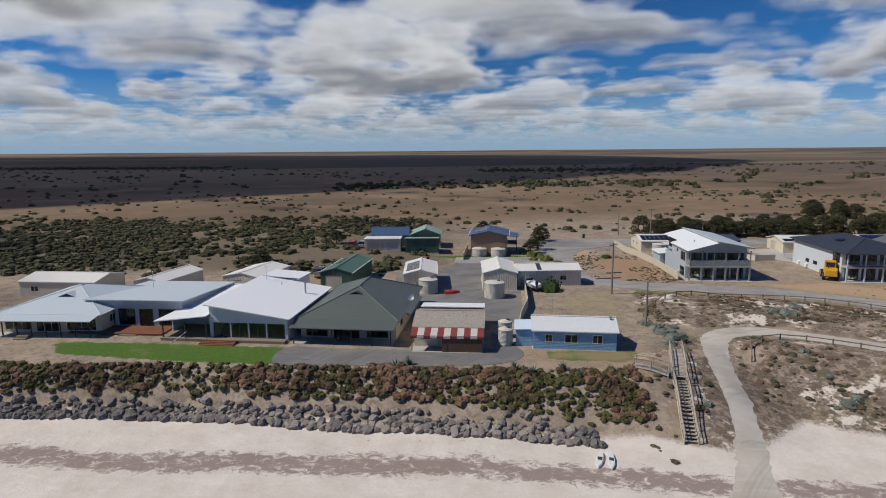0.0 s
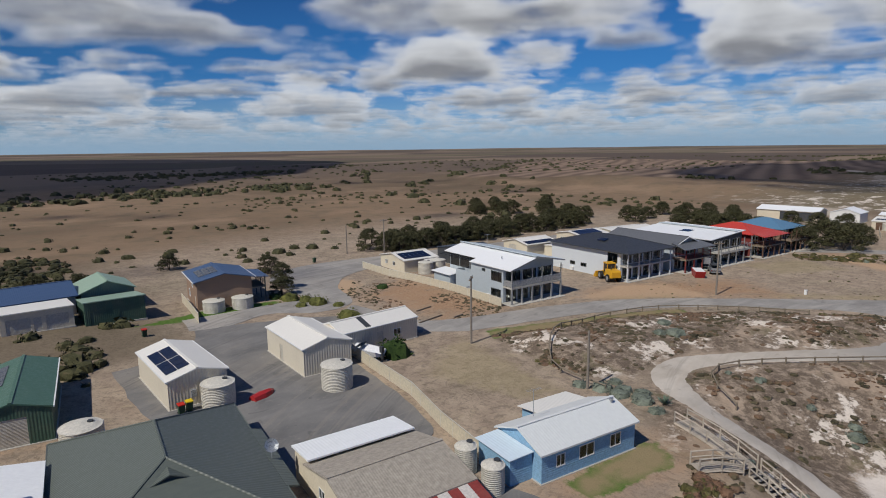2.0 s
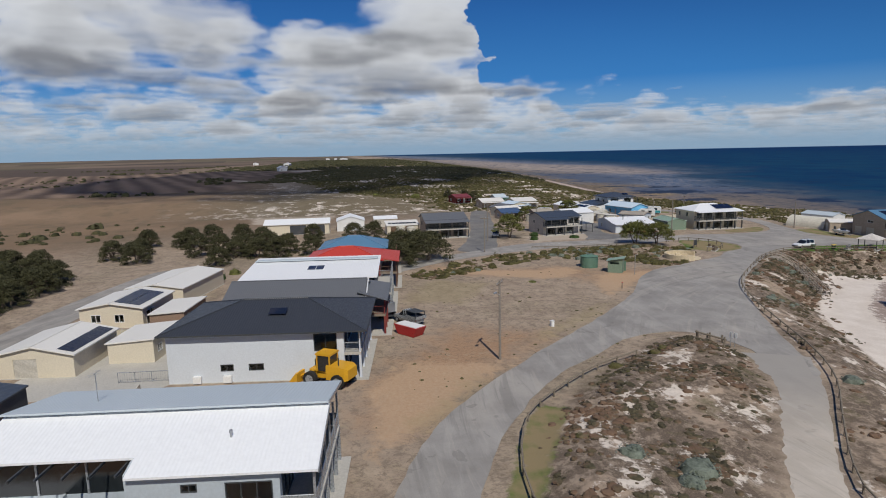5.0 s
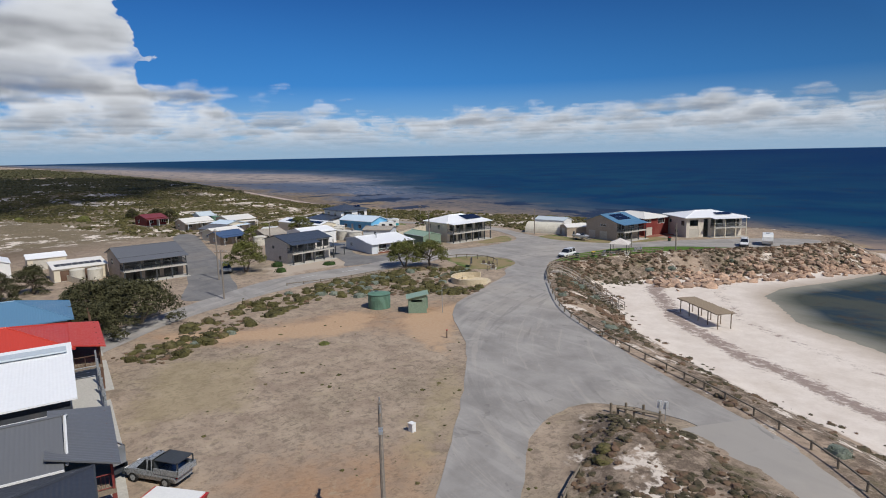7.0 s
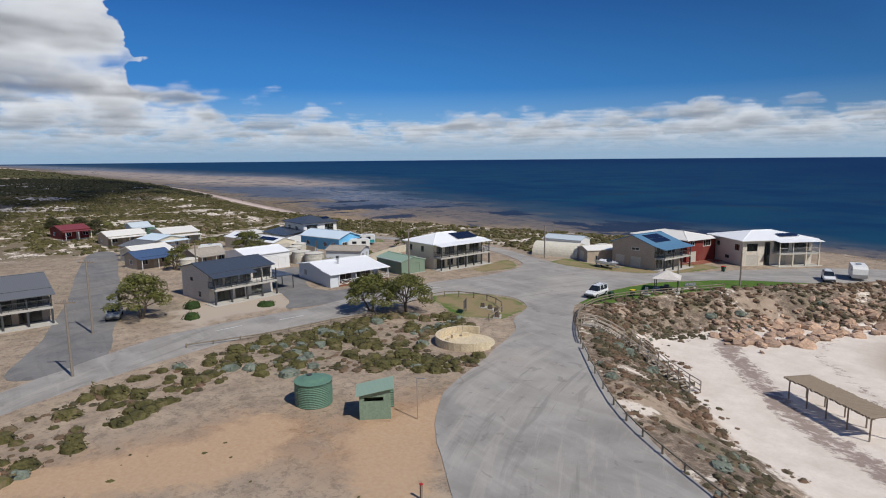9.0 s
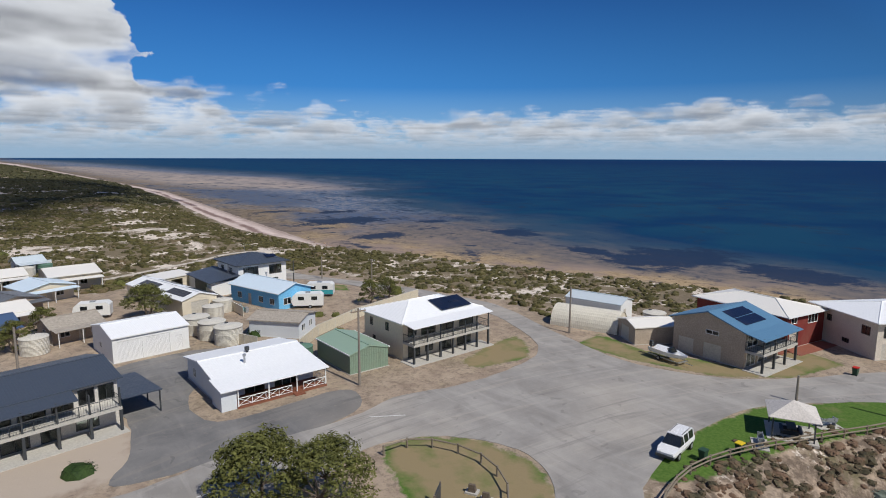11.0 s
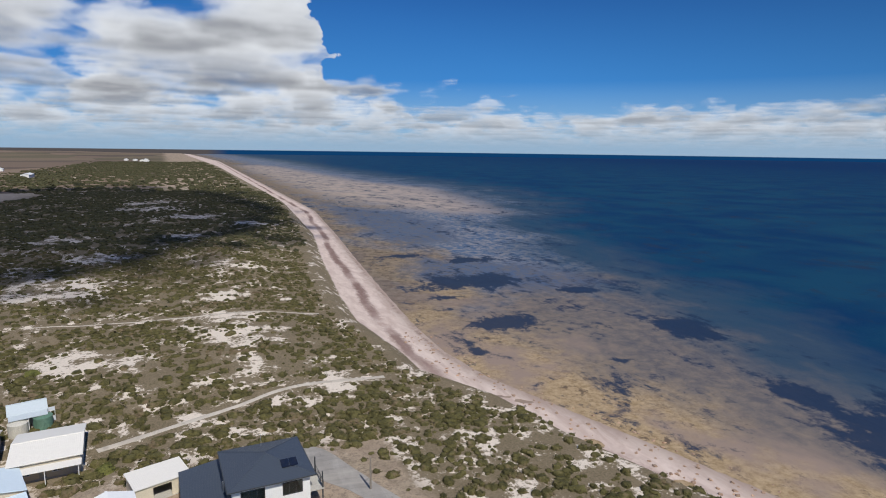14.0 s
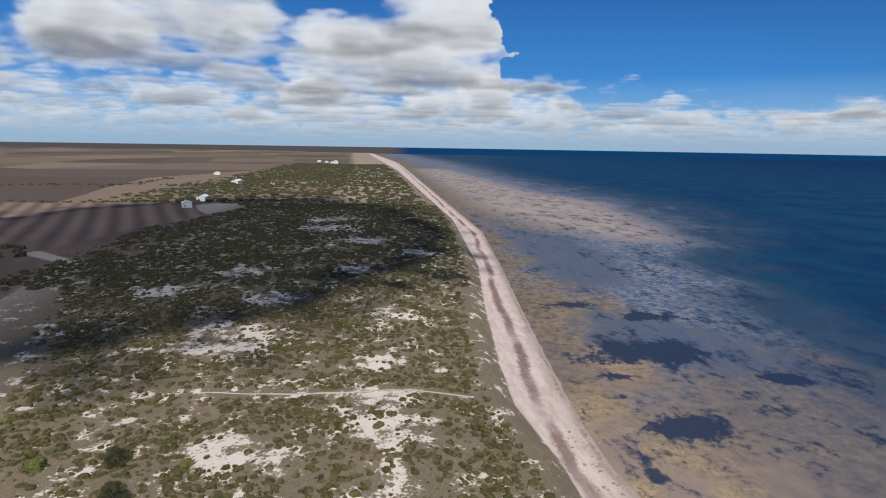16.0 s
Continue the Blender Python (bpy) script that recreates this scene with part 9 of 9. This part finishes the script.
scatter("bank_scrub", "dense grey-brown scrub on the bank below the picnic lawn", 5200, (96, -52, 134, 34), lambda x, y: smooth((inland(x, y, COAST) + 11) / 2.5) * smooth((0.5 - inland(x, y, COAST)) / 1.5) * (0.3 + 0.7 * (rough(x, y, 5, 83, 2) > 0.42)), (0.25, 0.85), (0.5, 0.8), L_BLUFF, MIDDLE)


def isle(x, y):
    return inside(x, y, DUNE_ISLE) * (0.15 + 0.85 * (rough(x, y, 5, 59, 2) > 0.45))


scatter("dune_scrub", "low brown scrub in the dune hollow inside the road loop", 6500, (28, 60, 78, 98), isle, (0.15, 0.62), (0.28, 0.5), L_BLUFF, MIDDLE)
scatter("dune_scrub", "olive green scrub in the dune hollow inside the road loop", 700, (28, 60, 78, 98), lambda x, y: isle(x, y) * (rough(x, y, 9, 61) > 0.58), (0.3, 1.2), (0.25, 0.5), L_DUNE, NEAR)


def verge(x, y):
    strip_ = inside(x, y, [(118, 45), (122, 40), (128, 34), (131, 33), (137, 32), (143, 38), (143.6, 56), (139, 71), (131, 85), (122, 96), (116, 92), (124, 80), (132, 66), (130, 60), (124, 50)])
    return strip_ * (0.25 + 0.75 * (rough(x, y, 6, 63) > 0.42))


scatter("verge_scrub", "mixed olive and grey scrub beside the street", 1500, (114, 30, 145, 98), verge, (0.4, 1.4), (0.45, 0.8), L_DUNE, NEAR)
scatter("verge_scrub", "low grey-brown groundcover beside the street", 3200, (114, 30, 145, 98), lambda x, y: verge(x, y) * (rough(x, y, 5, 85) > 0.36), (0.2, 0.7), (0.35, 0.6), L_BLUFF, MIDDLE)
scatter("saltbush", "silvery saltbush beside the street", 260, (114, 30, 145, 98), lambda x, y: verge(x, y) * (rough(x, y, 9, 87) > 0.52), (0.5, 1.3), (0.5, 0.8), L_SALT, NEAR)


def sea_strip(x, y):
    d = inland(x, y, COAST)
    road = np.interp(x, [140, 160, 179, 204, 226, 240], [-40, -17, -18, -11, -2, 2])
    return smooth((d + 3) / 3) * (y < road) * (x > 146) * (0.2 + 0.8 * (rough(x, y, 7, 65, 2) > 0.45))


scatter("coastal_scrub", "olive coastal scrub between the street and the reef", 4300, (146, -66, 246, 4), sea_strip, (0.4, 1.3), (0.5, 0.85), L_DUNE, MIDDLE)


def east_dunes(x, y):
    d = inland(x, y, COAST)
    lim = np.interp(x, [230, 300, 420, 600], [70, 105, 150, 190])
    return smooth((d - 0.5) / 4) * smooth((lim - y) / 12) * (x > 232) * (0.42 + 0.58 * (rough(x, y, 15, 67, 3) > 0.44)) * (1 - 0.9 * blown_mask(x, y))


scatter("heath", "olive and brown dune heath with sandy gaps", 21000, (232, -45, 420, 150), east_dunes, (0.4, 1.55), (0.5, 0.8), L_DUNE, LOW)
scatter("heath", "dark heath rolling over distant dunes", 14000, (420, -45, 820, 210), lambda x, y: smooth((inland(x, y, COAST) + 1) / 6) * smooth((190 - y) / 15) * (0.4 + 0.6 * (rough(x, y, 22, 69, 3) > 0.42)) * (1 - 0.9 * blown_mask(x, y)) * (any_of(PLOUGHED, 4.0)(x, y) < 0.4), (0.9, 2.7), (0.5, 0.8), L_HEATH, FAR)
scatter("heath", "distant dune heath along the coast", 6000, (820, -40, 2200, 330), lambda x, y: smooth((inland(x, y, COAST) - 5) / 10) * smooth((330 - y) / 60) * 0.9, (2.5, 6.0), (0.5, 0.7), L_HEATH, FAR)
scatter("scrubland", "dense olive scrub on the land behind the sheds", 9500, (-170, 108, 12, 215), lambda x, y: smooth((y - 108 - 0.35 * np.maximum(x + 20, 0)) / 10) * smooth((-2 - x) / 10) * (0.12 + 0.88 * (rough(x, y, 14, 71, 2) > 0.44)) * smooth((230 - y) / 60), (0.6, 2.0), (0.55, 0.9), L_HEATH, LOW)
scatter("scattered_bushes", "scattered round saltbushes on the dry paddock", 1900, (-320, 150, 230, 330), lambda x, y: 0.55 * (0.25 + (rough(x, y, 40, 73) > 0.5)) * smooth((y - 165) / 10), (0.7, 1.9), (0.6, 0.95), L_HEATH, MIDDLE)
scatter("scattered_bushes", "scattered bushes on the far plain", 2500, (-900, 320, 700, 800), lambda x, y: 0.7 * (rough(x, y, 90, 75) > 0.45), (1.2, 3.2), (0.55, 0.9), L_DARK, FAR)


def field_edge(x, y):
    return np.maximum(np.exp(-((line_distance(x, y, [(808, 405), (814, 235), (760, 147), (700, 158)]) - 6) / 7) ** 2), np.exp(-(line_distance(x, y, [(1060, 560), (1080, 400), (1105, 230), (1180, 120)]) / 9) ** 2))


def hedges(x, y):
    v = np.zeros(x.shape)
    for line in ([(150, 200), (290, 165), (400, 165)], [(166, 360), (214, 443), (300, 560)], [(264, 384), (480, 540), (720, 705)], [(300, 700), (700, 760), (1100, 640)], [(240, 390), (160, 300), (120, 215)], [(760, 255), (1000, 250), (1300, 215)], [(1000, 400), (1300, 380)], [(-300, 560), (-100, 600)]):
        v = np.maximum(v, np.exp(-(line_distance(x, y, line) / 8) ** 2) * (rough(x, y, 30, 81) > 0.42))
    return v


def woods(x, y):
    a = np.exp(-((y - 392 - 0.05 * x) / 28) ** 2) * (x > -75) * (x < 165)
    b = np.exp(-((y - 640) / 25) ** 2) * (x > 40) * (x < 260)
    c = np.exp(-((y - 800 + 0.1 * x) / 25) ** 2) * (x < -300)
    d = np.exp(-((y - 205 - 0.9 * (x - 135)) / 14) ** 2) * (x > 115) * (x < 330) * 0.25
    e = np.exp(-((y - 230) / 22) ** 2) * (x > 330) * (x < 1400) * 0.6
    return np.maximum.reduce([a, b, c, d, e, field_edge(x, y), 0.5 * hedges(x, y)])


scatter("far_woods", "dark belts of distant mallee trees on the plain", 34000, (-800, 190, 1400, 900), lambda x, y: woods(x, y) * 0.85 * (any_of(PLOUGHED, 4.0)(x, y) < 0.45), (1.8, 4.2), (0.7, 1.1), L_DARK, FAR)
scatter("grass_tufts", "small green weeds on the bare lot", 1100, (60, 56, 134, 104), lambda x, y: 0.35 * (rough(x, y, 6, 77) > 0.55), (0.1, 0.32), (0.3, 0.6), L_DUNE, FAR)
scatter("grass_tufts", "dry tufts on the vacant lot", 1500, (28, 104, 46, 136), lambda x, y: 0.8 * (rough(x, y, 5, 79) > 0.45), (0.12, 0.45), (0.35, 0.7), L_BLUFF, FAR)
scatter("hedge_plants", "low green garden plants beside the brick house", 420, (5, 124, 28, 136), lambda x, y: inside(x, y, [(5, 127), (17, 125.5), (27, 118), (27, 127), (20, 134), (16, 131)]) * 0.9, (0.3, 0.9), (0.4, 0.8), L_TREE, MIDDLE)


def bush(x, y, r, tall, material, label, name="bush"):
    b = thing(name, x, y, random.uniform(0, 360), label, "bush")
    t = np.concatenate([clump(420, int(x * 7) % 97, 0.13) * np.array([r, r, r * tall])])
    me = triangles("foliage", t, material)
    ob = new("foliage", me)
    ob.parent = b
    return b


for x, y, r, tall in ((18.2, 99.0, 2.5, 1.1), (159.2, 50.0, 1.7, 0.55), (158.6, 60.8, 1.4, 0.9), (164.7, 59.1, 1.6, 0.9), (36.0, 129.2, 1.4, 0.7), (188.6, 3.2, 1.8, 0.9), (187.8, 24.4, 1.6, 0.8), (194.0, 16.7, 1.3, 0.9), (22.4, 116.8, 2.4, 0.6), (46, 176, 2.0, 0.8), (42.5, 179, 1.7, 0.8), (37, 175.5, 2.2, 0.7), (26, 156, 1.5, 0.9), (61, 198, 1.8, 0.8), (75, 206, 2.0, 0.8), (42, 196, 1.5, 0.8), (50, 172, 1.4, 0.7), (237.2, 34.0, 1.8, 0.8), (111, 74.6, 0.9, 0.35), (20.0, 132.0, 1.9, 0.8), (21.6, 129.4, 1.5, 0.9), (22.4, 126.6, 2.1, 0.75), (24.2, 123.6, 1.3, 0.6), (19.6, 127.0, 1.3, 0.7), (18.4, 134.4, 1.4, 0.9), (90.0, 133.6, 1.5, 0.8), (92.0, 130.8, 1.2, 0.8), (90.8, 128.4, 1.3, 0.8), (126.0, 130.0, 1.7, 0.9), (130.6, 128.2, 1.5, 0.9), (279, 81, 3.0, 0.9), (282, 66, 3.2, 0.95), (279, 52, 2.0, 0.8), (301, 98, 2.2, 0.8), (231, 20, 1.5, 0.8), (192, 12.6, 1.2, 0.8), (190.4, 10.4, 1.0, 0.8), (198.4, -6.4, 2.0, 1.0), (181.6, 14.4, 1.2, 0.8), (179.2, 16.6, 1.0, 0.8)):
    bush(x, y, r, tall, L_DARK if y > 150 else L_HEDGE if r in (1.7, 1.4, 1.6, 2.5) else L_TREE, "rounded green shrub with small dense leaves")
for x, y, r in ((48.2, 80.6, 1.7), (46.8, 82.0, 1.2), (51.2, 84.0, 1.3), (28.5, 75.0, 1.4), (29.5, 73.2, 1.2), (62, 57, 1.2), (119, -4, 1.4), (117, -9, 1.2), (27.6, 79.0, 1.1), (28.6, 77.0, 1.5), (29.6, 75.4, 1.3), (30.4, 73.6, 1.2), (29.0, 72.6, 1.5), (30.8, 77.2, 1.0), (28.0, 70.6, 1.1)):
    bush(x, y, r, 0.6, L_SALT, "silvery grey-green saltbush mound on sand", "saltbush")
for x, y in ((-3.9, 64.2), (-5.2, 63.4), (7.8, 62.6), (13.1, 62.2), (9.6, 61.4), (14.6, 60.6), (30.0, 71.0)):
    b = thing("agave", x, y, random.uniform(0, 360), "spiky grey-green agave rosette on the bluff", "agave", "agaves")
    for k in range(26):
        a_, e_ = k * 2.4, radians(20 + 60 * random.random())
        L_ = random.uniform(0.8, 1.2)
        q = Vector((math.cos(a_) * math.cos(e_), math.sin(a_) * math.cos(e_), math.sin(e_)))
        w_ = Vector((-math.sin(a_), math.cos(a_), 0)) * 0.09
        part("leaf", Shape().add([-w_, w_, q * L_ * 0.5 + w_ * 0.9, q * L_ * 0.5 - w_ * 0.9, q * L_, q * L_ * 0.45 - Vector((0, 0, 0.05))], [(0, 1, 2, 3), (3, 2, 4), (0, 5, 1), (1, 5, 2), (3, 5, 0), (2, 5, 4), (4, 5, 3)]), L_AGAVE, b)


# ---- trees ----
def tree(x, y, h_, spread, material, label, seed, name="tree", clusters=30, foot=0.32):
    """Forked trunks, limbs to each bough, and boughs of small leaf faces over a ragged dome."""
    r = random.Random(seed)
    b = thing(name, x, y, 0, label, "tree")
    s, out = Shape(), []
    forks = []
    for k in range(r.choice((2, 3))):
        a_ = r.uniform(0, 6.3)
        knee = Vector((0.25 * spread * math.cos(a_), 0.25 * spread * math.sin(a_), h_ * r.uniform(0.28, 0.4)))
        s.beam((0.12 * math.cos(a_), 0.12 * math.sin(a_), -0.3), knee, 0.05 * h_ ** 0.5 + 0.07, 7, 0.03 * h_ ** 0.5 + 0.05)
        forks.append(knee)
    for i in range(clusters):
        a_, u = 2.39996 * i + r.uniform(-0.4, 0.4), ((i + 0.5) / clusters) ** 0.55
        reach = spread * 0.8 * u * r.uniform(0.85, 1.1)
        top = h_ * (foot + (0.86 - foot) * (1 - u ** 2.6)) + r.uniform(-0.3, 0.3)
        c = Vector((reach * math.cos(a_), reach * math.sin(a_), top))
        f = min(forks, key=lambda q: (q - c).length)
        if i % 2 == 0:
            m = f.lerp(c, 0.55) + Vector((r.uniform(-0.2, 0.2), r.uniform(-0.2, 0.2), 0.1))
            s.beam(f, m, 0.07, 5, 0.05).beam(m, c, 0.05, 5, 0.02)
        k = clump(260, seed * 3 + i, 0.17, -0.2, core=False) * np.array([1, 1, r.uniform(0.55, 0.8)]) * (spread * r.uniform(0.24, 0.40))
        out.append(k + np.array(c))
    part("trunk", s, BARK, b)
    ob = new("crown", triangles("crown", np.concatenate(out), material))
    ob.parent = b
    return b


TREES = [(146.0, 39.6, 5.2, 4.4), (142.2, 36.2, 5.6, 4.0), (136.2, 90.4, 6.0, 6.2), (141.2, 95.6, 6.0, 5.6), (131.0, 97.0, 5.2, 4.8), (163.1, 66.2, 6.2, 4.2), (206.5, 35.2, 5.8, 4.0), (194.0, 1.8, 4.6, 2.4), (195.2, -2.6, 4.2, 2.2), (199.2, 52.6, 4.6, 2.6), (206.8, 49.0, 4.2, 2.4),
         (22.4, 140.2, 5.0, 2.4), (25.6, 154.0, 4.0, 2.8), (20.4, 135.8, 3.4, 2.4), (262.5, 57.5, 4.2, 2.8), (266.4, 60.8, 4.4, 3.0), (280.0, 66.0, 3.6, 2.6), (-12.5, 160.0, 3.6, 2.6), (-27.0, 150.0, 3.4, 2.6), (-6.0, 158.0, 3.4, 2.4), (11.7, 172.0, 3.2, 2.6), (-38, 122, 3.0, 2.6)]
for k, (x, y, h_, sp) in enumerate(TREES):
    tree(x, y, h_, sp, L_TREE if k < 11 and k not in (2, 3, 4) else L_DARK, "spreading coastal tea-tree with a dense olive crown", 100 + k, clusters=34, foot=0.12 if k in (2, 3, 4) else 0.3 if k < 7 else 0.15)
belt = [tree(58.3, 161.5, 4.6, 3.4, L_DARK, "dark green acacia in a belt behind the back street", 301, clusters=46, foot=0.02), tree(71.0, 161.8, 4.0, 3.2, L_DARK, "dark green acacia in a belt behind the back street", 302, clusters=46, foot=0.02),
        tree(83.4, 160.0, 5.0, 3.6, L_DARK, "dark green acacia in a belt behind the back street", 303, clusters=46, foot=0.02), tree(104.3, 161.8, 5.6, 3.6, L_DARK, "dark green acacia in a belt behind the back street", 304, clusters=46, foot=0.02)]
for b in belt:
    b["group"] = "trees along the back street"
more = [(62, 164), (65.5, 161.5), (68, 166), (76, 163), (79.5, 166), (87.5, 163), (91, 161), (95, 165), (99, 162.5), (109, 165), (114, 161), (122.7, 164.3), (128, 168), (134.7, 214), (137.5, 197.5), (131, 211), (126, 203), (158, 199.7), (150, 193), (144, 187), (152.7, 159), (158, 155),
        (147, 152), (153.2, 141), (158, 137), (140.5, 133.5), (154.6, 131.4), (144.5, 122), (149, 127), (169.6, 149.1), (176, 143), (162, 128), (150, 115), (125.8, 162), (170, 101), (165, 106), (178, 136), (146, 93.5), (149.5, 91),
        (55, 164.5), (60.5, 158.8), (64, 157.8), (67.5, 158.6), (73.5, 158.8), (76.5, 158.2), (80.5, 160.5), (86, 158.2), (89.5, 165.5), (93.5, 158.6), (97, 158), (101, 165.2), (106.5, 160), (111, 158.2), (117.5, 163), (119.5, 158), (121, 166), (125, 158.6), (131, 160.5), (134, 166),
        (138, 172), (143, 176), (146, 171), (136, 204), (140, 210), (133, 198), (129, 207), (153, 196), (162, 203), (154, 121), (150, 132), (158, 126), (167, 146), (172, 158), (176, 117)]
for k, (x, y) in enumerate(more):
    copy_at(belt[k % 4], x, y, 47.0 * k)

# ---- far houses along the coast ----
for x, y, w_, d_, yaw in ((846, 212, 22, 9, 5), (765, 204, 14, 9, 20), (1137, 244, 30, 10, 0), (1419, 349, 18, 12, 10), (2226, 174, 26, 14, 0), (2260, 190, 20, 12, 0), (2393, 248, 30, 14, 5), (2330, 215, 22, 12, 0), (2420, 190, 24, 12, 8)):
    building("farmhouse", "distant white farm building among trees", "house", x, y, w_, d_, yaw, 4.5, W_WHITE, ("gx", 1.8, 0.4, R_WHITE), {"L": [(2, 1, 1.5, 1.5, "win")]}, group="farm buildings")


# ---- clouds overhead: they shade the dunes and the plain ----
def cumulus(x, y, rx, ry, turn, seed, fringe, material):
    """One flat-based heap of cloud drifting high over the land, with torn shreds round its edge."""
    ang = np.linspace(0, 2 * math.pi, 96, endpoint=False)
    rings = [(0.0, 0.30), (0.35, 0.27), (0.62, 0.20), (0.78, 0.12), (0.86, 0.04), (0.88, 0.0), (0.82, -0.03), (0.6, -0.05), (0.0, -0.05)]
    wob = 1 + 0.13 * (rough(np.cos(ang) * 2 + seed, np.sin(ang) * 2 - seed, 1.0, seed, 4) - 0.5) * 2
    tris = []
    grid = []
    for r, h in rings:
        lump = h * ry * (0.8 + 0.5 * rough(np.cos(ang) * r * 3 + seed, np.sin(ang) * r * 3, 1.0, seed + 3))
        grid.append(np.stack([np.cos(ang) * r * wob * rx, np.sin(ang) * r * wob * ry, lump], 1))
    for a, b in zip(grid, grid[1:]):
        a2, b2 = np.roll(a, -1, 0), np.roll(b, -1, 0)
        tris += [np.stack([a, b, b2], 1), np.stack([a, b2, a2], 1)]
    r = np.random.default_rng(seed)
    puffs = [clump(10, k, 0.8, -0.3) for k in range(4)]
    for k in range(fringe):
        i, s = r.integers(0, 96), 0.80 + 0.22 * r.random() ** 1.3
        c = np.array([math.cos(ang[i]) * s * wob[i] * rx, math.sin(ang[i]) * s * wob[i] * ry, r.uniform(-8, 8)])
        tris.append(puffs[k % 4] * r.uniform(3.0, 9.0) + c)
    ob = new("cloud", triangles("cloud", np.concatenate(tris), material))
    ob.matrix_world = pose(x, y, 1200.0, 0, 0, turn)
    return tagged(ob, "white flat-based cumulus cloud drifting over the coast", "cloud", "clouds", kind="structure")


def vapour(name, least, most):
    """White cloud that passes some of the sun."""
    m = bpy.data.materials.new(name)
    m.use_nodes = True
    n = Nodes(m.node_tree)
    pos = n.add("TexCoord").outputs["Object"]
    body = n.add("BsdfDiffuse", {"Color": n.mix(n.noise(pos, 0.01, 4.0, 0.6), (0.8, 0.8, 0.83), (0.95, 0.95, 0.96))})
    thin = n.add("MapRange", {"Value": n.noise(pos, 0.012, 4.0, 0.6), "From Min": 0.3, "From Max": 0.7, "To Min": least, "To Max": most}).outputs[0]
    out = n.add("MixShader", {0: thin, 1: body.outputs[0], 2: n.add("BsdfTransparent").outputs[0]})
    n.link(out.outputs[0], n.add("OutputMaterial").inputs[0])
    return m


cumulus(-398, 30, 300, 208, -6, 3, 700, vapour("thin_cloud_vapour", 0.46, 0.62))
cumulus(-2140, 1180, 1744, 1512, 0, 5, 1700, vapour("thick_cloud_vapour", 0.26, 0.46))
